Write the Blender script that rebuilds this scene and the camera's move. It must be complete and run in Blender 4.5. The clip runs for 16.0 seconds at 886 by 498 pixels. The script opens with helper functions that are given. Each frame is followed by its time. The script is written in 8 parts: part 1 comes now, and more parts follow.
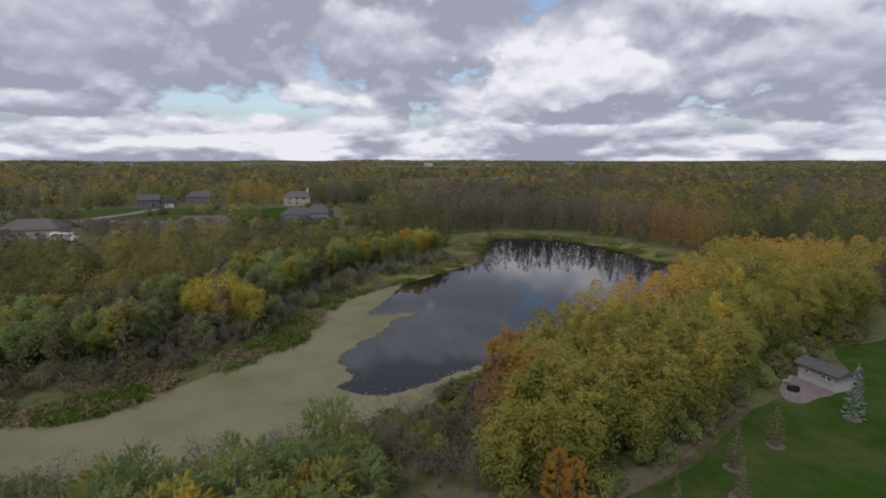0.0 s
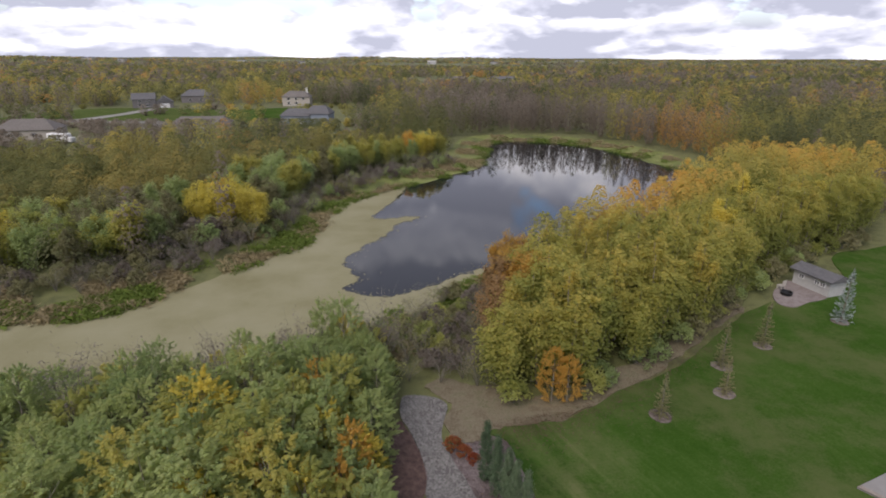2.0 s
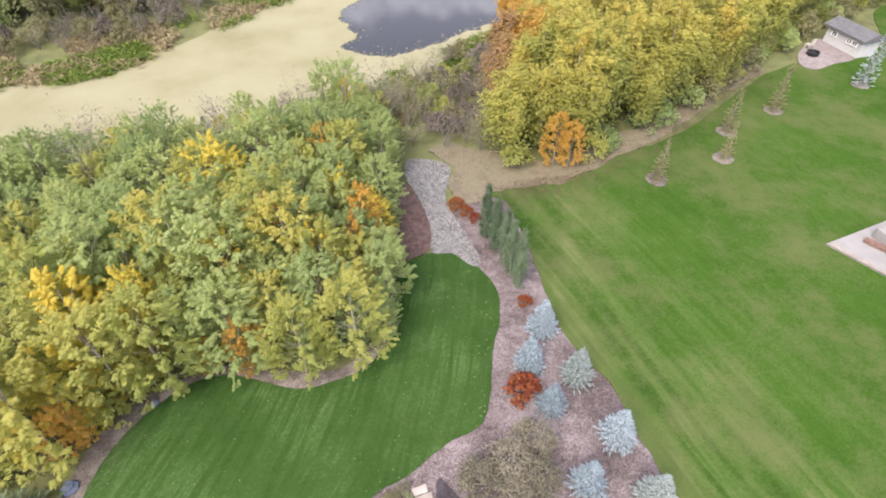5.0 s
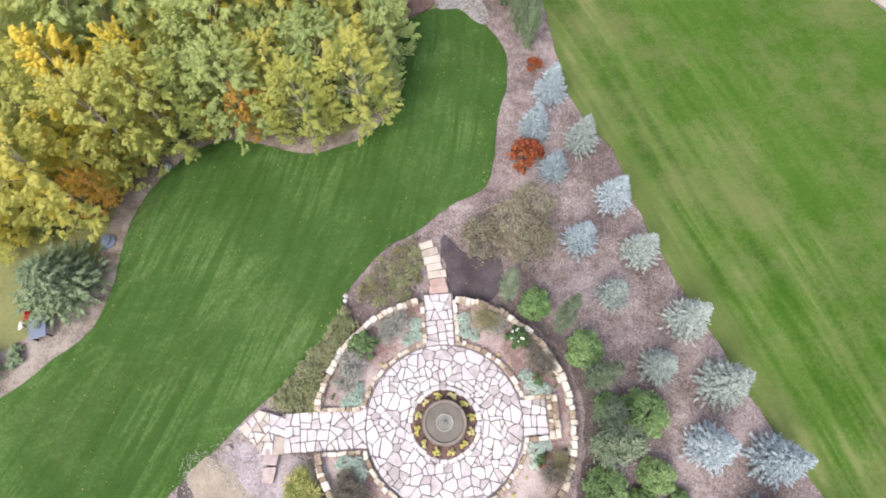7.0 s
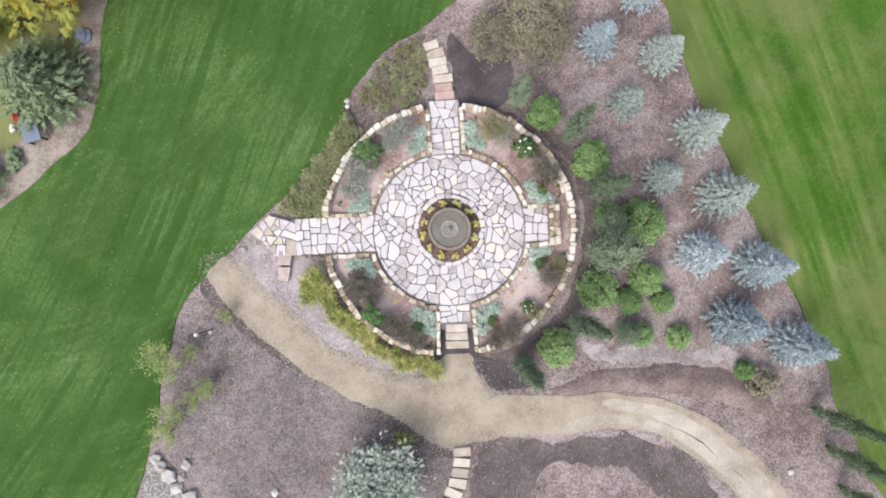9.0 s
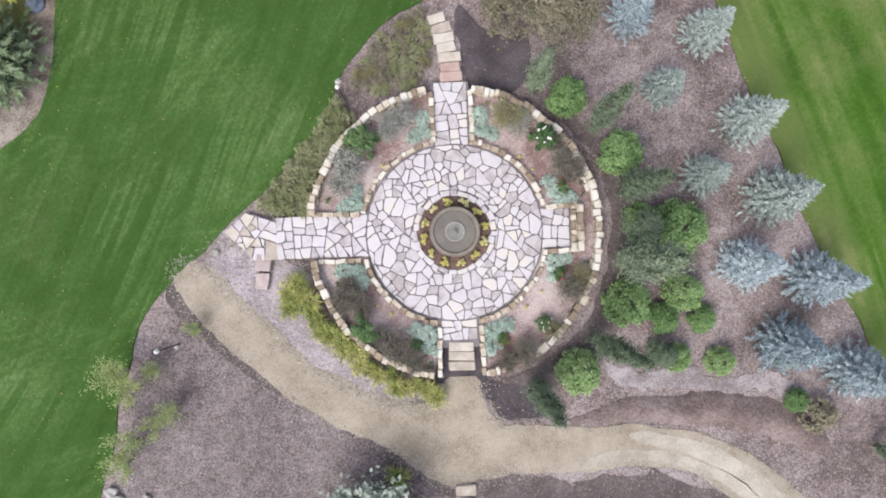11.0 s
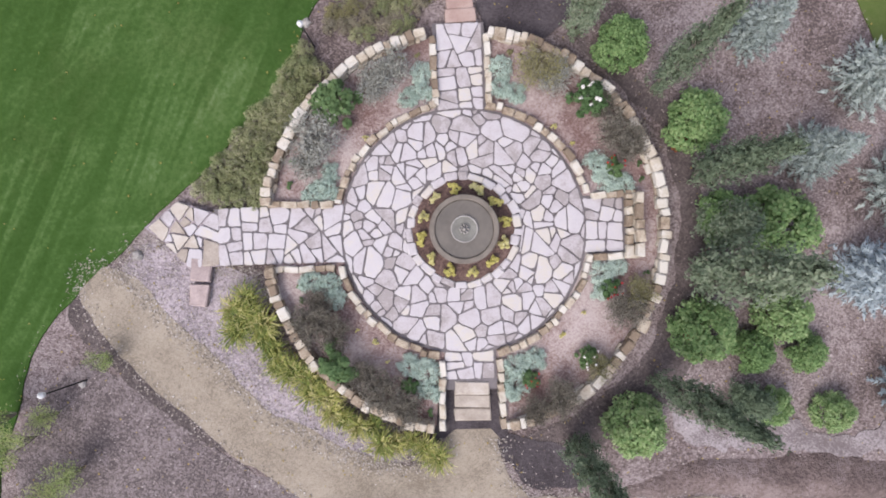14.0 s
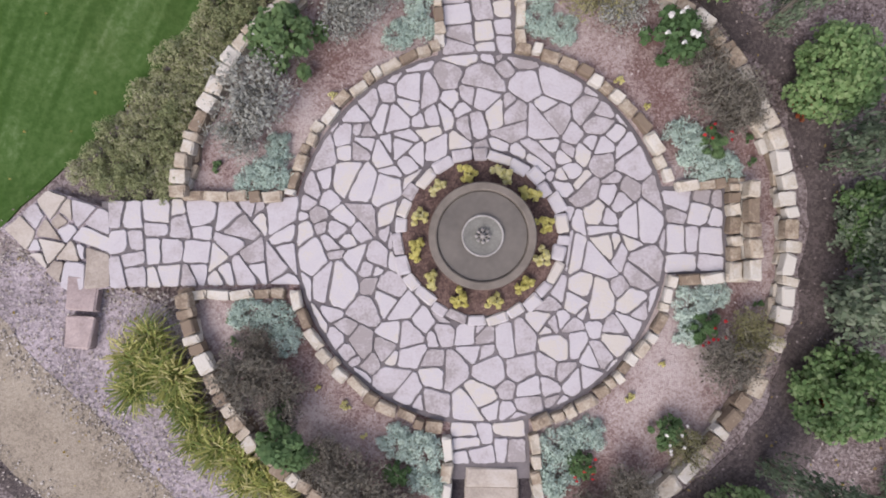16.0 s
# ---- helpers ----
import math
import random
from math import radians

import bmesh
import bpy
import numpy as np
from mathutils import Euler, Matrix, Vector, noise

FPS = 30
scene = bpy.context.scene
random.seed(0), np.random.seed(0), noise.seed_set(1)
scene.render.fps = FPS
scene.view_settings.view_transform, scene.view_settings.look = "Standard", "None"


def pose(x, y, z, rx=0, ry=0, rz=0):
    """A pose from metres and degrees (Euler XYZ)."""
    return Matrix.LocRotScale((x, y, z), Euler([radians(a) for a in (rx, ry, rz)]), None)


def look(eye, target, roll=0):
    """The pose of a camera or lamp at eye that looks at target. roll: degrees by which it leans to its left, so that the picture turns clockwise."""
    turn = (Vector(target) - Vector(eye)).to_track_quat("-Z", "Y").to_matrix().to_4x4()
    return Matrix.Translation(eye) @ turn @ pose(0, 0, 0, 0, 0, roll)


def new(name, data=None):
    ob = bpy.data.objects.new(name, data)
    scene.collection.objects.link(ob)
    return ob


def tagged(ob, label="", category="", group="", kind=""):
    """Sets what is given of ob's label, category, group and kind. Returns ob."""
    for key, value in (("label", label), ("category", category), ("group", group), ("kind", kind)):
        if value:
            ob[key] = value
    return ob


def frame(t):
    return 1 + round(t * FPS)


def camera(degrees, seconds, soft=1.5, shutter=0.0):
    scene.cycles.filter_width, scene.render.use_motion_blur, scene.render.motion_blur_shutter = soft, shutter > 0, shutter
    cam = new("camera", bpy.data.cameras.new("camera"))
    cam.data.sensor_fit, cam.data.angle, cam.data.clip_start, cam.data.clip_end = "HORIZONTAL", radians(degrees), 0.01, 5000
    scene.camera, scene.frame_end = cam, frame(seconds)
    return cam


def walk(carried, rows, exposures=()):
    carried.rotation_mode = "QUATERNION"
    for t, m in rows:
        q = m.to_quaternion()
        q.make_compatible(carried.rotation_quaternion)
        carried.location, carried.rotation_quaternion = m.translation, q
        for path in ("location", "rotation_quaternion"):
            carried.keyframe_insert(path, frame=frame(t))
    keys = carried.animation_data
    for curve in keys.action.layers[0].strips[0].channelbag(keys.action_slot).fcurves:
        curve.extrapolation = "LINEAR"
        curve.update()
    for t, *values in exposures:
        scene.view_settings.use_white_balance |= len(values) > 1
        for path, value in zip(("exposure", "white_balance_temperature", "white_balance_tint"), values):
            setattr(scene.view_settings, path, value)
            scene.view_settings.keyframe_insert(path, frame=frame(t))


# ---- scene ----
cam = camera(78.2, 16.0, soft=1.9)
METRES, EYE, TILT, LEAN, TURN = 14.7, 22.0, -9.4, 0.0, -4.7
X0, Y0 = -0.198, -1.43
ROWS = [
    (0.0, 0.0, 0.0, 0.0, -0.0, 0.0, -0.0),
    (0.5, -0.0008, -0.0005, -0.0003, 0.02, -1.41, -0.03),
    (1.0, -0.0011, -0.0015, 0.0013, 0.06, -4.22, -0.11),
    (1.5, -0.0031, -0.002, 0.0037, 0.07, -7.04, -0.2),
    (2.0, 0.0008, -0.0008, 0.0083, 0.34, -10.11, -0.3),
    (2.5, -0.0008, 0.0003, 0.013, 0.31, -13.28, -0.36),
    (3.0, -0.0015, 0.0016, 0.0178, 0.35, -16.69, -0.39),
    (5.5, 0.0051, 0.0007, 0.0255, 0.99, -40.41, -0.23),
    (6.0, 0.0066, 0.0009, 0.0253, 1.15, -46.39, -0.16),
    (6.5, 0.0036, 0.0013, 0.0278, 1.21, -52.79, -0.13),
    (7.0, 0.0001, -0.0006, 0.0323, 1.3, -59.2, -0.2),
    (7.5, -0.0069, 0.0032, 0.036, 1.32, -66.17, -0.35),
    (8.0, -0.0207, 0.0104, 0.0369, 1.25, -73.86, -0.78),
    (8.5, -0.0302, 0.0207, 0.0355, 1.42, -79.93, -1.15),
    (9.0, -0.0311, 0.0241, 0.0214, 1.75, -79.86, -0.98),
    (11.5, -0.0254, 0.0885, -0.2442, 2.65, -79.88, -0.49),
    (12.0, -0.0201, 0.1, -0.3025, 2.72, -79.9, -0.21),
    (12.5, -0.0245, 0.1069, -0.3528, 2.79, -79.94, -0.16),
    (13.0, -0.0247, 0.117, -0.4058, 2.86, -79.98, -0.14),
    (13.5, -0.0289, 0.1334, -0.4666, 2.99, -79.88, -0.17),
    (14.0, -0.0247, 0.143, -0.5296, 3.1, -79.84, -0.11),
    (14.5, -0.027, 0.1682, -0.6012, 3.2, -80.1, -0.07),
    (15.0, -0.0177, 0.1861, -0.684, 3.29, -80.0, 0.05),
    (15.5, -0.0314, 0.1874, -0.764, 3.53, -80.07, -0.11),
    (16.0, -0.035, 0.2201, -0.8395, 3.59, -80.14, -0.17),
]
walk(cam, [(t, pose(X0, Y0, EYE, TILT, LEAN, TURN) @ pose(METRES * x, METRES * y, METRES * z, 90 + pitch, roll, yaw)) for t, x, y, z, yaw, pitch, roll in ROWS],
     [(0.0, 0.17, 6350, 14), (1.5, 0.53, 6450, 16), (2.0, 0.95, 6550, 16), (3.0, 1.88, 6650, 15), (4.2, 2.28, 6650, 16), (5.5, 2.55, 6600, 17), (7.0, 2.46, 6700, 13), (9.0, 2.27, 6600, 10), (12.5, 2.1, 6450, 13), (14.5, 1.88, 6480, 17), (16.0, 1.7, 6500, 18)])

# ---- world, sun ----
SUN_UP, SUN_AZ = 48.0, 215.0        # the sun behind thin cloud, degrees
world = bpy.data.worlds.new("sky")
scene.world = world
world.use_nodes = True
wt = world.node_tree
wt.nodes.clear()


def wnode(kind, **sets):
    n = wt.nodes.new(kind)
    for k, v in sets.items():
        n.inputs[k].default_value = v
    return n


def wmath(op, a, b=None):
    n = wt.nodes.new("ShaderNodeMath")
    n.operation = op
    for i, v in enumerate((a, b)):
        if v is None:
            continue
        if isinstance(v, (int, float)):
            n.inputs[i].default_value = v
        else:
            wt.links.new(v, n.inputs[i])
    return n.outputs[0]


def wramp(fac, stops):
    n = wt.nodes.new("ShaderNodeValToRGB")
    wt.links.new(fac, n.inputs[0])
    e = n.color_ramp.elements
    while len(e) < len(stops):
        e.new(0.5)
    for el, (p, c) in zip(e, stops):
        el.position, el.color = p, (*c, 1)
    return n.outputs[0]


sky = wt.nodes.new("ShaderNodeTexSky")
sky.sky_type, sky.sun_disc = "NISHITA", False
sky.sun_elevation, sky.sun_rotation = radians(SUN_UP), radians(SUN_AZ)
sky_bg = wnode("ShaderNodeBackground", Strength=0.12)
wt.links.new(sky.outputs[0], sky_bg.inputs[0])
tc = wt.nodes.new("ShaderNodeTexCoord")
sep = wt.nodes.new("ShaderNodeSeparateXYZ")
turn_sky = wt.nodes.new("ShaderNodeMapping")
turn_sky.inputs["Rotation"].default_value = (0, 0, radians(22))
wt.links.new(tc.outputs["Generated"], turn_sky.inputs[0])
wt.links.new(turn_sky.outputs[0], sep.inputs[0])


def cloud_place(lift):
    """Where a ray meets the cloud deck, drawn together towards the skyline; lift looks a little higher up."""
    up_ = wmath("ADD", wmath("MULTIPLY", wmath("MAXIMUM", sep.outputs[2], 0.0), 1.0 + 4.0 * lift), lift)
    far = wmath("POWER", wmath("ADD", up_, 0.09), -0.36)
    c = wt.nodes.new("ShaderNodeCombineXYZ")
    wt.links.new(wmath("MULTIPLY", sep.outputs[0], far), c.inputs[0])
    wt.links.new(wmath("MULTIPLY", sep.outputs[1], far), c.inputs[1])
    return c.outputs[0]


CLOUD_AT = (2.0, 7.7, 1.3)


def cloud_field(lift, detail, heaps):
    """The heaped clouds' density."""
    add = wt.nodes.new("ShaderNodeVectorMath")
    add.operation = "ADD"
    add.inputs[1].default_value = CLOUD_AT
    wt.links.new(cloud_place(lift), add.inputs[0])
    n = wnode("ShaderNodeTexNoise", Scale=2.7, Detail=detail, Roughness=0.48, Distortion=0.1)
    wt.links.new(add.outputs[0], n.inputs["Vector"])
    if not heaps:
        return n.outputs[0]
    heap = wnode("ShaderNodeTexVoronoi", Scale=9.0, Detail=3.0, Roughness=0.55)
    heap.feature = "SMOOTH_F1"
    wt.links.new(add.outputs[0], heap.inputs["Vector"])
    return wmath("ADD", n.outputs[0], wmath("MULTIPLY", wmath("SUBTRACT", 0.4, heap.outputs["Distance"]), heaps))


here = cloud_field(0.0, 7.0, 0.2)
above = cloud_field(0.012, 7.0, 0.2)
mass, mass_up = cloud_field(0.0, 2.5, 0.0), cloud_field(0.045, 2.5, 0.0)
cover = wmath("MAXIMUM", wramp(here, [(0.255, (0, 0, 0)), (0.325, (1, 1, 1))]), wramp(sep.outputs[2], [(0.04, (1, 1, 1)), (0.09, (0, 0, 0))]))
lit = wmath("ADD", wmath("MULTIPLY", wmath("SUBTRACT", here, above), 2.4), wmath("MULTIPLY", wmath("SUBTRACT", mass, mass_up), 3.2))
lit = wmath("SUBTRACT", wmath("ADD", lit, 0.47), wmath("MULTIPLY", wmath("SUBTRACT", mass, 0.5), 1.1))
# bases overhead are greyer than the flanks low down
lit = wmath("SUBTRACT", lit, wmath("MULTIPLY", wmath("MAXIMUM", wmath("SUBTRACT", sep.outputs[2], 0.11), 0.0), 1.5))
shade = wramp(lit, [(0.16, (0.30, 0.32, 0.385)), (0.40, (0.41, 0.43, 0.50)), (0.62, (0.54, 0.56, 0.615)), (0.90, (0.745, 0.745, 0.77))])
flat = wt.nodes.new("ShaderNodeSeparateXYZ")
wt.links.new(tc.outputs["Generated"], flat.inputs[0])
bearing = wmath("ARCTAN2", flat.outputs[0], flat.outputs[1])
height_ = wmath("ARCSINE", flat.outputs[2])
billow = wmath("SUBTRACT", here, above)


def wmix(kind, fac, a, b):
    n = wt.nodes.new("ShaderNodeMix")
    n.data_type = kind
    k = 2 if kind == "FLOAT" else 6
    for i, v in ((0, fac), (k, a), (k + 1, b)):
        if isinstance(v, (int, float)):
            n.inputs[i].default_value = v
        else:
            wt.links.new(v, n.inputs[i])
    return n.outputs[0 if kind == "FLOAT" else 2]


# each heap: bearing and height of its middle, half width, half height (degrees), whiteness
HEAPS = ((3, 17.5, 48, 3.6, 0.42), (38, 13.2, 9, 3.2, 0.80), (-24, 2.9, 24, 1.3, 0.50), (24, 2.6, 26, 1.2, 0.60), (-33, 4.6, 13, 1.5, 0.45), (37, 9.0, 14, 4.0, 0.38), (-10, 5.9, 9, 2.0, 0.74),
         (16, 8.4, 13.5, 4.6, 0.80), (-29, 11.5, 12, 6.0, 0.36), (-3, 11.0, 11, 4.8, 0.40), (-52, 9.0, 16, 5.0, 0.5), (60, 9.0, 17, 5.0, 0.5))
for bear, high_, wide_h, tall_h, white_ in HEAPS:
    dx_ = wmath("DIVIDE", wmath("SUBTRACT", bearing, radians(bear)), radians(wide_h))
    dy_ = wmath("DIVIDE", wmath("SUBTRACT", height_, radians(high_)), radians(tall_h))
    # flat bases, domed tops
    dy_ = wmath("MULTIPLY", dy_, wmath("ADD", 1.15, wmath("MULTIPLY", wmath("SIGN", dy_), -0.15)))
    body = wmath("SUBTRACT", 1.0, wmath("SQRT", wmath("ADD", wmath("MULTIPLY", dx_, dx_), wmath("MULTIPLY", dy_, dy_))))
    body = wmath("ADD", body, wmath("MULTIPLY", wmath("SUBTRACT", here, 0.47), 2.6))
    mask = wramp(body, [(0.10, (0, 0, 0)), (0.20 + 0.35 * (1 - white_), (1, 1, 1))])
    tone_ = wmath("ADD", wmath("ADD", white_, wmath("MULTIPLY", dy_, 0.24)), wmath("MULTIPLY", billow, 2.2))
    own_shade = wramp(tone_, [(0.0, (0.29, 0.31, 0.375)), (0.35, (0.41, 0.43, 0.495)), (0.65, (0.56, 0.58, 0.635)), (0.95, (0.76, 0.76, 0.785))])
    shade = wmix("RGBA", mask, shade, own_shade)
    cover = wmath("MAXIMUM", cover, mask)
cloud_bg = wnode("ShaderNodeBackground", Strength=1.0)
wt.links.new(shade, cloud_bg.inputs[0])
mixed = wt.nodes.new("ShaderNodeMixShader")
wt.links.new(cover, mixed.inputs[0])
wt.links.new(sky_bg.outputs[0], mixed.inputs[1])
wt.links.new(cloud_bg.outputs[0], mixed.inputs[2])
wout = wt.nodes.new("ShaderNodeOutputWorld")
wt.links.new(mixed.outputs[0], wout.inputs[0])

sun_data = bpy.data.lights.new("sun", "SUN")
sun_data.energy, sun_data.angle, sun_data.color = 1.6, radians(38), (1.0, 0.95, 0.88)
sun = new("sun", sun_data)
az, up = radians(SUN_AZ), radians(SUN_UP)
sun.matrix_world = look((0, 0, 60), (-math.sin(az) * math.cos(up), -math.cos(az) * math.cos(up), 60 - math.sin(up)))


# ---- materials ----
def lin(c):
    return (*c, 1.0)


def surf(name, stops, scale=1.0, rough=0.85, bump=0.3, fine=40.0, fine_amount=0.35, stretch=(1, 1, 1), turn=0.0,
         big_scale=0.15, big_amount=0.35, detail=8.0, metal=0.0, per_object=0.0, per_island=0.0, chips=0.0, chip_amount=0.5,
         depth=0.01, local=False, spec=0.3, mid_amount=1.2):
    """A surface whose colour runs over the stops: coarse patches, middle grain and fine grain, with relief."""
    m = bpy.data.materials.new(name)
    m.use_nodes = True
    nt = m.node_tree
    bsdf = nt.nodes["Principled BSDF"]
    bsdf.inputs["Roughness"].default_value = rough
    bsdf.inputs["Metallic"].default_value = metal
    bsdf.inputs["Specular IOR Level"].default_value = spec
    if local:
        coord = nt.nodes.new("ShaderNodeTexCoord").outputs["Object"]
    else:
        coord = nt.nodes.new("ShaderNodeNewGeometry").outputs["Position"]
    mp = nt.nodes.new("ShaderNodeMapping")
    mp.inputs["Rotation"].default_value = (0, 0, radians(turn))
    nt.links.new(coord, mp.inputs[0])
    mp2 = nt.nodes.new("ShaderNodeMapping")
    mp2.inputs["Scale"].default_value = stretch
    nt.links.new(mp.outputs[0], mp2.inputs[0])

    def noise_at(vec, sc, det):
        n = nt.nodes.new("ShaderNodeTexNoise")
        n.inputs["Scale"].default_value, n.inputs["Detail"].default_value = sc, det
        n.inputs["Roughness"].default_value = 0.6
        nt.links.new(vec, n.inputs["Vector"])
        return n.outputs[0]

    def op(kind, a, b):
        n = nt.nodes.new("ShaderNodeMath")
        n.operation = kind
        for i, v in enumerate((a, b)):
            if isinstance(v, (int, float)):
                n.inputs[i].default_value = v
            else:
                nt.links.new(v, n.inputs[i])
        return n.outputs[0]

    def centred(v, amount):
        return op("MULTIPLY", op("SUBTRACT", v, 0.5), amount)

    mid = noise_at(mp2.outputs[0], scale, detail)
    small = noise_at(coord, fine, 3.0)
    total = op("ADD", op("ADD", 0.5, centred(mid, mid_amount)), centred(small, fine_amount * 2))
    total = op("ADD", total, centred(noise_at(coord, big_scale, 5.0), big_amount * 2))
    if chips:
        vo = nt.nodes.new("ShaderNodeTexVoronoi")
        vo.inputs["Scale"].default_value = chips
        nt.links.new(coord, vo.inputs["Vector"])
        sepc = nt.nodes.new("ShaderNodeSeparateColor")
        nt.links.new(vo.outputs["Color"], sepc.inputs[0])
        total = op("ADD", total, centred(sepc.outputs[0], chip_amount))
    if per_object:
        total = op("ADD", total, centred(nt.nodes.new("ShaderNodeObjectInfo").outputs["Random"], per_object))
    if per_island:
        total = op("ADD", total, centred(nt.nodes.new("ShaderNodeNewGeometry").outputs["Random Per Island"], per_island))
    rp = nt.nodes.new("ShaderNodeValToRGB")
    e = rp.color_ramp.elements
    while len(e) < len(stops):
        e.new(0.5)
    for i, (el, c) in enumerate(zip(e, stops)):
        el.position, el.color = 0.15 + 0.7 * i / max(1, len(stops) - 1), lin(c)
    nt.links.new(total, rp.inputs[0])
    nt.links.new(rp.outputs[0], bsdf.inputs["Base Color"])
    if bump:
        bp = nt.nodes.new("ShaderNodeBump")
        bp.inputs["Strength"].default_value, bp.inputs["Distance"].default_value = bump, depth
        nt.links.new(op("ADD", small, mid), bp.inputs["Height"])
        nt.links.new(bp.outputs[0], bsdf.inputs["Normal"])
    return m


def lawn(name, stops, dry, arcs, dry_amount=0.5, dry_at=0.56, edge=None, grain=0.3, bend=3.5):
    """Mown grass: blotches, worn dry patches, mower stripes and fine wheel lines that bend round far centres.
    arcs: (x, y, stripe width, line sharpness, stripe strength, line strength); edge: (x, y, nx, ny, reach) keeps the arcs near one side."""
    m = bpy.data.materials.new(name)
    m.use_nodes = True
    nt = m.node_tree
    bsdf = nt.nodes["Principled BSDF"]
    bsdf.inputs["Roughness"].default_value = 0.9
    bsdf.inputs["Specular IOR Level"].default_value = 0.0
    coord = nt.nodes.new("ShaderNodeNewGeometry").outputs["Position"]
    sp = nt.nodes.new("ShaderNodeSeparateXYZ")
    nt.links.new(coord, sp.inputs[0])

    def op(kind, a, b=0.0, c=0.0):
        n = nt.nodes.new("ShaderNodeMath")
        n.operation = kind
        for i, v in enumerate((a, b, c)):
            if isinstance(v, (int, float)):
                n.inputs[i].default_value = v
            else:
                nt.links.new(v, n.inputs[i])
        return n.outputs[0]

    def noise_at(vec, sc, det, rgh=0.6):
        n = nt.nodes.new("ShaderNodeTexNoise")
        n.inputs["Scale"].default_value, n.inputs["Detail"].default_value, n.inputs["Roughness"].default_value = sc, det, rgh
        nt.links.new(vec, n.inputs["Vector"])
        return n.outputs[0]

    def step(v, a, b):
        n = nt.nodes.new("ShaderNodeMapRange")
        n.interpolation_type = "SMOOTHSTEP"
        n.inputs[1].default_value, n.inputs[2].default_value = a, b
        nt.links.new(v, n.inputs[0])
        return n.outputs[0]

    fine = noise_at(coord, 9.0, 4.0, 0.7)
    total = op("ADD", 0.42, op("MULTIPLY", op("SUBTRACT", fine, 0.5), grain * 2))
    total = op("ADD", total, op("MULTIPLY", op("SUBTRACT", noise_at(coord, 0.9, 4.0), 0.5), 0.32))
    total = op("ADD", total, op("MULTIPLY", op("SUBTRACT", noise_at(coord, 0.13, 3.0), 0.5), 0.55))
    near = None
    if edge:
        off = op("ADD", op("MULTIPLY", op("SUBTRACT", sp.outputs[0], edge[0]), edge[2]), op("MULTIPLY", op("SUBTRACT", sp.outputs[1], edge[1]), edge[3]))
        near = op("SUBTRACT", 1.0, step(op("ADD", off, op("MULTIPLY", noise_at(coord, 0.15, 2.0), 3.0)), edge[4] * 0.7, edge[4] * 1.6))
        near = op("ADD", op("MULTIPLY", near, 0.82), 0.18)
    for k, (ax_, ay_, width, sharp, stripe, line) in enumerate(arcs):
        dx, dy = op("SUBTRACT", sp.outputs[0], ax_), op("SUBTRACT", sp.outputs[1], ay_)
        dist = op("SQRT", op("ADD", op("MULTIPLY", dx, dx), op("MULTIPLY", dy, dy)))
        dist = op("ADD", dist, op("MULTIPLY", noise_at(coord, 0.09 + 0.02 * k, 1.0), bend))
        cv = nt.nodes.new("ShaderNodeCombineXYZ")
        nt.links.new(dist, cv.inputs[0])
        nt.links.new(op("MULTIPLY", op("ARCTAN2", dy, dx), max(2.0, 0.04 * math.hypot(ax_, ay_))), cv.inputs[1])
        cv.inputs[2].default_value = 7.3 * k
        band = op("SUBTRACT", step(noise_at(cv.outputs[0], 1.0 / width, 1.0), 0.4, 0.6), 0.5)
        ridge = op("SUBTRACT", 1.0, op("MULTIPLY", op("ABSOLUTE", op("SUBTRACT", noise_at(cv.outputs[0], 0.8 / width + 0.5, 1.5), 0.5)), sharp))
        ridge = op("MULTIPLY", op("MAXIMUM", ridge, 0.0), step(noise_at(coord, 0.21 + 0.05 * k, 2.0), 0.42, 0.62))
        ridge = op("MULTIPLY", ridge, op("ADD", 0.35, op("MULTIPLY", fine, 1.3)))
        mark = op("ADD", op("MULTIPLY", band, stripe), op("MULTIPLY", ridge, line))
        total = op("ADD", total, op("MULTIPLY", mark, near) if near is not None else mark)
    rp = nt.nodes.new("ShaderNodeValToRGB")
    e = rp.color_ramp.elements
    while len(e) < len(stops):
        e.new(0.5)
    for i, (el, c) in enumerate(zip(e, stops)):
        el.position, el.color = 0.1 + 0.8 * i / (len(stops) - 1), lin(c)
    nt.links.new(total, rp.inputs[0])
    worn = step(op("ADD", noise_at(coord, 0.16, 8.0, 0.7), op("MULTIPLY", op("SUBTRACT", fine, 0.5), 0.22)), dry_at, dry_at + 0.26)
    if edge:
        strip = op("SUBTRACT", 1.0, step(op("ADD", off, op("MULTIPLY", noise_at(coord, 0.8, 3.0), 1.6)), 1.4, 3.2))
        worn = op("MAXIMUM", worn, op("MULTIPLY", strip, op("ADD", 0.35, op("MULTIPLY", fine, 0.8))))
    mx = nt.nodes.new("ShaderNodeMix")
    mx.data_type = "RGBA"
    nt.links.new(op("MULTIPLY", worn, dry_amount), mx.inputs[0])
    nt.links.new(rp.outputs[0], mx.inputs[6])
    mx.inputs[7].default_value = lin(dry)
    nt.links.new(mx.outputs[2], bsdf.inputs["Base Color"])
    bp = nt.nodes.new("ShaderNodeBump")
    bp.inputs["Strength"].default_value, bp.inputs["Distance"].default_value = 0.6, 0.03
    nt.links.new(fine, bp.inputs["Height"])
    nt.links.new(bp.outputs[0], bsdf.inputs["Normal"])
    return m


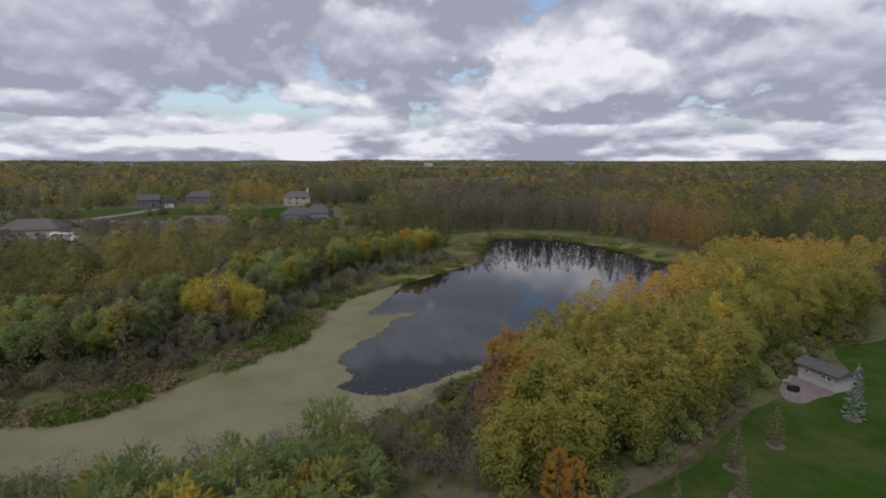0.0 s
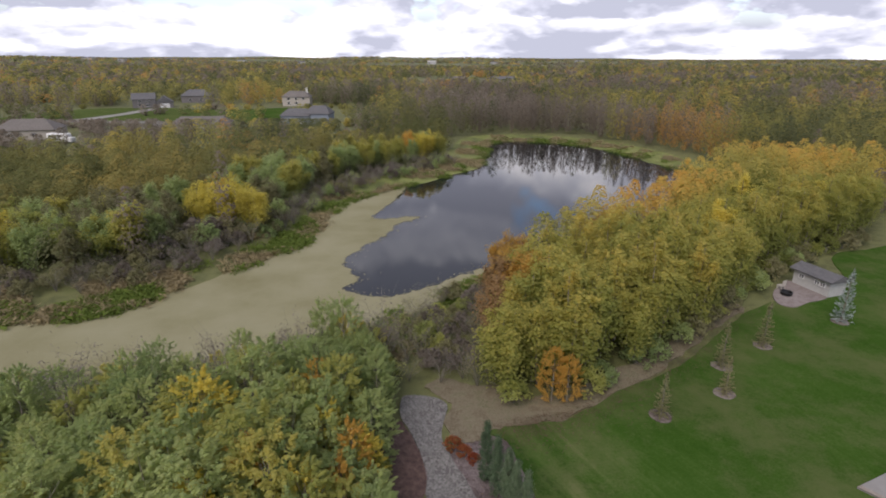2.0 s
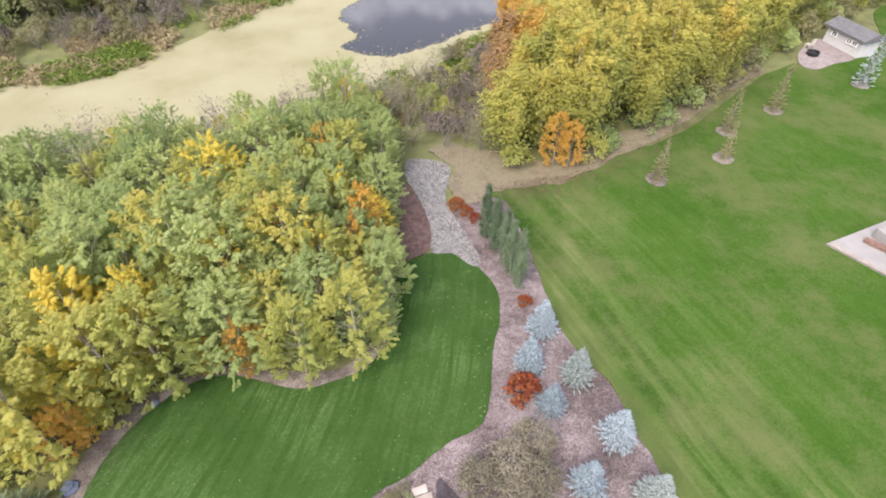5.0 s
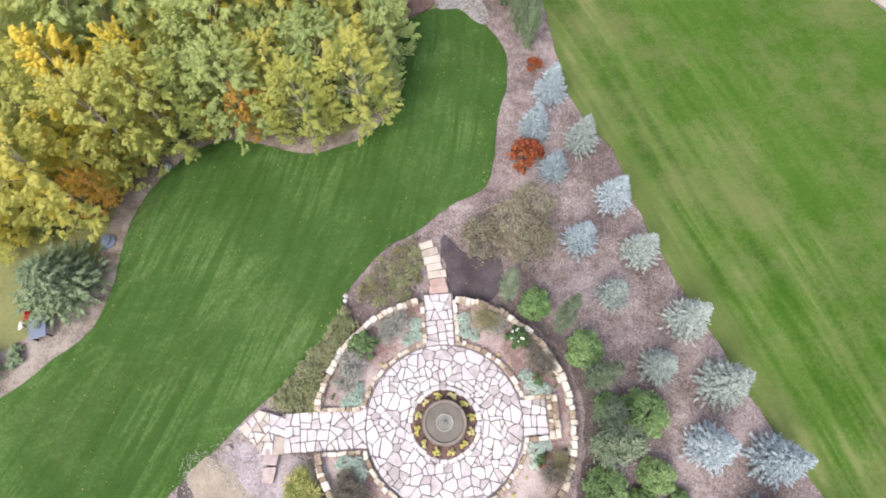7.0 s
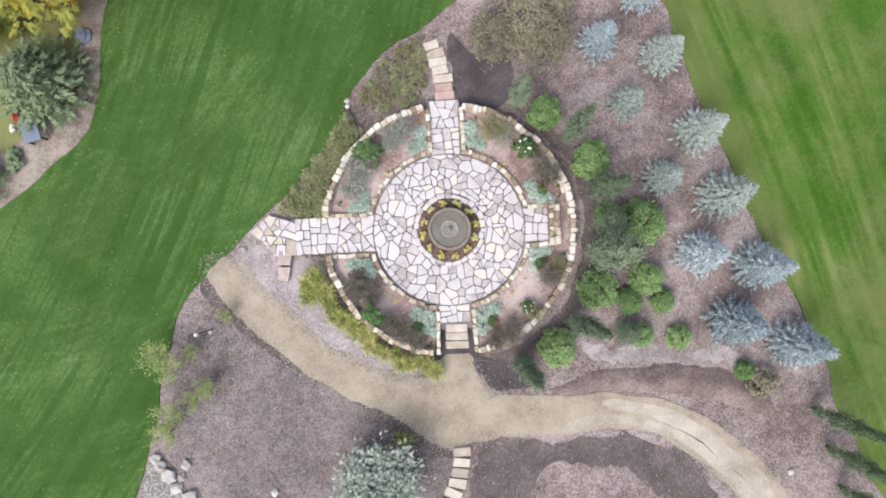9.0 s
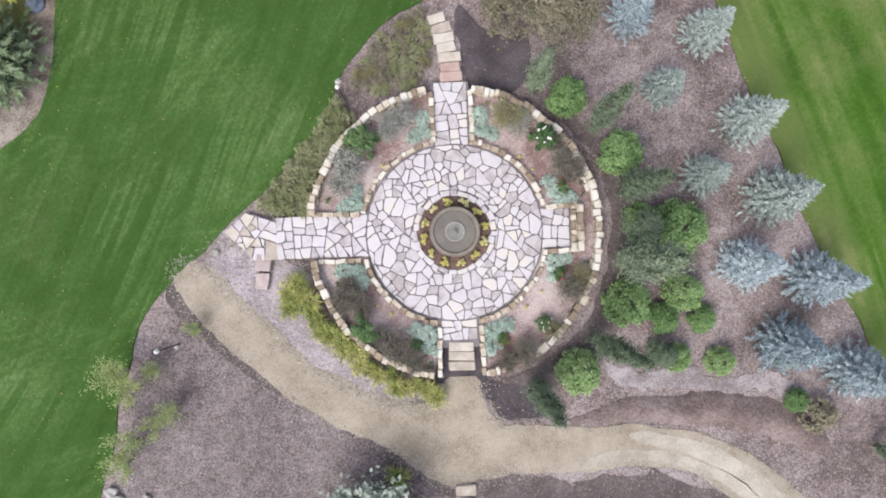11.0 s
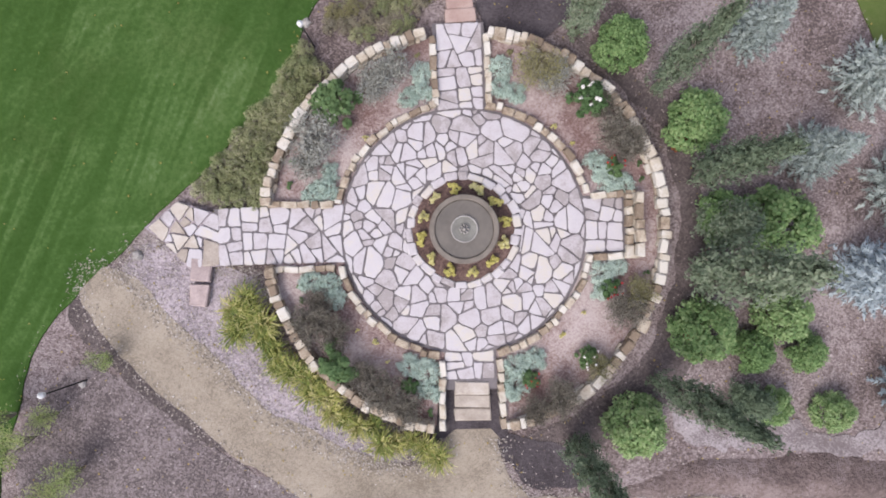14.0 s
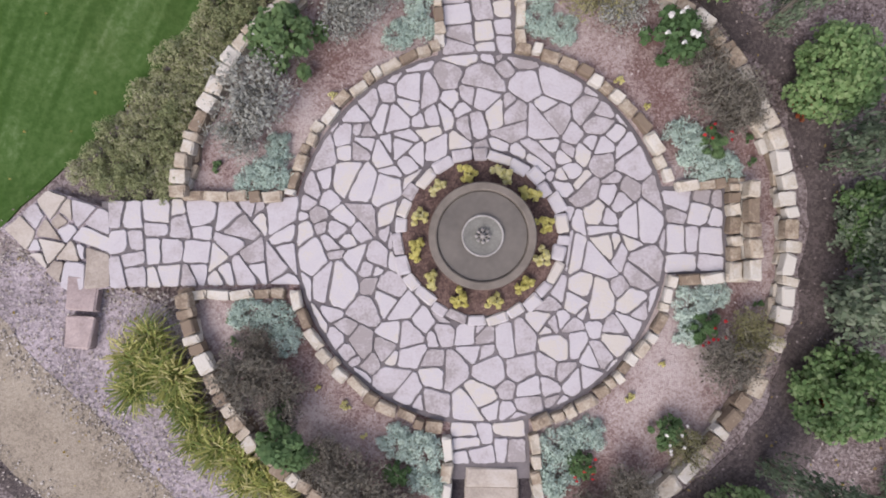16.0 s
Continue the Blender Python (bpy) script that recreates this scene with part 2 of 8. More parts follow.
def leafy(name, stops, through_light=0.48, per_object=0.35, patch=0.0, patch_scale=0.1, rough=0.8, speckle=0.28, crown_scale=0.2, tip=0.0):
    """Foliage: each leaf its own shade, each plant its own tone, light passing through the blades."""
    m = bpy.data.materials.new(name)
    m.use_nodes = True
    nt = m.node_tree
    bsdf = nt.nodes["Principled BSDF"]
    bsdf.inputs["Roughness"].default_value = rough
    bsdf.inputs["Specular IOR Level"].default_value = 0.15
    geo = nt.nodes.new("ShaderNodeNewGeometry")
    info = nt.nodes.new("ShaderNodeObjectInfo")

    def op(kind, a, b):
        n = nt.nodes.new("ShaderNodeMath")
        n.operation = kind
        for i, v in enumerate((a, b)):
            if isinstance(v, (int, float)):
                n.inputs[i].default_value = v
            else:
                nt.links.new(v, n.inputs[i])
        return n.outputs[0]

    total = op("ADD", 0.5 - speckle / 2 - per_object / 2, op("ADD", op("MULTIPLY", geo.outputs["Random Per Island"], speckle), op("MULTIPLY", info.outputs["Random"], per_object)))
    if tip:
        # the top of a crown turns yellow before its foot
        so = nt.nodes.new("ShaderNodeSeparateXYZ")
        nt.links.new(nt.nodes.new("ShaderNodeTexCoord").outputs["Object"], so.inputs[0])
        total = op("ADD", total, op("MULTIPLY", op("SUBTRACT", so.outputs[2], 4.6), tip / 6.0))
    if patch:
        n = nt.nodes.new("ShaderNodeTexNoise")
        n.inputs["Scale"].default_value, n.inputs["Detail"].default_value = patch_scale, 2.0
        nt.links.new(geo.outputs["Position"], n.inputs["Vector"])
        total = op("ADD", total, op("MULTIPLY", op("SUBTRACT", n.outputs[0], 0.5), patch * 2))
        # neighbouring crowns differ in tone
        vo = nt.nodes.new("ShaderNodeTexVoronoi")
        vo.voronoi_dimensions = "2D"
        vo.inputs["Scale"].default_value = crown_scale
        nt.links.new(geo.outputs["Position"], vo.inputs["Vector"])
        sc = nt.nodes.new("ShaderNodeSeparateColor")
        nt.links.new(vo.outputs["Color"], sc.inputs[0])
        total = op("ADD", total, op("MULTIPLY", op("SUBTRACT", sc.outputs[0], 0.5), patch * 0.55))
    rp = nt.nodes.new("ShaderNodeValToRGB")
    e = rp.color_ramp.elements
    while len(e) < len(stops):
        e.new(0.5)
    for i, (el, c) in enumerate(zip(e, stops)):
        el.position, el.color = 0.12 + 0.76 * i / max(1, len(stops) - 1), lin(c)
    nt.links.new(total, rp.inputs[0])
    nt.links.new(rp.outputs[0], bsdf.inputs["Base Color"])
    tr = nt.nodes.new("ShaderNodeBsdfTranslucent")
    nt.links.new(rp.outputs[0], tr.inputs[0])
    mx = nt.nodes.new("ShaderNodeMixShader")
    mx.inputs[0].default_value = through_light
    nt.links.new(bsdf.outputs[0], mx.inputs[1])
    nt.links.new(tr.outputs[0], mx.inputs[2])
    nt.links.new(mx.outputs[0], nt.nodes["Material Output"].inputs[0])
    return m


def plain(name, c, rough=0.6, metal=0.0, spec=0.4):
    return surf(name, [tuple(v * 0.88 for v in c), c, tuple(min(1, v * 1.1) for v in c)], scale=3, rough=rough, metal=metal, bump=0.1, fine=60, fine_amount=0.2, spec=spec)


def glass_dark(name):
    m = bpy.data.materials.new(name)
    m.use_nodes = True
    b = m.node_tree.nodes["Principled BSDF"]
    b.inputs["Base Color"].default_value = (0.02, 0.024, 0.03, 1)
    b.inputs["Roughness"].default_value = 0.06
    return m


M = {}
M["ground"] = surf("ground_soil", [(0.05, 0.05, 0.022), (0.078, 0.083, 0.03), (0.115, 0.118, 0.045), (0.085, 0.098, 0.032)], scale=0.7, fine=10, big_scale=0.05, depth=0.05)
M["shore"] = surf("shore_grass", [(0.05, 0.05, 0.024), (0.08, 0.092, 0.028), (0.115, 0.135, 0.034), (0.16, 0.172, 0.05), (0.15, 0.135, 0.078)], scale=0.35, fine=4, fine_amount=0.35, big_scale=0.09, big_amount=0.5, bump=0.8, depth=0.1)
M["lawn_west"] = lawn("lawn_mown_dark", [(0.015, 0.035, 0.010), (0.022, 0.047, 0.011), (0.029, 0.059, 0.015), (0.043, 0.078, 0.023), (0.072, 0.110, 0.044)], (0.072, 0.085, 0.035),
                      ((-70.0, 29.0, 0.4, 8.0, 0.09, 0.24), (-15.0, 70.0, 1.2, 18.0, 0.0, 0.07), (-24.0, 20.5, 0.6, 11.0, 0.03, 0.12)), dry_amount=0.3, dry_at=0.5, bend=0.7)
M["lawn_east"] = lawn("lawn_mown_light", [(0.019, 0.046, 0.008), (0.026, 0.060, 0.009), (0.036, 0.072, 0.013), (0.053, 0.086, 0.021), (0.084, 0.106, 0.036)], (0.096, 0.098, 0.043),
                      ((-270.0, -89.0, 0.8, 11.0, 0.30, 0.32), (27.0, 19.0, 1.3, 6.0, 0.14, 0.07)), dry_amount=0.55, dry_at=0.41, edge=(8.0, 12.0, 0.95, 0.31, 7.0), bend=0.4)
M["mulch"] = surf("bark_mulch", [(0.046, 0.034, 0.032), (0.092, 0.069, 0.065), (0.148, 0.119, 0.116), (0.215, 0.181, 0.178)], scale=2.2, fine=26, fine_amount=0.55, big_scale=0.3, big_amount=0.75, chips=24, chip_amount=0.5, bump=1.0, depth=0.03, mid_amount=0.75)
M["mulch_dark"] = surf("dark_bark_mulch", [(0.032, 0.025, 0.024), (0.060, 0.047, 0.045), (0.104, 0.083, 0.080)], scale=1.0, fine=45, fine_amount=0.5, chips=24, chip_amount=0.5, bump=0.9, depth=0.03)
M["plum_soil"] = surf("dark_plum_soil", [(0.020, 0.015, 0.017), (0.038, 0.031, 0.034), (0.062, 0.052, 0.056)], scale=1.2, fine=30, fine_amount=0.5, big_scale=0.5, big_amount=0.5, chips=24, chip_amount=0.4, bump=0.9, depth=0.03)
M["turned_soil"] = surf("turned_brown_soil", [(0.060, 0.042, 0.038), (0.102, 0.076, 0.070), (0.150, 0.118, 0.112)], scale=0.8, fine=20, fine_amount=0.5, big_scale=0.5, big_amount=0.6, chips=14, chip_amount=0.4, bump=1.0, depth=0.05)
M["lilac_chips"] = surf("pale_lilac_chips", [(0.10, 0.082, 0.082), (0.165, 0.142, 0.144), (0.23, 0.205, 0.208)], scale=1.0, fine=34, fine_amount=0.6, big_scale=0.5, big_amount=0.6, chips=28, chip_amount=0.6, bump=0.9, depth=0.02)
M["mulch_plum"] = surf("plum_bark_mulch", [(0.036, 0.028, 0.028), (0.070, 0.055, 0.054), (0.115, 0.094, 0.093), (0.168, 0.143, 0.142)], scale=2.2, fine=26, fine_amount=0.55, big_scale=0.25, big_amount=0.45, chips=24, chip_amount=0.5, bump=1.0, depth=0.03, mid_amount=0.75)
M["bed"] = surf("planting_bed_mulch", [(0.095, 0.054, 0.047), (0.166, 0.118, 0.109), (0.232, 0.184, 0.173), (0.288, 0.244, 0.231)], scale=0.9, fine=45, fine_amount=0.5, big_scale=0.45, big_amount=0.6, chips=30, chip_amount=0.4, bump=0.9, depth=0.02)
M["track"] = surf("packed_gravel", [(0.118, 0.097, 0.072), (0.178, 0.150, 0.117), (0.217, 0.187, 0.147)], scale=1.0, fine=35, fine_amount=0.55, big_scale=0.3, big_amount=0.75, chips=30, chip_amount=0.4, bump=0.7, depth=0.02)
M["rut"] = surf("rut_gravel", [(0.15, 0.132, 0.105), (0.215, 0.192, 0.158), (0.265, 0.24, 0.2)], scale=1.2, fine=32, fine_amount=0.55, big_scale=0.4, big_amount=0.6, chips=28, chip_amount=0.4, bump=0.7, depth=0.02)
M["gravel"] = surf("pale_gravel", [(0.082, 0.074, 0.070), (0.142, 0.134, 0.127), (0.208, 0.200, 0.188)], scale=2.0, fine=30, fine_amount=0.5, chips=14, chip_amount=0.9, bump=1.0, depth=0.04)
M["path_soil"] = surf("worn_path_soil", [(0.058, 0.044, 0.036), (0.105, 0.084, 0.071), (0.160, 0.135, 0.116), (0.205, 0.178, 0.155)], scale=1.4, fine=24, fine_amount=0.6, big_scale=0.4, big_amount=0.7, chips=22, chip_amount=0.35, bump=0.8, depth=0.03)
M["straw"] = surf("dry_leaf_litter", [(0.075, 0.058, 0.033), (0.115, 0.094, 0.06), (0.155, 0.13, 0.09), (0.06, 0.068, 0.026)], scale=0.9, fine=30, fine_amount=0.5, chips=16, chip_amount=0.4, bump=0.7)
M["flag"] = surf("flagstone", [(0.190, 0.169, 0.166), (0.250, 0.228, 0.231), (0.281, 0.260, 0.268), (0.297, 0.280, 0.289), (0.307, 0.289, 0.292), (0.318, 0.293, 0.262)], scale=3.5, fine=24, fine_amount=0.3, big_scale=0.7, big_amount=0.35, per_object=0.62, bump=0.5, rough=0.85, mid_amount=0.85)
M["joint"] = surf("joint_sand", [(0.058, 0.050, 0.052), (0.088, 0.078, 0.080), (0.122, 0.108, 0.110)], scale=2, fine=60, bump=0.6)
M["block"] = surf("sandstone_block", [(0.13, 0.098, 0.07), (0.205, 0.165, 0.122), (0.265, 0.228, 0.178), (0.31, 0.28, 0.232), (0.345, 0.325, 0.29)], scale=3.5, fine=26, fine_amount=0.35, per_object=0.95, bump=0.7, rough=0.9)
M["redslab"] = surf("red_sandstone", [(0.178, 0.114, 0.096), (0.238, 0.171, 0.149), (0.277, 0.228, 0.197)], scale=2.5, fine=30, bump=0.4)
M["chips"] = surf("mauve_stone_chips", [(0.116, 0.098, 0.103), (0.200, 0.171, 0.181), (0.284, 0.245, 0.260)], scale=1.5, fine=45, fine_amount=0.6, chips=32, chip_amount=0.6, big_scale=0.6, big_amount=0.3, bump=0.8, depth=0.02)
M["bed_dark"] = surf("dark_red_mulch", [(0.035, 0.02, 0.017), (0.075, 0.045, 0.038), (0.13, 0.085, 0.072)], scale=3, fine=50, fine_amount=0.5, chips=34, chip_amount=0.5, bump=0.9, depth=0.02)
M["stepstone"] = surf("cream_step_stone", [(0.185, 0.155, 0.130), (0.262, 0.230, 0.196), (0.315, 0.288, 0.258)], scale=3, fine=26, fine_amount=0.35, per_object=0.6, bump=0.6, rough=0.9)
M["brownstone"] = surf("brown_stone", [(0.166, 0.130, 0.125), (0.248, 0.200, 0.190), (0.331, 0.272, 0.256)], scale=2.5, fine=30, bump=0.4)
M["cast"] = surf("cast_stone", [(0.066, 0.056, 0.045), (0.106, 0.090, 0.075), (0.136, 0.117, 0.097)], scale=3.0, fine=60, fine_amount=0.25, bump=0.3, rough=0.7)
M["boulder"] = surf("field_boulder", [(0.137, 0.128, 0.119), (0.220, 0.206, 0.192), (0.284, 0.275, 0.261)], scale=3, fine=25, bump=0.6, per_object=0.5)
M["bark"] = surf("tree_bark", [(0.10, 0.085, 0.065), (0.20, 0.175, 0.14), (0.33, 0.30, 0.26)], scale=4, fine=20, bump=0.7, local=True)
M["twig"] = surf("bare_twigs", [(0.11, 0.10, 0.078), (0.175, 0.162, 0.13), (0.245, 0.228, 0.19)], scale=4, bump=0.0, local=True)
M["duckweed"] = surf("duckweed_mat", [(0.153, 0.141, 0.073), (0.203, 0.190, 0.113), (0.234, 0.220, 0.142)], scale=0.15, fine=6, fine_amount=0.12, big_scale=0.03, big_amount=0.4, rough=0.9, bump=0.1, spec=0.1)
M["white"] = plain("white_siding", (0.56, 0.55, 0.535))
M["greywall"] = plain("pale_grey_siding", (0.36, 0.355, 0.345))
M["beige"] = plain("beige_siding", (0.326, 0.299, 0.258))
M["slate"] = plain("blue_grey_siding", (0.170, 0.196, 0.238))
M["darkbrick"] = plain("dark_stone_front", (0.13, 0.12, 0.12))
M["roof_grey"] = surf("grey_shingle", [(0.062, 0.062, 0.065), (0.096, 0.093, 0.096), (0.130, 0.124, 0.124)], scale=2, stretch=(1, 1, 4), fine=15, bump=0.3)
M["roof_brown"] = surf("brown_shingle", [(0.085, 0.075, 0.068), (0.124, 0.111, 0.100), (0.163, 0.147, 0.133)], scale=2, stretch=(1, 1, 4), fine=15, bump=0.3)
M["concrete"] = surf("pale_concrete", [(0.164, 0.154, 0.143), (0.200, 0.190, 0.178), (0.222, 0.214, 0.203)], scale=1, fine=30, bump=0.2)
M["pavers"] = surf("grey_pavers", [(0.132, 0.105, 0.096), (0.18, 0.15, 0.141), (0.216, 0.186, 0.174)], scale=2, fine=20, chips=4, chip_amount=0.3)
M["redbrick"] = surf("red_brick", [(0.10, 0.058, 0.043), (0.150, 0.090, 0.068), (0.195, 0.125, 0.098)], scale=3, fine=20)
M["glass"] = glass_dark("dark_window_glass")
M["metal"] = plain("black_metal", (0.03, 0.03, 0.032), rough=0.45, metal=0.6)
M["lamp_white"] = plain("white_lamp_glass", (0.40, 0.40, 0.395), rough=0.3)
M["blue"] = plain("blue_grey_plastic", (0.079, 0.096, 0.132), rough=0.5)
M["water_basin"] = surf("fountain_water", [(0.062, 0.054, 0.045), (0.085, 0.074, 0.062), (0.105, 0.092, 0.077)], scale=1.5, fine=12, fine_amount=0.15, rough=0.3, bump=0.02, spec=0.4)

wm = bpy.data.materials.new("pond_water")
wm.use_nodes = True
b = wm.node_tree.nodes["Principled BSDF"]
b.inputs["Base Color"].default_value = (0.006, 0.008, 0.011, 1)
b.inputs["Roughness"].default_value = 0.03
b.inputs["IOR"].default_value = 1.33
n1 = wm.node_tree.nodes.new("ShaderNodeTexNoise")
n1.inputs["Scale"].default_value, n1.inputs["Detail"].default_value = 0.9, 4.0
g1 = wm.node_tree.nodes.new("ShaderNodeNewGeometry")
wm.node_tree.links.new(g1.outputs["Position"], n1.inputs["Vector"])
bp1 = wm.node_tree.nodes.new("ShaderNodeBump")
bp1.inputs["Strength"].default_value, bp1.inputs["Distance"].default_value = 0.05, 0.05
wm.node_tree.links.new(n1.outputs[0], bp1.inputs["Height"])
wm.node_tree.links.new(bp1.outputs[0], b.inputs["Normal"])
M["water"] = wm

L = {}
L["green"] = leafy("leaf_green", [(0.205, 0.272, 0.112), (0.305, 0.380, 0.160), (0.415, 0.480, 0.202), (0.540, 0.545, 0.225)], through_light=0.7, speckle=0.16, patch=0.14, patch_scale=0.9, crown_scale=1.1, tip=0.1, per_object=0.34)
L["yellowgreen"] = leafy("leaf_yellow_green", [(0.260, 0.300, 0.102), (0.375, 0.405, 0.128), (0.490, 0.482, 0.152), (0.620, 0.535, 0.160)], through_light=0.7, speckle=0.16, patch=0.14, patch_scale=0.9, crown_scale=1.1, per_object=0.3, tip=0.2)
L["yellow"] = leafy("leaf_yellow", [(0.410, 0.385, 0.100), (0.560, 0.495, 0.115), (0.690, 0.585, 0.128), (0.750, 0.625, 0.150)], through_light=0.7, speckle=0.16, patch=0.14, patch_scale=0.9, crown_scale=1.1, per_object=0.25, tip=0.25)
L["orange"] = leafy("leaf_orange", [(0.43, 0.28, 0.085), (0.60, 0.39, 0.10), (0.72, 0.48, 0.13)], through_light=0.7, speckle=0.16, patch=0.14, patch_scale=0.9, crown_scale=1.1)
L["russet"] = leafy("leaf_russet", [(0.20, 0.135, 0.065), (0.31, 0.195, 0.09), (0.41, 0.265, 0.12)], through_light=0.5)
L["olive"] = leafy("leaf_olive", [(0.152, 0.150, 0.076), (0.218, 0.208, 0.106), (0.294, 0.266, 0.138)], speckle=0.2)
L["grey"] = leafy("leaf_grey_brown", [(0.118, 0.098, 0.080), (0.182, 0.155, 0.130), (0.250, 0.218, 0.185)])
L["red"] = leafy("leaf_red", [(0.150, 0.036, 0.020), (0.235, 0.054, 0.026), (0.272, 0.090, 0.036), (0.225, 0.145, 0.052)], speckle=0.7)
L["blue"] = leafy("needle_blue", [(0.135, 0.175, 0.195), (0.215, 0.265, 0.290), (0.300, 0.355, 0.380), (0.375, 0.425, 0.445)], through_light=0.35, speckle=0.45)
L["blue_pale"] = leafy("needle_pale", [(0.130, 0.163, 0.153), (0.212, 0.252, 0.236), (0.298, 0.340, 0.318), (0.375, 0.412, 0.392)], through_light=0.35, speckle=0.45)
L["pine"] = leafy("needle_dark", [(0.054, 0.083, 0.046), (0.107, 0.140, 0.079), (0.169, 0.207, 0.118)], through_light=0.1)
L["column"] = leafy("leaf_grey_column", [(0.055, 0.078, 0.050), (0.092, 0.124, 0.078), (0.140, 0.174, 0.114), (0.205, 0.234, 0.168)], through_light=0.3, speckle=0.5)
L["grove_shrub"] = leafy("leaf_bright_green", [(0.064, 0.118, 0.045), (0.118, 0.202, 0.076), (0.195, 0.290, 0.122), (0.300, 0.370, 0.185)], speckle=0.45)
L["teal"] = leafy("leaf_silver_teal", [(0.255, 0.335, 0.285), (0.345, 0.425, 0.365), (0.430, 0.505, 0.440)], through_light=0.25, speckle=0.35)
L["lavender"] = leafy("leaf_grey_green", [(0.12, 0.126, 0.108), (0.192, 0.198, 0.174), (0.264, 0.264, 0.24)], through_light=0.15)
L["silver"] = leafy("leaf_silver", [(0.150, 0.180, 0.150), (0.235, 0.265, 0.225), (0.33, 0.36, 0.32)], through_light=0.2, speckle=0.5)
L["rose"] = leafy("leaf_rose_green", [(0.052, 0.098, 0.039), (0.091, 0.156, 0.065), (0.143, 0.208, 0.091)])
L["grass_tuft"] = leafy("leaf_daylily", [(0.105, 0.150, 0.045), (0.200, 0.245, 0.072), (0.345, 0.345, 0.110), (0.47, 0.43, 0.21)], speckle=0.75, per_object=0.45)
L["flower_yellow"] = leafy("petal_yellow", [(0.40, 0.365, 0.10), (0.52, 0.48, 0.17), (0.57, 0.55, 0.38)])
L["flower_white"] = leafy("petal_white", [(0.66, 0.64, 0.60), (0.74, 0.72, 0.70)])
L["flower_red"] = leafy("petal_red", [(0.36, 0.02, 0.03), (0.52, 0.05, 0.05)])
for tone, stops in (("green", [(0.085, 0.098, 0.052), (0.150, 0.156, 0.070), (0.222, 0.212, 0.092)]), ("yellowgreen", [(0.20, 0.205, 0.072), (0.295, 0.275, 0.09), (0.39, 0.335, 0.11)]), ("yellow", [(0.31, 0.265, 0.075), (0.42, 0.345, 0.095), (0.52, 0.42, 0.12)]),
                    ("orange", [(0.33, 0.21, 0.08), (0.45, 0.27, 0.095), (0.50, 0.33, 0.13)]), ("grey", [(0.165, 0.138, 0.108), (0.235, 0.198, 0.155), (0.30, 0.255, 0.205)])):
    L["woods_" + tone] = leafy("woods_" + tone, stops, through_light=0.62, per_object=0.0, patch=0.6, patch_scale=0.03, speckle=0.15)
L["woods_bank"] = leafy("woods_bank", [(0.092, 0.106, 0.048), (0.148, 0.156, 0.060), (0.212, 0.205, 0.074), (0.330, 0.268, 0.088)], through_light=0.62, per_object=0.0, patch=0.8, patch_scale=0.03, speckle=0.1)
L["groverest"] = leafy("leaf_grove", [(0.151, 0.180, 0.045), (0.258, 0.270, 0.070), (0.392, 0.350, 0.100), (0.526, 0.420, 0.110), (0.616, 0.390, 0.100)], through_light=0.62, per_object=0.0, patch=0.6, patch_scale=0.05, speckle=0.12, crown_scale=0.3, tip=0.35)
L["brownshrub"] = leafy("leaf_brown_shrub", [(0.085, 0.075, 0.062), (0.135, 0.122, 0.10), (0.20, 0.185, 0.155)], speckle=0.5)
L["hedge"] = leafy("leaf_hedge", [(0.150, 0.175, 0.088), (0.225, 0.250, 0.125), (0.295, 0.305, 0.165), (0.340, 0.325, 0.225)], speckle=0.6)
L["reed"] = leafy("dry_reed", [(0.219, 0.177, 0.103), (0.355, 0.294, 0.165), (0.464, 0.410, 0.232)])
L["sedge"] = leafy("green_sedge", [(0.070, 0.108, 0.023), (0.119, 0.171, 0.035), (0.181, 0.227, 0.047)])
L["litter"] = leafy("fallen_leaves", [(0.180, 0.120, 0.036), (0.252, 0.198, 0.060), (0.300, 0.276, 0.168)])
L["woodchip"] = leafy("wood_chip", [(0.09, 0.065, 0.058), (0.17, 0.135, 0.125), (0.27, 0.23, 0.215), (0.36, 0.32, 0.30)], through_light=0.05, speckle=0.8, per_object=0.0)
L["aspen"] = leafy("leaf_aspen", [(0.185, 0.215, 0.064), (0.295, 0.318, 0.088), (0.430, 0.405, 0.110), (0.590, 0.470, 0.124)], through_light=0.66, speckle=0.26, patch=0.14, patch_scale=0.6, crown_scale=0.6, per_object=0.3, tip=0.42)
L["sapling"] = leafy("leaf_sapling", [(0.120, 0.170, 0.062), (0.195, 0.255, 0.092), (0.285, 0.335, 0.138), (0.37, 0.37, 0.17)], speckle=0.5)
L["dusky"] = leafy("leaf_dusky_olive", [(0.13, 0.122, 0.085), (0.20, 0.185, 0.13), (0.28, 0.255, 0.185), (0.34, 0.30, 0.235)], speckle=0.5)
L["juniper"] = leafy("leaf_juniper", [(0.042, 0.070, 0.038), (0.076, 0.112, 0.060), (0.122, 0.162, 0.090)], through_light=0.2, speckle=0.5)
L["rimlitter"] = leafy("dry_leaves", [(0.045, 0.039, 0.017), (0.075, 0.051, 0.032), (0.112, 0.072, 0.052)], through_light=0.1, speckle=0.7, per_object=0.0)
L["pebble"] = leafy("pebble", [(0.10, 0.082, 0.068), (0.16, 0.138, 0.118), (0.23, 0.205, 0.18), (0.32, 0.295, 0.275)], through_light=0.0, speckle=0.8, per_object=0.0)


# ---- geometry helpers ----
def link_mesh(name, me, mat, parent=None, label=""):
    me.materials.append(mat)
    ob = new(name, me)
    if parent is not None:
        ob.parent = parent
    if label:
        ob["label"] = label
    return ob


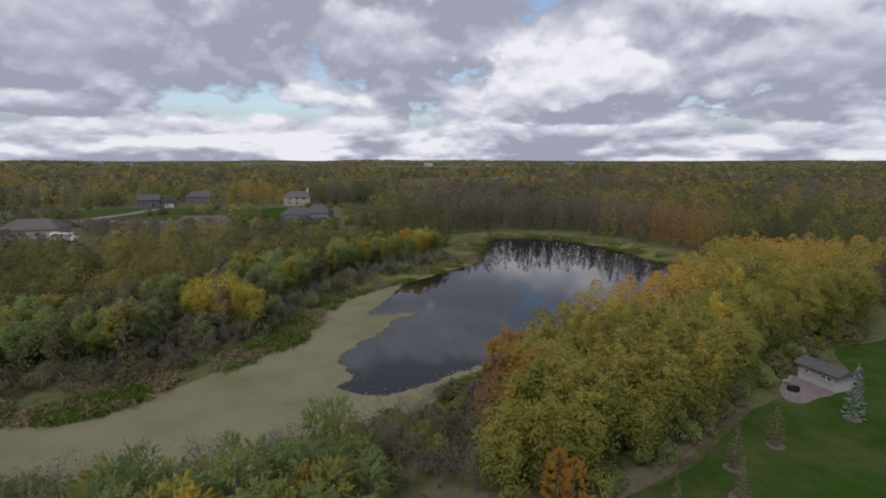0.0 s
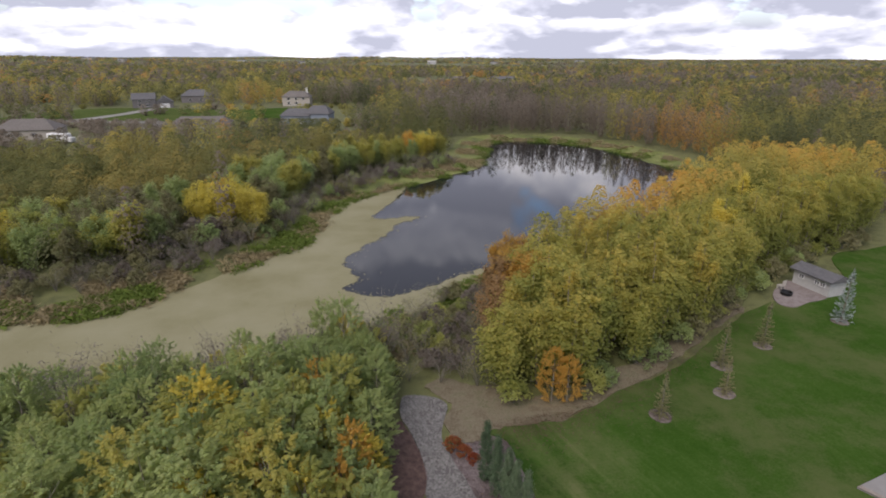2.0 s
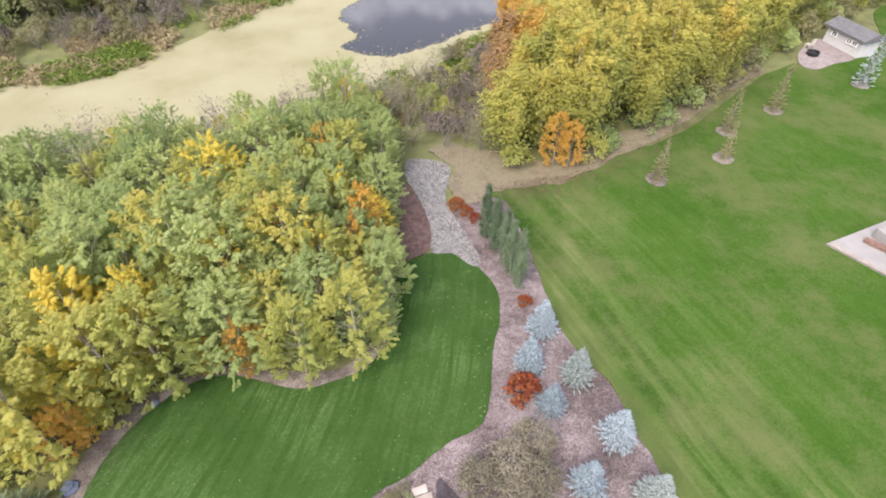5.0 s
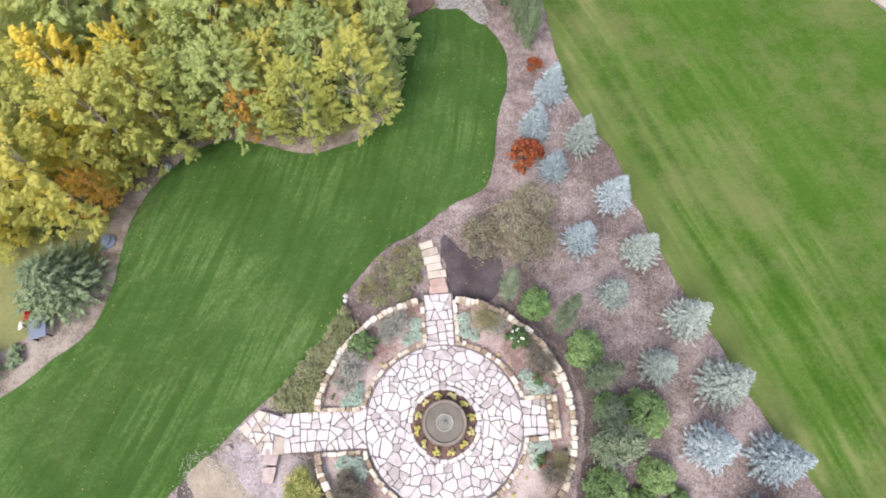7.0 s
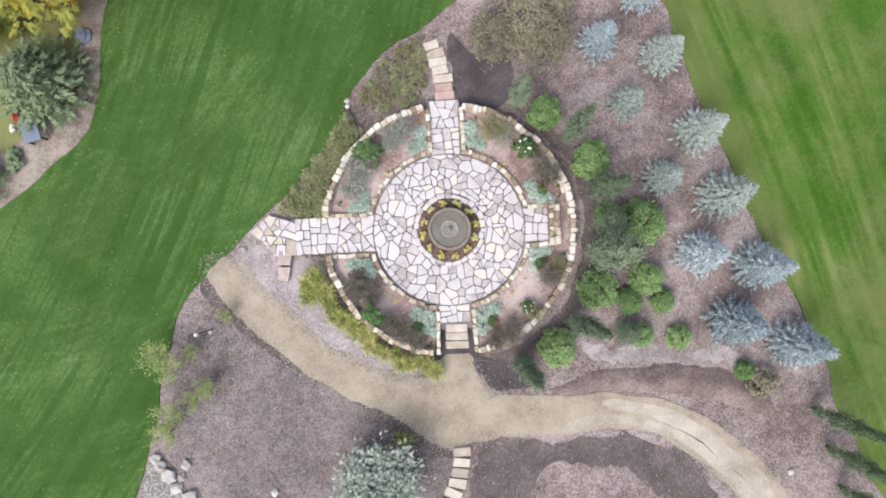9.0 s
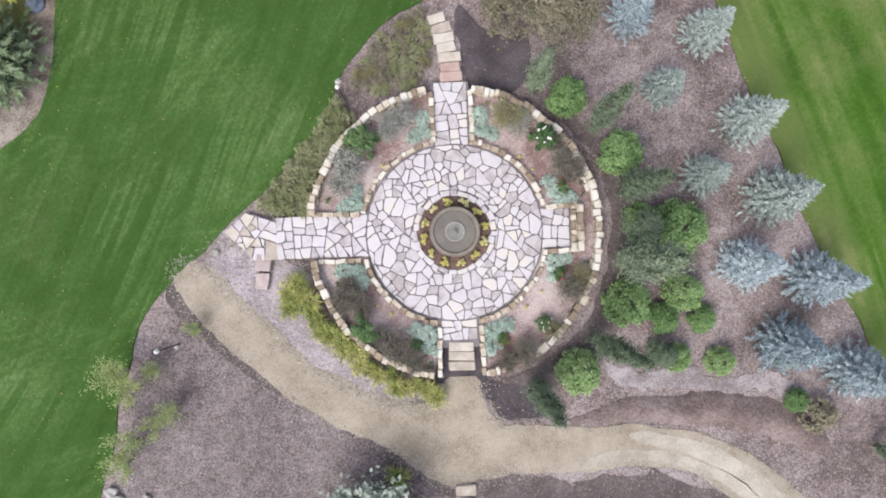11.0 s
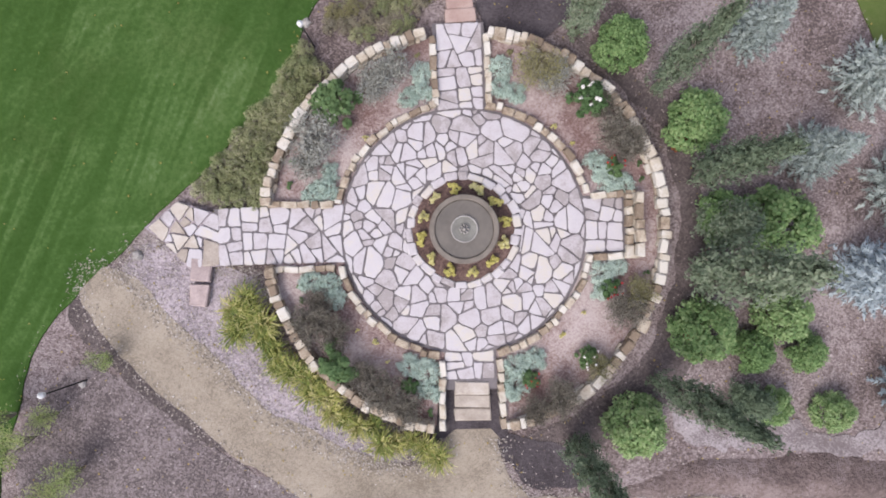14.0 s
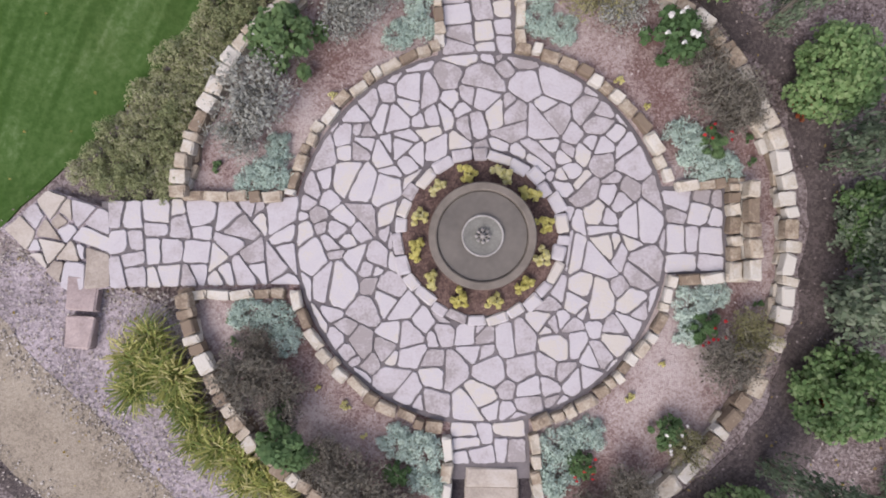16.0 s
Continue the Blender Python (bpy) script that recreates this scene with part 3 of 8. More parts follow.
def part(name, bm, mat, parent=None, label="", smooth=False):
    me = bpy.data.meshes.new(name)
    bmesh.ops.recalc_face_normals(bm, faces=bm.faces[:])
    bm.to_mesh(me)
    bm.free()
    if smooth:
        me.polygons.foreach_set("use_smooth", [True] * len(me.polygons))
    return link_mesh(name, me, mat, parent, label)


def thing(name, m, label, category, group="", kind=""):
    ob = new(name)
    ob.matrix_world = m
    return tagged(ob, label, category, group, kind)


def closed_curve(ctrl, per=8, rough=0.0, seed=0):
    """A smooth closed outline through the control points."""
    out = []
    n = len(ctrl)
    for i in range(n):
        p0, p1, p2, p3 = (Vector((*ctrl[(i + k) % n][:2], 0)) for k in (-1, 0, 1, 2))
        for s in range(per):
            t = s / per
            q = 0.5 * ((2 * p1) + (p2 - p0) * t + (2 * p0 - 5 * p1 + 4 * p2 - p3) * t * t + (3 * p1 - p0 - 3 * p2 + p3) * t ** 3)
            if rough:
                q += Vector((noise.noise((q.x * 0.6, q.y * 0.6, seed)), noise.noise((q.x * 0.6, q.y * 0.6, seed + 9)), 0)) * rough
                q += Vector((noise.noise((q.x * 2.6, q.y * 2.6, seed)), noise.noise((q.x * 2.6, q.y * 2.6, seed + 9)), 0)) * rough * 0.4
            out.append((q.x, q.y))
    return out


def inside(x, y, poly):
    hit = False
    j = len(poly) - 1
    for i in range(len(poly)):
        xi, yi = poly[i]
        xj, yj = poly[j]
        if (yi > y) != (yj > y) and x < (xj - xi) * (y - yi) / (yj - yi) + xi:
            hit = not hit
        j = i
    return hit


def to_edge(x, y, poly):
    """Distance of points to the outline (numpy arrays)."""
    best = np.full(np.shape(x), 1e9)
    for (ax, ay), (bx, by) in zip(poly, poly[1:] + poly[:1]):
        dx, dy = bx - ax, by - ay
        t = np.clip(((x - ax) * dx + (y - ay) * dy) / (dx * dx + dy * dy + 1e-9), 0, 1)
        best = np.minimum(best, np.hypot(x - ax - t * dx, y - ay - t * dy))
    return best


def inside_many(x, y, poly):
    hit = np.zeros(np.shape(x), bool)
    j = len(poly) - 1
    for i in range(len(poly)):
        xi, yi = poly[i]
        xj, yj = poly[j]
        if yi != yj:
            hit ^= ((yi > y) != (yj > y)) & (x < (xj - xi) * (y - yi) / (yj - yi) + xi)
        j = i
    return hit


def sheet(name, outline, z, mat, label, category, skirt=0.06, follow=False):
    """A laid surface with a turned-down edge."""
    bm = bmesh.new()
    top = [bm.verts.new((x, y, (ground_h(x, y) if follow else 0) + z)) for x, y in outline]
    low = [bm.verts.new((v.co.x, v.co.y, v.co.z - skirt)) for v in top]
    f = bm.faces.new(top)
    for i in range(len(top)):
        bm.faces.new((top[i], low[i], low[(i + 1) % len(top)], top[(i + 1) % len(top)]))
    bm.normal_update()
    if f.normal.z < 0:
        f.normal_flip()
    bmesh.ops.triangulate(bm, faces=[f])
    me = bpy.data.meshes.new(name)
    bm.to_mesh(me)
    bm.free()
    return tagged(link_mesh(name, me, mat), label, category, kind="structure")


def quads_mesh(name, v):
    """v: (n, k, 3) corners of loose three- or four-sided blades."""
    n, k = v.shape[:2]
    me = bpy.data.meshes.new(name)
    me.vertices.add(n * k)
    me.vertices.foreach_set("co", np.asarray(v, np.float32).reshape(-1))
    me.loops.add(n * k)
    me.loops.foreach_set("vertex_index", np.arange(n * k, dtype=np.int32))
    me.polygons.add(n)
    me.polygons.foreach_set("loop_start", np.arange(n, dtype=np.int32) * k)
    me.update(calc_edges=True)
    return me


def unit(v):
    return v / (np.linalg.norm(v, axis=-1, keepdims=True) + 1e-9)


def blades(p, axis, face, size, width=0.55, fold=0.1):
    """Leaf-shaped quads at p along axis, facing face."""
    u = unit(axis - face * np.sum(axis * face, -1, keepdims=True))
    w = np.cross(face, u)
    s = size[:, None]
    return np.stack([p - u * s * 0.5, p + w * s * width * 0.5 + face * s * fold, p + u * s * 0.5, p - w * s * width * 0.5 + face * s * fold], 1)


def slivers(p, axis, face, size, width=0.8):
    """Three-cornered leaves, for crowns that stay farther off."""
    u = unit(axis - face * np.sum(axis * face, -1, keepdims=True))
    w = np.cross(face, u)
    s = size[:, None]
    return np.stack([p - u * s * 0.5, p + u * s * 0.4 + w * s * width * 0.5, p + u * s * 0.4 - w * s * width * 0.5], 1)


def tube(bm, pts, radii, sides=6):
    rings = []
    for i, p in enumerate(pts):
        a = Vector(pts[min(i + 1, len(pts) - 1)]) - Vector(pts[max(i - 1, 0)])
        q = a.to_track_quat("Z", "Y")
        rings.append([bm.verts.new(Vector(p) + q @ Vector((math.cos(k * math.tau / sides) * radii[i], math.sin(k * math.tau / sides) * radii[i], 0))) for k in range(sides)])
    for a, c in zip(rings, rings[1:]):
        for k in range(sides):
            bm.faces.new((a[k], a[(k + 1) % sides], c[(k + 1) % sides], c[k]))
    bm.faces.new(rings[-1])
    bm.faces.new(rings[0][::-1])


def box(bm, cx, cy, cz, sx, sy, sz, rz=0.0, bevel=0.0):
    m = Matrix.Translation((cx, cy, cz)) @ Matrix.Rotation(rz, 4, "Z") @ Matrix.Diagonal((sx, sy, sz, 1))
    r = bmesh.ops.create_cube(bm, size=1.0, matrix=m)
    if bevel:
        edges = {e for v in r["verts"] for e in v.link_edges}
        bmesh.ops.bevel(bm, geom=list(edges), offset=bevel, segments=1, affect="EDGES", profile=0.5)


def lathe(bm, profile, sides=48):
    """A turned form from (radius, height) pairs."""
    rings = [[bm.verts.new((r * math.cos(k * math.tau / sides), r * math.sin(k * math.tau / sides), z)) for k in range(sides)] for r, z in profile]
    for a, c in zip(rings, rings[1:]):
        for k in range(sides):
            bm.faces.new((a[k], a[(k + 1) % sides], c[(k + 1) % sides], c[k]))
    bm.faces.new(rings[-1])
    bm.faces.new(rings[0][::-1])


# ---- the lie of the land ----
POND = [(-60, 48), (-45, 46), (-34.4, 46), (-28.3, 48.1), (-22.9, 52.5), (-15.2, 64.1), (-12.6, 71), (-10.2, 86.7), (-1.3, 98), (7.6, 107), (15.4, 115), (20.6, 134), (25, 151.5), (33, 154.5), (44.6, 149.7),
        (53.2, 138.4), (58.5, 117.5), (60, 100), (50, 88), (38, 74), (24, 62), (10, 53.5), (6.6, 50.7), (1.1, 46.3), (-1.6, 41.8), (-4, 39.9), (-12.2, 36.4), (-24, 33), (-40, 31), (-62, 33)]
POND_LINE = closed_curve(POND, 6, 0.9, 3)
WATER_Z = -1.0


def heights(x, y):
    d = to_edge(x, y, POND_LINE)
    d = np.where(inside_many(x, y, POND_LINE), -d, d)
    bank = np.interp(d, [-6, -1, 0, 2.5, 11], [-2.0, -1.35, -1.0, -0.72, 0.0])
    far = np.hypot(x, y)
    roll = (np.sin(x * 0.0021 + 1.3) * np.cos(y * 0.0017) + 0.5 * np.sin(x * 0.006 + y * 0.004)) * np.interp(far, [500, 1500, 4000], [0, 3, 9])
    return bank + roll


def ground_h(x, y):
    return float(heights(np.array([x], float), np.array([y], float))[0])


def axis_steps(near, step, reach, grow):
    a = list(np.arange(0, near, step))
    s = step
    while a[-1] < reach:
        s *= grow
        a.append(a[-1] + s)
    return a


ax = axis_steps(70, 1.5, 4800, 1.12)
gx = np.array([-v for v in ax[:0:-1]] + ax)
ay = axis_steps(160, 1.5, 4800, 1.12)
by_ = axis_steps(20, 2.0, 4800, 1.3)
gy = np.array([-v for v in by_[:0:-1]] + ay)
X, Y = np.meshgrid(gx, gy)
Z = heights(X, Y)
nx, ny = len(gx), len(gy)
idx = np.arange(nx * ny).reshape(ny, nx)
faces = np.stack([idx[:-1, :-1], idx[:-1, 1:], idx[1:, 1:], idx[1:, :-1]], -1).reshape(-1, 4)
gme = bpy.data.meshes.new("ground")
gme.from_pydata(np.stack([X, Y, Z], -1).reshape(-1, 3).tolist(), [], faces.tolist())
gme.polygons.foreach_set("use_smooth", [True] * len(gme.polygons))
tagged(link_mesh("ground", gme, M["ground"]), "brown autumn soil and rough grass", "ground", kind="structure")

# pond: dark open water, with a duckweed mat over its near arm
wide = [(x + (x - 5) * 0.02, y + (y - 75) * 0.02) for x, y in POND_LINE]
bm = bmesh.new()
f = bm.faces.new([bm.verts.new((x, y, WATER_Z)) for x, y in wide])
bm.normal_update()
if f.normal.z < 0:
    f.normal_flip()
bmesh.ops.triangulate(bm, faces=[f])
me = bpy.data.meshes.new("water")
bm.to_mesh(me)
bm.free()
tagged(link_mesh("water", me, M["water"]), "dark still pond water mirroring the clouds", "pond", kind="structure")
WEED = [(-64, 50), (-45, 48), (-36, 48), (-28.3, 50), (-24, 54), (-16.5, 65), (-14, 72), (-11.5, 88), (-2.5, 99), (0.8, 100.2), (-2.2, 87), (-4.8, 79.5), (-3.0, 77.5), (0.6, 78.6), (1.8, 77.6), (-1.0, 74.5), (-2.2, 71.0), (-4.6, 66.5), (-6.6, 62.5), (-7.5, 59.5),
        (-5.4, 54.5), (-6.6, 51.6), (-3, 49.6), (0.5, 50.3), (5.1, 53.8), (9.1, 56.2), (14, 57), (10, 51), (2, 44), (-4, 38), (-12.2, 34.6), (-24, 31), (-40, 29), (-64, 31)]
sheet("duckweed", closed_curve(WEED, 12, 0.7, 5), WATER_Z + 0.02, M["duckweed"], "olive-tan duckweed mat floating on the pond", "duckweed", skirt=0.015)

r = np.random.default_rng(14)
mat_edge = np.array(closed_curve(WEED, 12, 0.7, 5))
mat_edge = mat_edge[inside_many(mat_edge[:, 0], mat_edge[:, 1], POND_LINE) & (to_edge(mat_edge[:, 0], mat_edge[:, 1], POND_LINE) > 2.5)]
k = r.integers(0, len(mat_edge), 1400)
spot = mat_edge[k] + unit(r.normal(size=(1400, 2))) * (r.exponential(0.6, 1400) * r.uniform(0.2, 1.3, 1400))[:, None]
spot = spot[~inside_many(spot[:, 0], spot[:, 1], closed_curve(WEED, 12, 0.7, 5)) & inside_many(spot[:, 0], spot[:, 1], POND_LINE)]
n = len(spot)
ang = np.linspace(0, math.tau, 6, endpoint=False)[None] + r.uniform(0, 1, (n, 1))
rad = r.uniform(0.02, 0.1, (n, 1)) * r.uniform(0.6, 1.2, (n, 6))
bits = np.stack([spot[:, :1] + rad * np.cos(ang) * 1.5, spot[:, 1:] + rad * np.sin(ang), np.repeat(WATER_Z + r.uniform(0.004, 0.05, (n, 1)), 6, 1)], -1)
tagged(link_mesh("duckweed_flecks", quads_mesh("duckweed_flecks", bits), M["duckweed"]), "loose duckweed flecks drifting off the mat", "duckweed", kind="stuff")

# rank grass strip along the far and left shores
ring = np.array(POND_LINE)
along = unit(np.roll(ring, -1, 0) - np.roll(ring, 1, 0))
away = np.stack([along[:, 1], -along[:, 0]], 1)
away = np.where(inside_many(ring[:, 0] + away[:, 0], ring[:, 1] + away[:, 1], POND_LINE)[:, None], -away, away)
grass_at = ring[:, 1] > 92
rows_, wide_ = [], []
for k, d in enumerate((-0.8, 0.6, 1.6, 3.0, 4.6, 6.5, 8.5)):
    reach = d + (np.array([noise.noise((x * 0.12, y * 0.12, 2.0)) for x, y in ring]) * 1.8 if k == 0 else 0.0)
    q = ring + away * np.where(ring[:, 1] > 92, reach, np.minimum(reach, 4.0 + 0.1 * reach))[:, None] if k else ring + away * reach[:, None]
    rows_.append(np.stack([q[:, 0], q[:, 1], np.maximum(heights(q[:, 0], q[:, 1]), WATER_Z) + 0.05], 1))
n = len(ring)
verts = np.concatenate(rows_).tolist()
faces = [(k * n + i, k * n + (i + 1) % n, (k + 1) * n + (i + 1) % n, (k + 1) * n + i) for k in range(6) for i in range(n) if grass_at[i] and grass_at[(i + 1) % n]]
me = bpy.data.meshes.new("shore_grass")
me.from_pydata(verts, [], faces)
tagged(link_mesh("shore_grass", me, M["shore"]), "rank yellow-green grass along the pond shore", "grass", kind="structure")

# lawns, beds, tracks
LAWN_W = [(0.7, 21.2), (-0.8, 20.4), (-1.4, 18.8), (-1.3, 16.4), (-2.4, 13.9), (-4.7, 12.8), (-6.0, 12.6), (-7.7, 13.2), (-9.4, 13.6), (-10.9, 13.2), (-12.2, 12.1), (-13.1, 10.8), (-13.8, 9.0), (-13.9, 6.6), (-14.7, 4.5), (-16.7, 2.8),
          (-19, 1.2), (-26, -3), (-30, -12), (-24, -22), (-14, -16), (-13.2, -10.2), (-12.4, -7.8), (-11.9, -5.4), (-11.2, -2.9), (-10.0, -1.3), (-8.7, -0.1), (-6.9, 1.5), (-5.7, 2.7), (-4.5, 4.0), (-3.8, 5.7),
          (-2.4, 7.4), (-0.6, 8.5), (1.0, 9.6), (2.4, 10.4), (3.05, 11.8), (3.3, 13.7), (4.0, 16.2), (4.1, 18.1), (3.1, 20.2), (2.0, 21.2)]
sheet("lawn_west", closed_curve(LAWN_W, 8, 0.13, 1), 0.07, M["lawn_west"], "dark green mown lawn with mowing arcs", "lawn")
LAWN_E = [(4.4, 26.6), (5.9, 25.4), (6.3, 22.5), (6.6, 19.7), (7.2, 14.9), (8.7, 11.8), (9.3, 8.9), (10.0, 6.3), (11.4, 2.5), (12.9, -1.1), (14.1, -3.9), (15.1, -6.1), (15.4, -7.6), (16.5, -10.3), (18.2, -14.5), (21, -24), (50, -30),
          (80, 0), (85, 40), (72, 60), (57, 57.5), (50, 55), (45, 46.5), (37, 44.5), (31, 41.5), (26, 37.6), (20, 32.8), (15, 30.4), (10, 27.4), (6.5, 27.2)]
sheet("lawn_east", closed_curve(LAWN_E, 10, 0.2, 2), 0.06, M["lawn_east"], "bright green striped lawn with yellowed patches", "lawn")
BED = [(0.0, 23.0), (3.6, 26.0), (5.8, 25.6), (6.4, 22.5), (6.7, 19.7), (7.3, 14.9), (8.8, 11.8), (9.4, 8.9), (10.1, 6.3), (11.5, 2.5), (13.0, -1.1), (14.2, -3.9), (15.2, -6.1), (15.5, -7.6), (16.6, -10.3), (18.3, -14.5), (14, -22),
       (-8, -22), (-14.2, -16), (-13.4, -10.2), (-12.6, -7.8), (-12.1, -5.4), (-11.4, -2.9), (-10.2, -1.3), (-8.9, -0.1), (-7.1, 1.5), (-5.9, 2.7), (-4.7, 4.0), (-4.0, 5.7), (-2.6, 7.4), (-0.8, 8.5), (0.8, 9.6), (2.2, 10.4), (2.4, 14), (2.6, 19.5), (1.5, 21)]
sheet("mulch_bed", closed_curve(BED, 5, 0.05, 4), 0.03, M["mulch"], "pinkish brown bark mulch bed round the garden", "mulch bed")
WEST_BED = [(-4, 13.6), (-7.7, 13.9), (-10.0, 14.1), (-12.9, 12.6), (-14.4, 10.2), (-15.0, 6.6), (-16.6, 4.9), (-23, 1), (-23, -0.8), (-17.5, 1.8), (-14.4, 4.0), (-13.6, 6.4), (-13.4, 9.0), (-12.6, 10.9), (-11.6, 12.1), (-9.4, 13.1), (-6.0, 12.1), (-3.6, 12.6), (-1.8, 13.4), (-1.0, 16.6), (-0.9, 19.2), (-1.9, 19.4), (-2.2, 16)]
sheet("path_border", closed_curve(WEST_BED, 6, 0.12, 6), 0.045, M["path_soil"], "worn bare earth border along the trees", "path")
TRACK = [(-10.0, -0.7), (-8.7, -0.9), (-6.9, -2.6), (-4.7, -4.6), (-2.5, -5.6), (-0.9, -5.9), (-0.45, -5.0), (0.6, -5.0), (0.9, -6.1), (1.8, -6.8), (4.4, -6.9), (7.8, -7.2), (10.3, -8.3), (12.1, -9.8), (13.4, -11.6), (14.4, -14.5),
         (12.2, -14.5), (11.2, -11.6), (10.2, -10.4), (8.9, -9.2), (6.6, -8.4), (4, -8.5), (2, -8.4), (0.6, -8.7), (-0.4, -8.8), (-1.4, -8.4), (-2.6, -7.4), (-4.8, -6.4), (-7.0, -4.7), (-8.6, -3.2), (-9.8, -1.7)]
sheet("gravel_track", closed_curve(TRACK, 10, 0.2, 7), 0.05, M["track"], "packed tan gravel garden track", "track")
for RUT in ([(6.0, -7.15), (8.0, -7.5), (10.0, -8.5), (11.6, -9.9), (12.9, -11.8), (13.8, -14.4), (13.2, -14.4), (12.3, -12.0), (11.1, -10.3), (9.6, -9.0), (7.8, -8.0), (6.0, -7.5)],
            [(4.4, -8.3), (6.6, -8.2), (8.8, -9.0), (10.3, -10.2), (11.4, -11.6), (12.4, -14.4), (12.9, -14.4), (11.9, -11.4), (10.6, -9.8), (9.0, -8.6), (6.6, -7.8), (4.4, -7.95)]):
    sheet("gravel_rut", closed_curve(RUT, 6, 0.18, 17), 0.056, M["rut"], "pale packed gravel rut in the track", "track", skirt=0.02)
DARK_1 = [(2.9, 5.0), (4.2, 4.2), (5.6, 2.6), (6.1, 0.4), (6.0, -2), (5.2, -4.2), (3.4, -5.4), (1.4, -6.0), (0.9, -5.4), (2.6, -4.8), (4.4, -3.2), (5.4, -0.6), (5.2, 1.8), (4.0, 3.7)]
sheet("dark_mulch", closed_curve(DARK_1, 10, 0.3, 8), 0.042, M["mulch_dark"], "dark mulch behind the ring wall", "mulch bed")
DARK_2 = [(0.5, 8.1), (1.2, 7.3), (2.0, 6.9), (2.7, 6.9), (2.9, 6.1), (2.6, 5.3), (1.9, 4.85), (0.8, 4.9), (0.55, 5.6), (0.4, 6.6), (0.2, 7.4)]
sheet("dark_soil", closed_curve(DARK_2, 10, 0.18, 18), 0.062, M["plum_soil"], "bare plum-black soil beside the north steps", "soil", skirt=0.04)
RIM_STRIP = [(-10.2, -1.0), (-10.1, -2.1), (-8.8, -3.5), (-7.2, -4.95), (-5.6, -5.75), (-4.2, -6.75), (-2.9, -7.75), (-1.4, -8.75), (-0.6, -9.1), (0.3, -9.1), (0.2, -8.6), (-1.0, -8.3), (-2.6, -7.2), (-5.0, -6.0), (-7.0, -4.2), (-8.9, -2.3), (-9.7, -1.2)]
sheet("dark_soil", closed_curve(RIM_STRIP, 8, 0.22, 19), 0.044, M["mulch_dark"], "dark soil along the rim of the track", "soil", skirt=0.02)
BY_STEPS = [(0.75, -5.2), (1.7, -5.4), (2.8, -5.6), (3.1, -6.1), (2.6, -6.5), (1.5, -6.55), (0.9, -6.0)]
sheet("dark_soil", closed_curve(BY_STEPS, 8, 0.2, 20), 0.052, M["plum_soil"], "dark soil below the ring wall", "soil", skirt=0.02)
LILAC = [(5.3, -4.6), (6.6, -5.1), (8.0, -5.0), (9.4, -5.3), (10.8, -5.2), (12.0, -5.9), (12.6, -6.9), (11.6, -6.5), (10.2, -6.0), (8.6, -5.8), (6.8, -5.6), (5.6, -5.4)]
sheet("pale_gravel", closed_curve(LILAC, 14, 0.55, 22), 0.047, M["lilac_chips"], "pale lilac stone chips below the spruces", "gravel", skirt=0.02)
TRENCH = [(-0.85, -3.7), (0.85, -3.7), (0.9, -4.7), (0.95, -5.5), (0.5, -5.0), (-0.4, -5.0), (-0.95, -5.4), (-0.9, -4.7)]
sheet("dark_mulch", TRENCH, 0.064, M["plum_soil"], "dark soil beside the stone steps", "mulch bed")
LOWER = [(-11.6, -4.8), (-10.4, -3.4), (-9.2, -3.1), (-7.2, -4.8), (-5.4, -5.9), (-3.6, -7.1), (-2.0, -8.3), (-0.6, -9.0), (-0.8, -11.5), (-2, -16), (-9, -16), (-12.2, -12), (-11.8, -9.0), (-11.6, -6.8)]
sheet("plum_mulch", closed_curve(LOWER, 12, 0.5, 24), 0.038, M["mulch_plum"], "dull plum-brown bark mulch below the track", "mulch bed", skirt=0.02)
DARK_3 = [(0.7, -8.9), (2.2, -8.6), (4.6, -8.7), (6.6, -8.6), (8.6, -9.4), (9.9, -10.6), (10.8, -12), (9, -12.4), (7, -10.2), (5.2, -9.8), (3.2, -9.9), (2.2, -11.5), (0.6, -11)]
sheet("dark_mulch", closed_curve(DARK_3, 10, 0.7, 10), 0.042, M["mulch_dark"], "dark mulch beside the gravel track", "mulch bed")
BERM = closed_curve([(3.6, -6.6), (4.8, -6.3), (6.2, -5.95), (8.4, -5.85), (10.4, -6.1), (12.0, -6.7), (12.9, -7.9), (12.4, -8.2), (11.0, -7.6), (9.4, -7.2), (7.4, -6.95), (5.4, -6.85), (4.2, -6.85)], 8, 0.22, 23)
bx, by2 = np.meshgrid(np.arange(3.2, 13.4, 0.13), np.arange(-8.6, -5.4, 0.13))
hump = np.where(inside_many(bx, by2, BERM), np.minimum(to_edge(bx, by2, BERM), 0.6) * 0.36, -0.06)
hump = hump + np.array([[noise.noise((a * 2.2, c * 2.2, 5.0)) * 0.06 + noise.noise((a * 6, c * 6, 1.0)) * 0.025 for a, c in zip(ra, rc)] for ra, rc in zip(bx, by2)]) * (hump > 0)
cells = np.arange(bx.size).reshape(bx.shape)
quads_ = np.stack([cells[:-1, :-1], cells[:-1, 1:], cells[1:, 1:], cells[1:, :-1]], -1).reshape(-1, 4)
quads_ = quads_[(hump.reshape(-1)[quads_] > 0).any(1)]
bme = bpy.data.meshes.new("soil_bank")
bme.from_pydata(np.stack([bx, by2, hump + 0.045], -1).reshape(-1, 3).tolist(), [], quads_.tolist())
bme.polygons.foreach_set("use_smooth", [True] * len(bme.polygons))
tagged(link_mesh("soil_bank", bme, M["turned_soil"]), "low bank of turned brown soil above the track", "soil", kind="structure")
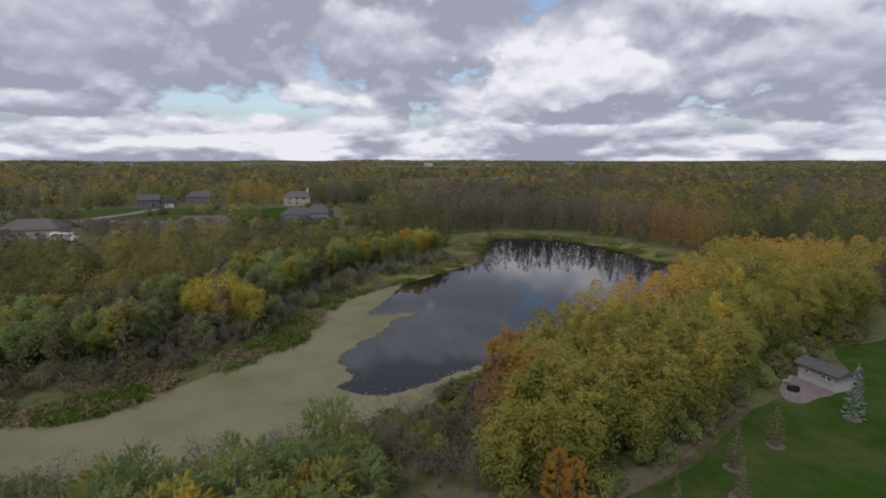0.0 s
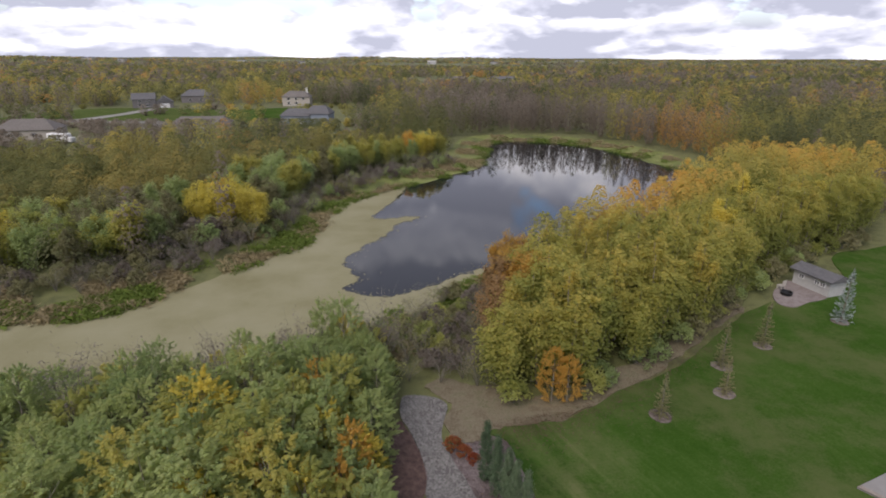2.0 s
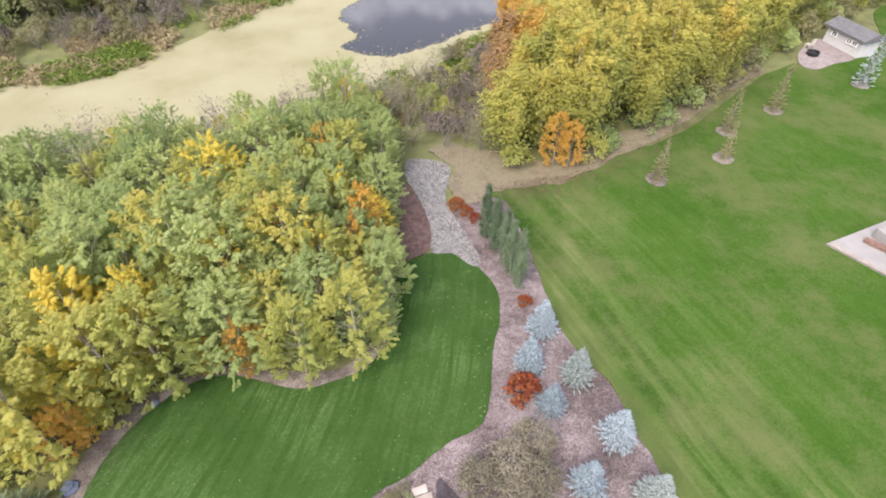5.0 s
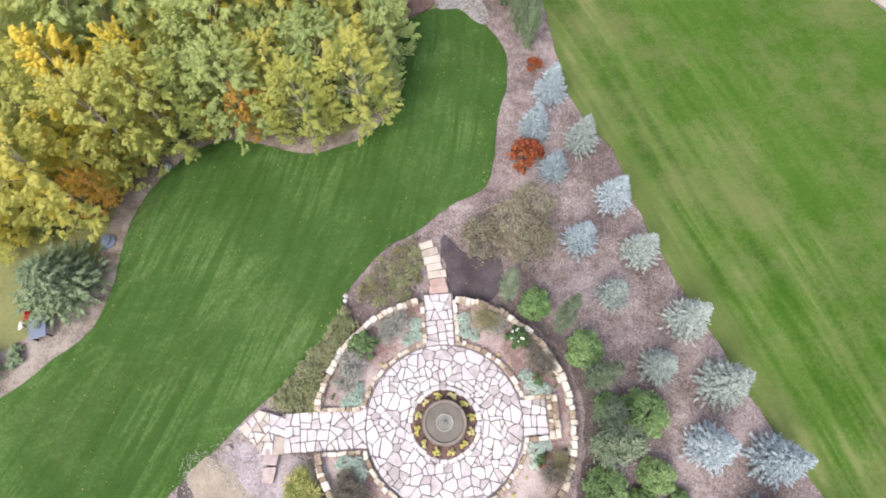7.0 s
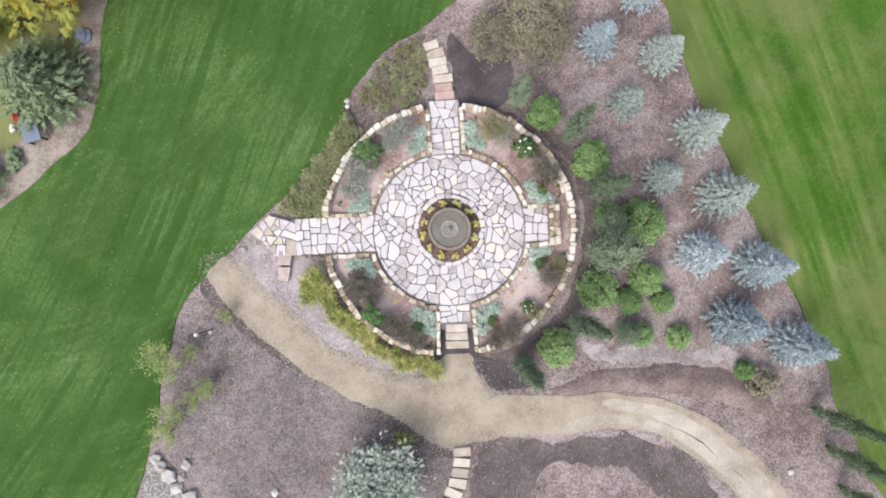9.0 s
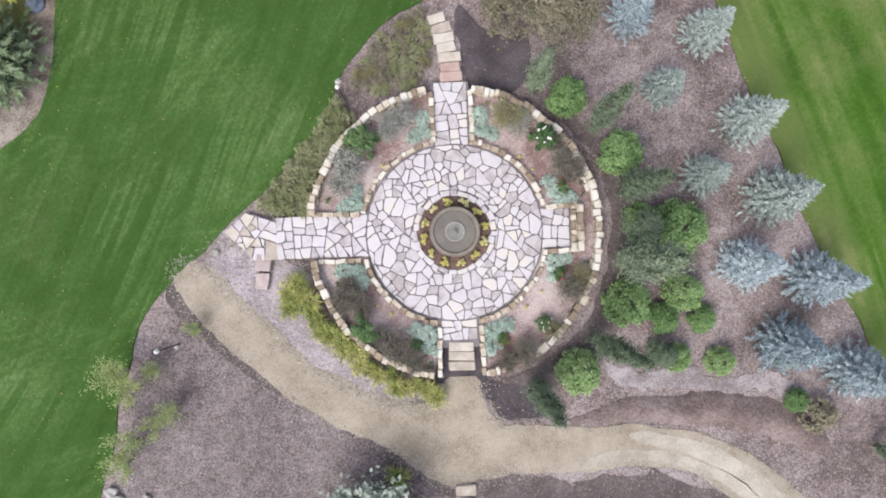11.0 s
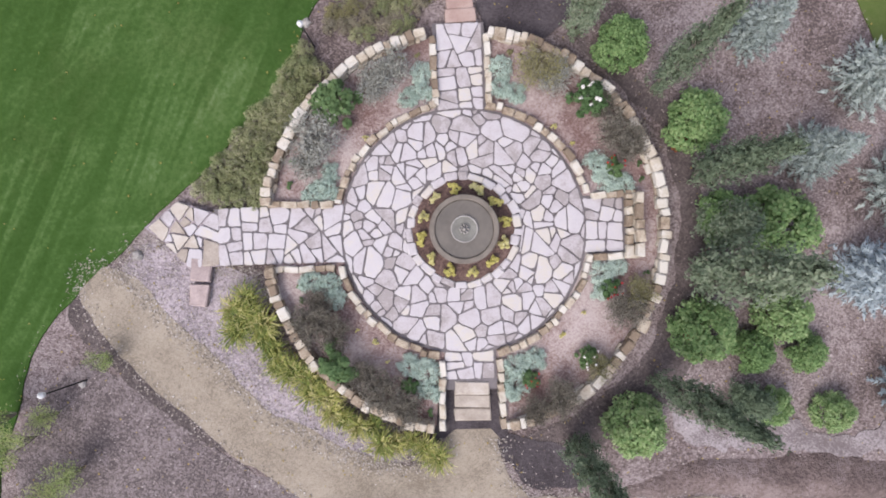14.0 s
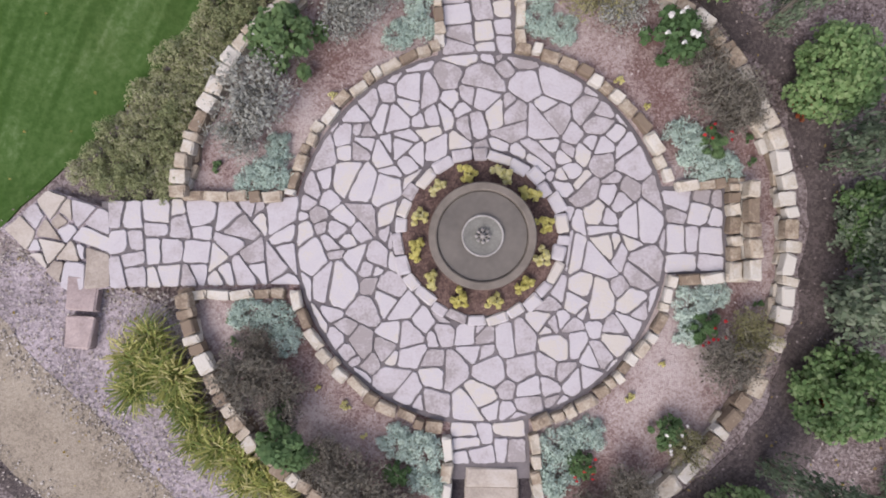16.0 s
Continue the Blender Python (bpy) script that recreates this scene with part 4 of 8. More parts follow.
GRAVEL = [(-0.5, 30.4), (1.2, 30.6), (2.5, 29.4), (1.9, 26.2), (2.7, 23.4), (3.5, 20.6), (3.1, 20.0), (2.0, 21.0), (0.8, 21.3), (0.9, 23.4), (0.3, 26.0), (-0.6, 28.4)]
sheet("gravel_run", closed_curve(GRAVEL, 6, 0.15, 11), 0.085, M["gravel"], "pale washed gravel run towards the pond", "gravel", skirt=0.1)
DARK_4 = [(0.6, 21.5), (0.8, 23.4), (0.2, 26), (-0.7, 28), (-1.6, 26), (-1.8, 22.5), (-1.2, 20.6), (-0.4, 20.9)]
sheet("dark_mulch", closed_curve(DARK_4, 6, 0.15, 12), 0.06, M["bed_dark"], "dark brown wood chips beside the gravel run", "mulch bed")
PATH_N = [(2.6, 25.6), (2.4, 28.0), (2.6, 29.6), (1.2, 31.8), (3.2, 32.6), (6.0, 31), (10, 29.8), (15, 32.6), (20, 35.5), (26, 40.5), (30, 43.5), (31, 42.2), (26, 38.4), (20, 33.6), (15, 30.4), (10, 27.6), (6.6, 27.0), (5.0, 26.6), (4.0, 25.8)]
sheet("leaf_litter", closed_curve(PATH_N, 8, 0.5, 13), 0.075, M["straw"], "dry leaves and bare earth below the trees", "leaf litter", skirt=0.08)
PALE = [(-8.3, -0.1), (-7.2, -0.3), (-6.2, -0.7), (-5.2, -1.2), (-5.0, -2.6), (-4.0, -4.0), (-2.4, -5.0), (-1.4, -5.4), (-2.4, -5.9), (-4.6, -4.9), (-6.8, -2.9), (-8.8, -1.0)]
sheet("pale_gravel", closed_curve(PALE, 6, 0.1, 14), 0.045, M["chips"], "pale grey gravel strip under the daylilies", "gravel")

# ---- the round garden ----
CX, CY, PZ = -0.05, 0.05, 0.26
R_IN, R_PAVE, R_BED, R_WALL = 1.44, 3.05, 4.82, 5.12


def ring_slab(bm, r, z0, z1, sides=96):
    lathe(bm, [(r, z0), (r, z1)], sides)


bm = bmesh.new()
rim = [(4.95 * math.cos(radians(v)), 4.95 * math.sin(radians(v))) for v in range(-80, 260, 4)] + [(-0.82, -4.88), (-0.72, -3.75), (0.80, -3.75), (0.86, -4.87)]
top = [bm.verts.new((x + CX, y + CY, PZ - 0.02)) for x, y in rim]
low = [bm.verts.new((x + CX, y + CY, -0.3)) for x, y in rim]
for k in range(len(rim)):
    bm.faces.new((low[k], low[(k + 1) % len(rim)], top[(k + 1) % len(rim)], top[k]))
bmesh.ops.triangulate(bm, faces=[bm.faces.new(top)])
tagged(part("bed_soil", bm, M["bed"]), "reddish brown mulched soil in the four beds", "planting bed", kind="structure")
bm = bmesh.new()
ring_slab(bm, R_PAVE + 0.06, 0.1, PZ)
for cx, cy, sx, sy in ((0, 4.1, 1.3, 2.3), (-4.6, 0, 3.4, 1.42), (3.7, 0.05, 1.5, 1.45), (0.08, -3.5, 1.3, 1.0)):
    box(bm, cx, cy, (PZ - 0.003) / 2, sx, sy, PZ - 0.003)
bmesh.ops.translate(bm, verts=bm.verts[:], vec=(CX, CY, 0))
paving = tagged(part("paving", bm, M["joint"]), "crazy paving of pale flagstones with sandy joints", "paving", kind="structure")


def clip(poly, a, b, c):
    """Keep the part of a convex polygon where a x + b y <= c."""
    out = []
    for (x0, y0), (x1, y1) in zip(poly, poly[1:] + poly[:1]):
        d0, d1 = a * x0 + b * y0 - c, a * x1 + b * y1 - c
        if d0 <= 0:
            out.append((x0, y0))
        if (d0 < 0 < d1) or (d1 < 0 < d0):
            t = d0 / (d0 - d1)
            out.append((x0 + t * (x1 - x0), y0 + t * (y1 - y0)))
    return out



def area(poly):
    return abs(sum(x0 * y1 - x1 * y0 for (x0, y0), (x1, y1) in zip(poly, poly[1:] + poly[:1]))) / 2


def shatter(poly, rng_, lo, hi, skew=0.24):
    """Cut a slab again and again across its length, as a mason breaks stone."""
    if area(poly) < rng_.uniform(lo, hi):
        return [poly]
    q = np.array(poly)
    c = q.mean(0)
    vals, vecs = np.linalg.eigh((q - c).T @ (q - c))
    a = math.atan2(vecs[1, 1], vecs[0, 1]) + rng_.uniform(-skew, skew)
    nx_, ny_ = math.cos(a), math.sin(a)
    along = (q - c) @ np.array([nx_, ny_])
    off = nx_ * c[0] + ny_ * c[1] + (along.max() - along.min()) * rng_.uniform(-0.14, 0.14)
    out = []
    for side in (1, -1):
        bit = clip(poly, side * nx_, side * ny_, side * off)
        if len(bit) >= 3 and area(bit) > 0.008:
            out += shatter(bit, rng_, lo, hi, skew)
    return out


def knocked(poly, rng_):
    """A corner or two broken off."""
    for _ in range(rng_.choice((1, 1, 2, 2, 3))):
        n = len(poly)
        if n < 4:
            break
        k = rng_.randrange(n)
        p, a, b_ = poly[k], poly[k - 1], poly[(k + 1) % n]
        s, t = rng_.uniform(0.12, 0.3), rng_.uniform(0.12, 0.3)
        poly = poly[:k] + [(p[0] + (a[0] - p[0]) * s, p[1] + (a[1] - p[1]) * s), (p[0] + (b_[0] - p[0]) * t, p[1] + (b_[1] - p[1]) * t)] + poly[k + 1:]
    return poly


def drawn_in(poly, gap):
    """The polygon with every side moved inwards by half the joint."""
    if sum(x0 * y1 - x1 * y0 for (x0, y0), (x1, y1) in zip(poly, poly[1:] + poly[:1])) < 0:
        poly = poly[::-1]
    out = list(poly)
    for (x0, y0), (x1, y1) in zip(poly, poly[1:] + poly[:1]):
        ln = math.hypot(x1 - x0, y1 - y0)
        if ln < 1e-6:
            continue
        a, b_ = (y1 - y0) / ln, -(x1 - x0) / ln
        out = clip(out, a, b_, a * x0 + b_ * y0 - gap)
        if len(out) < 3:
            return []
    return out


def stone(name, poly, z, thick, mat, parent, rng):
    """One flat stone with chamfered, slightly broken edges."""
    n = len(poly)
    cx, cy = sum(p[0] for p in poly) / n, sum(p[1] for p in poly) / n
    pts = []
    for (x0, y0), (x1, y1) in zip(poly, poly[1:] + poly[:1]):
        ln = math.hypot(x1 - x0, y1 - y0)
        if ln < 0.035:
            continue
        c = min(0.25, 0.026 / ln)
        for t in ((c, 0.5, 1 - c) if ln < 0.25 else (c, 0.32, 0.66, 1 - c)):
            k = rng.uniform(-0.014, 0.009)
            pts.append((x0 + (x1 - x0) * t - (y1 - y0) / ln * k, y0 + (y1 - y0) * t + (x1 - x0) / ln * k))
    if len(pts) < 3:
        return None
    tx, ty = rng.uniform(-0.012, 0.012), rng.uniform(-0.012, 0.012)
    bm = bmesh.new()
    low = [bm.verts.new((x - cx, y - cy, -thick)) for x, y in pts]
    mid = [bm.verts.new((x - cx, y - cy, -0.012 + tx * (x - cx) + ty * (y - cy))) for x, y in pts]
    top = [bm.verts.new(((x - cx) * 0.95, (y - cy) * 0.95, tx * (x - cx) + ty * (y - cy))) for x, y in pts]
    for a, c in ((low, mid), (mid, top)):
        for k in range(len(pts)):
            bm.faces.new((a[k], a[(k + 1) % len(pts)], c[(k + 1) % len(pts)], c[k]))
    bm.faces.new(top)
    ob = part(name, bm, mat, parent)
    ob.location = (cx, cy, z)
    return ob




def cobbled(sites, i, reach=1.5):
    """The stone round one site: large sites push their neighbours back."""
    x, y, w = sites[i]
    poly = [(x - 0.8, y - 0.8), (x + 0.8, y - 0.8), (x + 0.8, y + 0.8), (x - 0.8, y + 0.8)]
    for k, (u, v, q) in enumerate(sites):
        if k != i and abs(u - x) < reach and abs(v - y) < reach:
            poly = clip(poly, 2 * (u - x), 2 * (v - y), u * u + v * v - q * q - x * x - y * y + w * w)
            if len(poly) < 3:
                return []
    return poly


rng = random.Random(5)
FLAGS = []
SITES = []
for size, tries in (((0.34, 0.42), 1200), ((0.24, 0.31), 4000), ((0.14, 0.19), 4000)):
    for _ in range(tries):
        q, a = math.sqrt(rng.uniform(1.2 ** 2, 3.4 ** 2)), rng.uniform(0, math.tau)
        x, y, w = q * math.cos(a), q * math.sin(a), rng.uniform(*size)
        if all((x - u) ** 2 + (y - v) ** 2 > (0.84 * (w + z)) ** 2 for u, v, z in SITES):
            SITES.append((x, y, w))
for i in range(len(SITES)):
    whole = cobbled(SITES, i)
    for k in range(40):
        a = math.tau * (k + 0.5) / 40
        whole = clip(whole, math.cos(a), math.sin(a), R_PAVE) if len(whole) >= 3 else []
    # every slab broken once or twice more
    for poly in shatter(whole, rng, 0.06, 0.36, 0.5) if len(whole) >= 3 else ():
        if min(math.hypot(*p) for p in poly) < R_IN + 0.02:
            m_ = [sum(p[k] for p in poly) / len(poly) for k in (0, 1)]
            q = math.hypot(*m_)
            poly = clip(poly, -m_[0] / q, -m_[1] / q, -R_IN - 0.01)
        poly = drawn_in(poly, rng.uniform(0.011, 0.023)) if len(poly) >= 3 else []
        if len(poly) >= 3 and area(poly) > 0.007:
            FLAGS.append(([(x + CX, y + CY) for x, y in (knocked(poly, rng) if rng.random() < 0.55 else poly)], PZ + 0.024))
# the four walks: larger, squarer slabs
ARMS = ((-0.57, 0.60, 3.0, 5.25), (-6.2, -2.98, -0.74, 0.74), (2.98, 4.0, -0.66, 0.72), (-0.57, 0.68, -3.75, -2.98))
for x0, x1, y0, y1 in ARMS:
    for poly in shatter([(x0, y0), (x1, y0), (x1, y1), (x0, y1)], rng, 0.10, 0.30, 0.17):
        # the inner ends follow the circle
        c_ = [sum(p[k] for p in poly) / len(poly) for k in (0, 1)]
        q = math.hypot(*c_)
        poly = clip(poly, -c_[0] / q, -c_[1] / q, -R_PAVE - 0.012)
        poly = drawn_in(poly, rng.uniform(0.013, 0.022)) if len(poly) >= 3 else []
        if len(poly) >= 3 and area(poly) > 0.012:
            FLAGS.append(([(x + CX, y + CY) for x, y in (knocked(poly, rng) if rng.random() < 0.6 else poly)], PZ + 0.024))
# the west walk fans out and steps down to the lawn
FAN = [(-6.2, -0.68), (-6.2, 0.62), (-7.3, 1.0), (-8.2, 0.35), (-7.6, -0.1), (-7.0, -0.75)]
bm = bmesh.new()
top = [bm.verts.new((x, y, PZ if x > -6.5 else 0.12)) for x, y in FAN]
low = [bm.verts.new((x, y, 0.0)) for x, y in FAN]
for k in range(len(FAN)):
    bm.faces.new((top[k], top[(k + 1) % 6], low[(k + 1) % 6], low[k]))
bm.faces.new(top)
part("fan_base", bm, M["chips"], paving)
FANS = []
for poly in shatter([(-7.0, -0.72), (-6.2, -0.68), (-6.2, 0.62), (-7.3, 1.0), (-8.1, 0.35)], rng, 0.07, 0.34, 0.45):
    poly = drawn_in(poly, rng.uniform(0.014, 0.028))
    if len(poly) >= 3 and area(poly) > 0.012:
        cx_ = sum(p[0] for p in poly) / len(poly)
        FANS.append((poly, 0.02 + float(np.interp(cx_, [-8.0, -6.4], [0.14, PZ]))))
for poly, z in FANS:
    stone("flagstone", poly, z, 0.06, M["stepstone"] if rng.random() < 0.5 else M["flag"], paving, rng)
for poly, z in FLAGS:
    stone("flagstone", poly, z, 0.05, M["flag"], paving, rng)

# walls of dry-laid blocks: six block shapes, used again and again
BLOCKS = []
for k in range(6):
    bm = bmesh.new()
    bmesh.ops.create_cube(bm, size=1.0)
    bmesh.ops.bevel(bm, geom=bm.edges[:], offset=0.11, segments=1, affect="EDGES", profile=0.6)
    for v in bm.verts:
        v.co += Vector([rng.uniform(-0.06, 0.06) for _ in range(3)])
    me = bpy.data.meshes.new("stone_block")
    bmesh.ops.recalc_face_normals(bm, faces=bm.faces[:])
    bm.to_mesh(me)
    bm.free()
    me.materials.append(M["block"])
    BLOCKS.append(me)
KERBS = []
for me in BLOCKS[:4]:
    me = me.copy()
    me.materials[0] = M["flag"]
    KERBS.append(me)


def block(parent, x, y, z, lx, ly, lz, turn):
    ob = new("stone_block", rng.choice(KERBS if parent.name == "fountain_kerb" else BLOCKS))
    ob.parent = parent
    ob.matrix_local = Matrix.Translation((x, y, z)) @ Matrix.Rotation(turn + rng.uniform(-0.14, 0.14), 4, "Z") @ Matrix.Diagonal((lx, ly, lz, 1))
    return ob


def arc_wall(parent, r, a0, a1, z_bottom, z_top, width, courses, length=(0.14, 0.4)):
    hgt = (z_top - z_bottom) / courses
    for c in range(courses):
        a = a0 + rng.uniform(0, 0.03)
        while a < a1 - 0.02:
            ln = rng.uniform(*length)
            da = min(ln / r, a1 - a)
            if da * r > 0.09:
                m = a + da / 2
                rr = r + rng.uniform(-0.045, 0.045)
                block(parent, CX + rr * math.cos(m), CY + rr * math.sin(m), z_bottom + hgt * (c + 0.5) + rng.uniform(-0.012, 0.012), width * rng.uniform(0.78, 1.15), da * r * 0.95, hgt * rng.uniform(0.9, 1.15), m)
            a += da


def line_wall(parent, x0, y0, x1, y1, z_bottom, z_top, width, courses, length=(0.18, 0.42)):
    total = math.hypot(x1 - x0, y1 - y0)
    turn = math.atan2(y1 - y0, x1 - x0)
    hgt = (z_top - z_bottom) / courses
    for c in range(courses):
        s = 0.0
        while s < total - 0.03:
            ln = min(rng.uniform(*length), total - s)
            if ln > 0.08:
                m = (s + ln / 2) / total
                block(parent, x0 + (x1 - x0) * m + rng.uniform(-0.015, 0.015), y0 + (y1 - y0) * m + rng.uniform(-0.015, 0.015), z_bottom + hgt * (c + 0.5), ln * 0.96, width * rng.uniform(0.88, 1.1), hgt * 0.98, turn)
            s += ln


ring_wall = thing("ring_wall", Matrix.Identity(4), "low dry-laid wall of cream sandstone blocks", "garden wall", kind="structure")
GAPS = [math.radians(v) for v in (98.5, 171.5, 188.5, 260.0, 280.5, 441.5)]
for a0, a1 in ((GAPS[0], GAPS[1]), (GAPS[2], GAPS[3]), (GAPS[4], GAPS[5])):
    arc_wall(ring_wall, 4.97, a0, a1, -0.05, 0.56, 0.24, 3)
edging = thing("bed_edging", Matrix.Identity(4), "raised edging of cream sandstone blocks round the beds", "garden edging", kind="structure")
for q0, q1 in ((13.5, 79.5), (100, 166.5), (193.5, 258), (283, 347.5)):
    arc_wall(edging, R_PAVE + 0.16, math.radians(q0), math.radians(q1), PZ - 0.12, PZ + 0.13, 0.17, 1)
for x0, y0, x1, y1 in ((0.68, 3.2, 0.66, 4.95), (-0.66, 3.2, -0.7, 4.95), (-3.3, 0.78, -4.95, 0.82), (-3.3, -0.82, -5.0, -0.84), (3.15, 0.8, 4.3, 0.86), (3.15, -0.74, 4.3, -0.7), (-0.66, -3.2, -0.72, -4.95), (0.76, -3.2, 0.82, -4.95)):
    line_wall(edging, x0, y0, x1, y1, PZ - 0.15, PZ + 0.14, 0.17, 1)
# raised seat at the head of the east alcove
line_wall(edging, 4.08, -0.74, 4.08, 0.82, PZ - 0.1, PZ + 0.2, 0.17, 1)
line_wall(edging, 4.27, -0.74, 4.27, 0.86, PZ - 0.1, PZ + 0.42, 0.2, 2)
kerb = thing("fountain_kerb", Matrix.Identity(4), "ring of pale kerb stones round the fountain bed", "kerb", kind="structure")
arc_wall(kerb, R_IN - 0.1, 0.0, math.tau, PZ - 0.06, PZ + 0.07, 0.2, 1, (0.24, 0.4))


def slab_step(parent, x, y, z, w, d, h, turn, mat):
    bm = bmesh.new()
    box(bm, 0, 0, -h / 2, w, d, h, bevel=0.02)
    for v in bm.verts:
        v.co += Vector([rng.uniform(-0.018, 0.018) for _ in range(3)])
    ob = part("step", bm, mat, parent)
    ob.matrix_local = pose(x, y, z, 0, 0, turn)


south_steps = thing("south_steps", Matrix.Identity(4), "sandstone slab steps down to the gravel track", "steps", kind="structure")
for k, (y, z) in enumerate(((-3.92, PZ + 0.02), (-4.26, PZ - 0.07), (-4.62, PZ - 0.16))):
    slab_step(south_steps, 0.05, y, z, 0.86 + 0.03 * k, 0.315, 0.22, rng.uniform(-2, 2), M["stepstone"])
north_steps = thing("north_steps", Matrix.Identity(4), "sandstone slab steps curving down to the lawn", "steps", kind="structure")
for k in range(9):
    t = k / 8
    slab_step(north_steps, 0.02 - 0.12 * t - 0.62 * t * t * (t > 0.3), 5.5 + 2.85 * t, PZ - 0.02 - 0.26 * t, 0.78 - 0.12 * t + rng.uniform(-0.09, 0.07), 0.345, 0.22, 4 + 26 * t * t + rng.uniform(-5, 5), M["redslab"] if k in (0, 1) else M["stepstone"])
low_steps = thing("low_steps", Matrix.Identity(4), "pale stone steps curving down into the mulch", "steps", kind="structure")
for k in range(7):
    t = k / 6
    slab_step(low_steps, 0.02 - 0.95 * t * t, -8.95 - 2.5 * t, 0.17 - 0.05 * t, 0.74 + rng.uniform(-0.1, 0.06), 0.36, 0.14, -34 * t + rng.uniform(-6, 6), M["stepstone"])


# ---- fountain ----
fountain = thing("fountain", pose(CX, CY, PZ), "round cast-stone fountain with a wide shallow bowl", "fountain")
bm = bmesh.new()
lathe(bm, [(0.48, -0.05), (0.48, 0.12), (0.36, 0.16), (0.3, 0.26), (0.55, 0.34), (0.80, 0.42), (0.845, 0.47), (0.85, 0.50), (0.835, 0.52), (0.74, 0.522), (0.722, 0.51), (0.712, 0.45), (0.69, 0.43)], 72)
part("bowl", bm, M["cast"], fountain, smooth=False)
bm = bmesh.new()
lathe(bm, [(0.70, 0.455), (0.70, 0.468)], 56)
part("water_surface", bm, M["water_basin"], fountain, "shallow brownish water in the bowl")
worn_cast = surf("worn_cast_stone", [(0.085, 0.082, 0.072), (0.115, 0.112, 0.100), (0.150, 0.147, 0.132)], scale=5, local=True)
bm = bmesh.new()
lathe(bm, [(0.14, 0.40), (0.2, 0.46), (0.285, 0.485), (0.325, 0.50), (0.33, 0.512), (0.315, 0.518), (0.295, 0.508), (0.2, 0.494), (0.13, 0.492)], 56)
dish = part("upper_dish", bm, worn_cast, fountain, "small worn upper dish")
bm = bmesh.new()
n_ = 56
rings_ = [[bm.verts.new((q * math.cos(k * math.tau / n_), q * math.sin(k * math.tau / n_), z)) for k in range(n_)] for q, z in ((0.30, 0.512), (0.305, 0.524), (0.325, 0.526), (0.333, 0.515))]
for a, c in zip(rings_, rings_[1:]):
    for k in range(n_):
        bm.faces.new((a[k], a[(k + 1) % n_], c[(k + 1) % n_], c[k]))
part("rim", bm, M["boulder"], dish, "pale raised rim")
bm = bmesh.new()
lathe(bm, [(0.045, 0.48), (0.045, 0.54), (0.03, 0.58), (0.038, 0.61), (0.015, 0.63)], 16)
for k in range(8):
    a = k * math.tau / 8
    bmesh.ops.create_icosphere(bm, subdivisions=1, radius=0.034, matrix=Matrix.Translation((0.098 * math.cos(a), 0.098 * math.sin(a), 0.53)) @ Matrix.Diagonal((1, 1, 1.2, 1)))
    tube(bm, [(0.03 * math.cos(a), 0.03 * math.sin(a), 0.52), (0.09 * math.cos(a), 0.09 * math.sin(a), 0.53)], [0.014, 0.012], 5)
part("finial", bm, M["boulder"], fountain, "pale flower-shaped finial")
bm = bmesh.new()
lathe(bm, [(1.3, 0.05), (1.3, PZ + 0.03)], 64)
bmesh.ops.translate(bm, verts=bm.verts[:], vec=(CX, CY, 0))
tagged(part("fountain_bed", bm, M["bed_dark"]), "ring of dark reddish mulch round the fountain", "planting bed", kind="structure")


# ---- plants ----
def rand_dirs(r, n):
    return unit(r.normal(size=(n, 3)))


def clump_leaves(r, centres, radii, per, size, droop=0.0, up_bias=0.7, width=0.6):
    n = len(centres) * per
    c = np.repeat(centres, per, 0)
    rad = np.repeat(radii, per)
    d = rand_dirs(r, n)
    p = c + d * (rad * r.uniform(0.55, 1.05, n))[:, None]
    face = unit(d * 0.55 + np.array([0, 0, up_bias]) + r.normal(size=(n, 3)) * 0.5)
    ax_ = r.normal(size=(n, 3)) + np.array([0, 0, -droop])
    return blades(p, unit(ax_), face, size * r.uniform(0.7, 1.3, n), width)


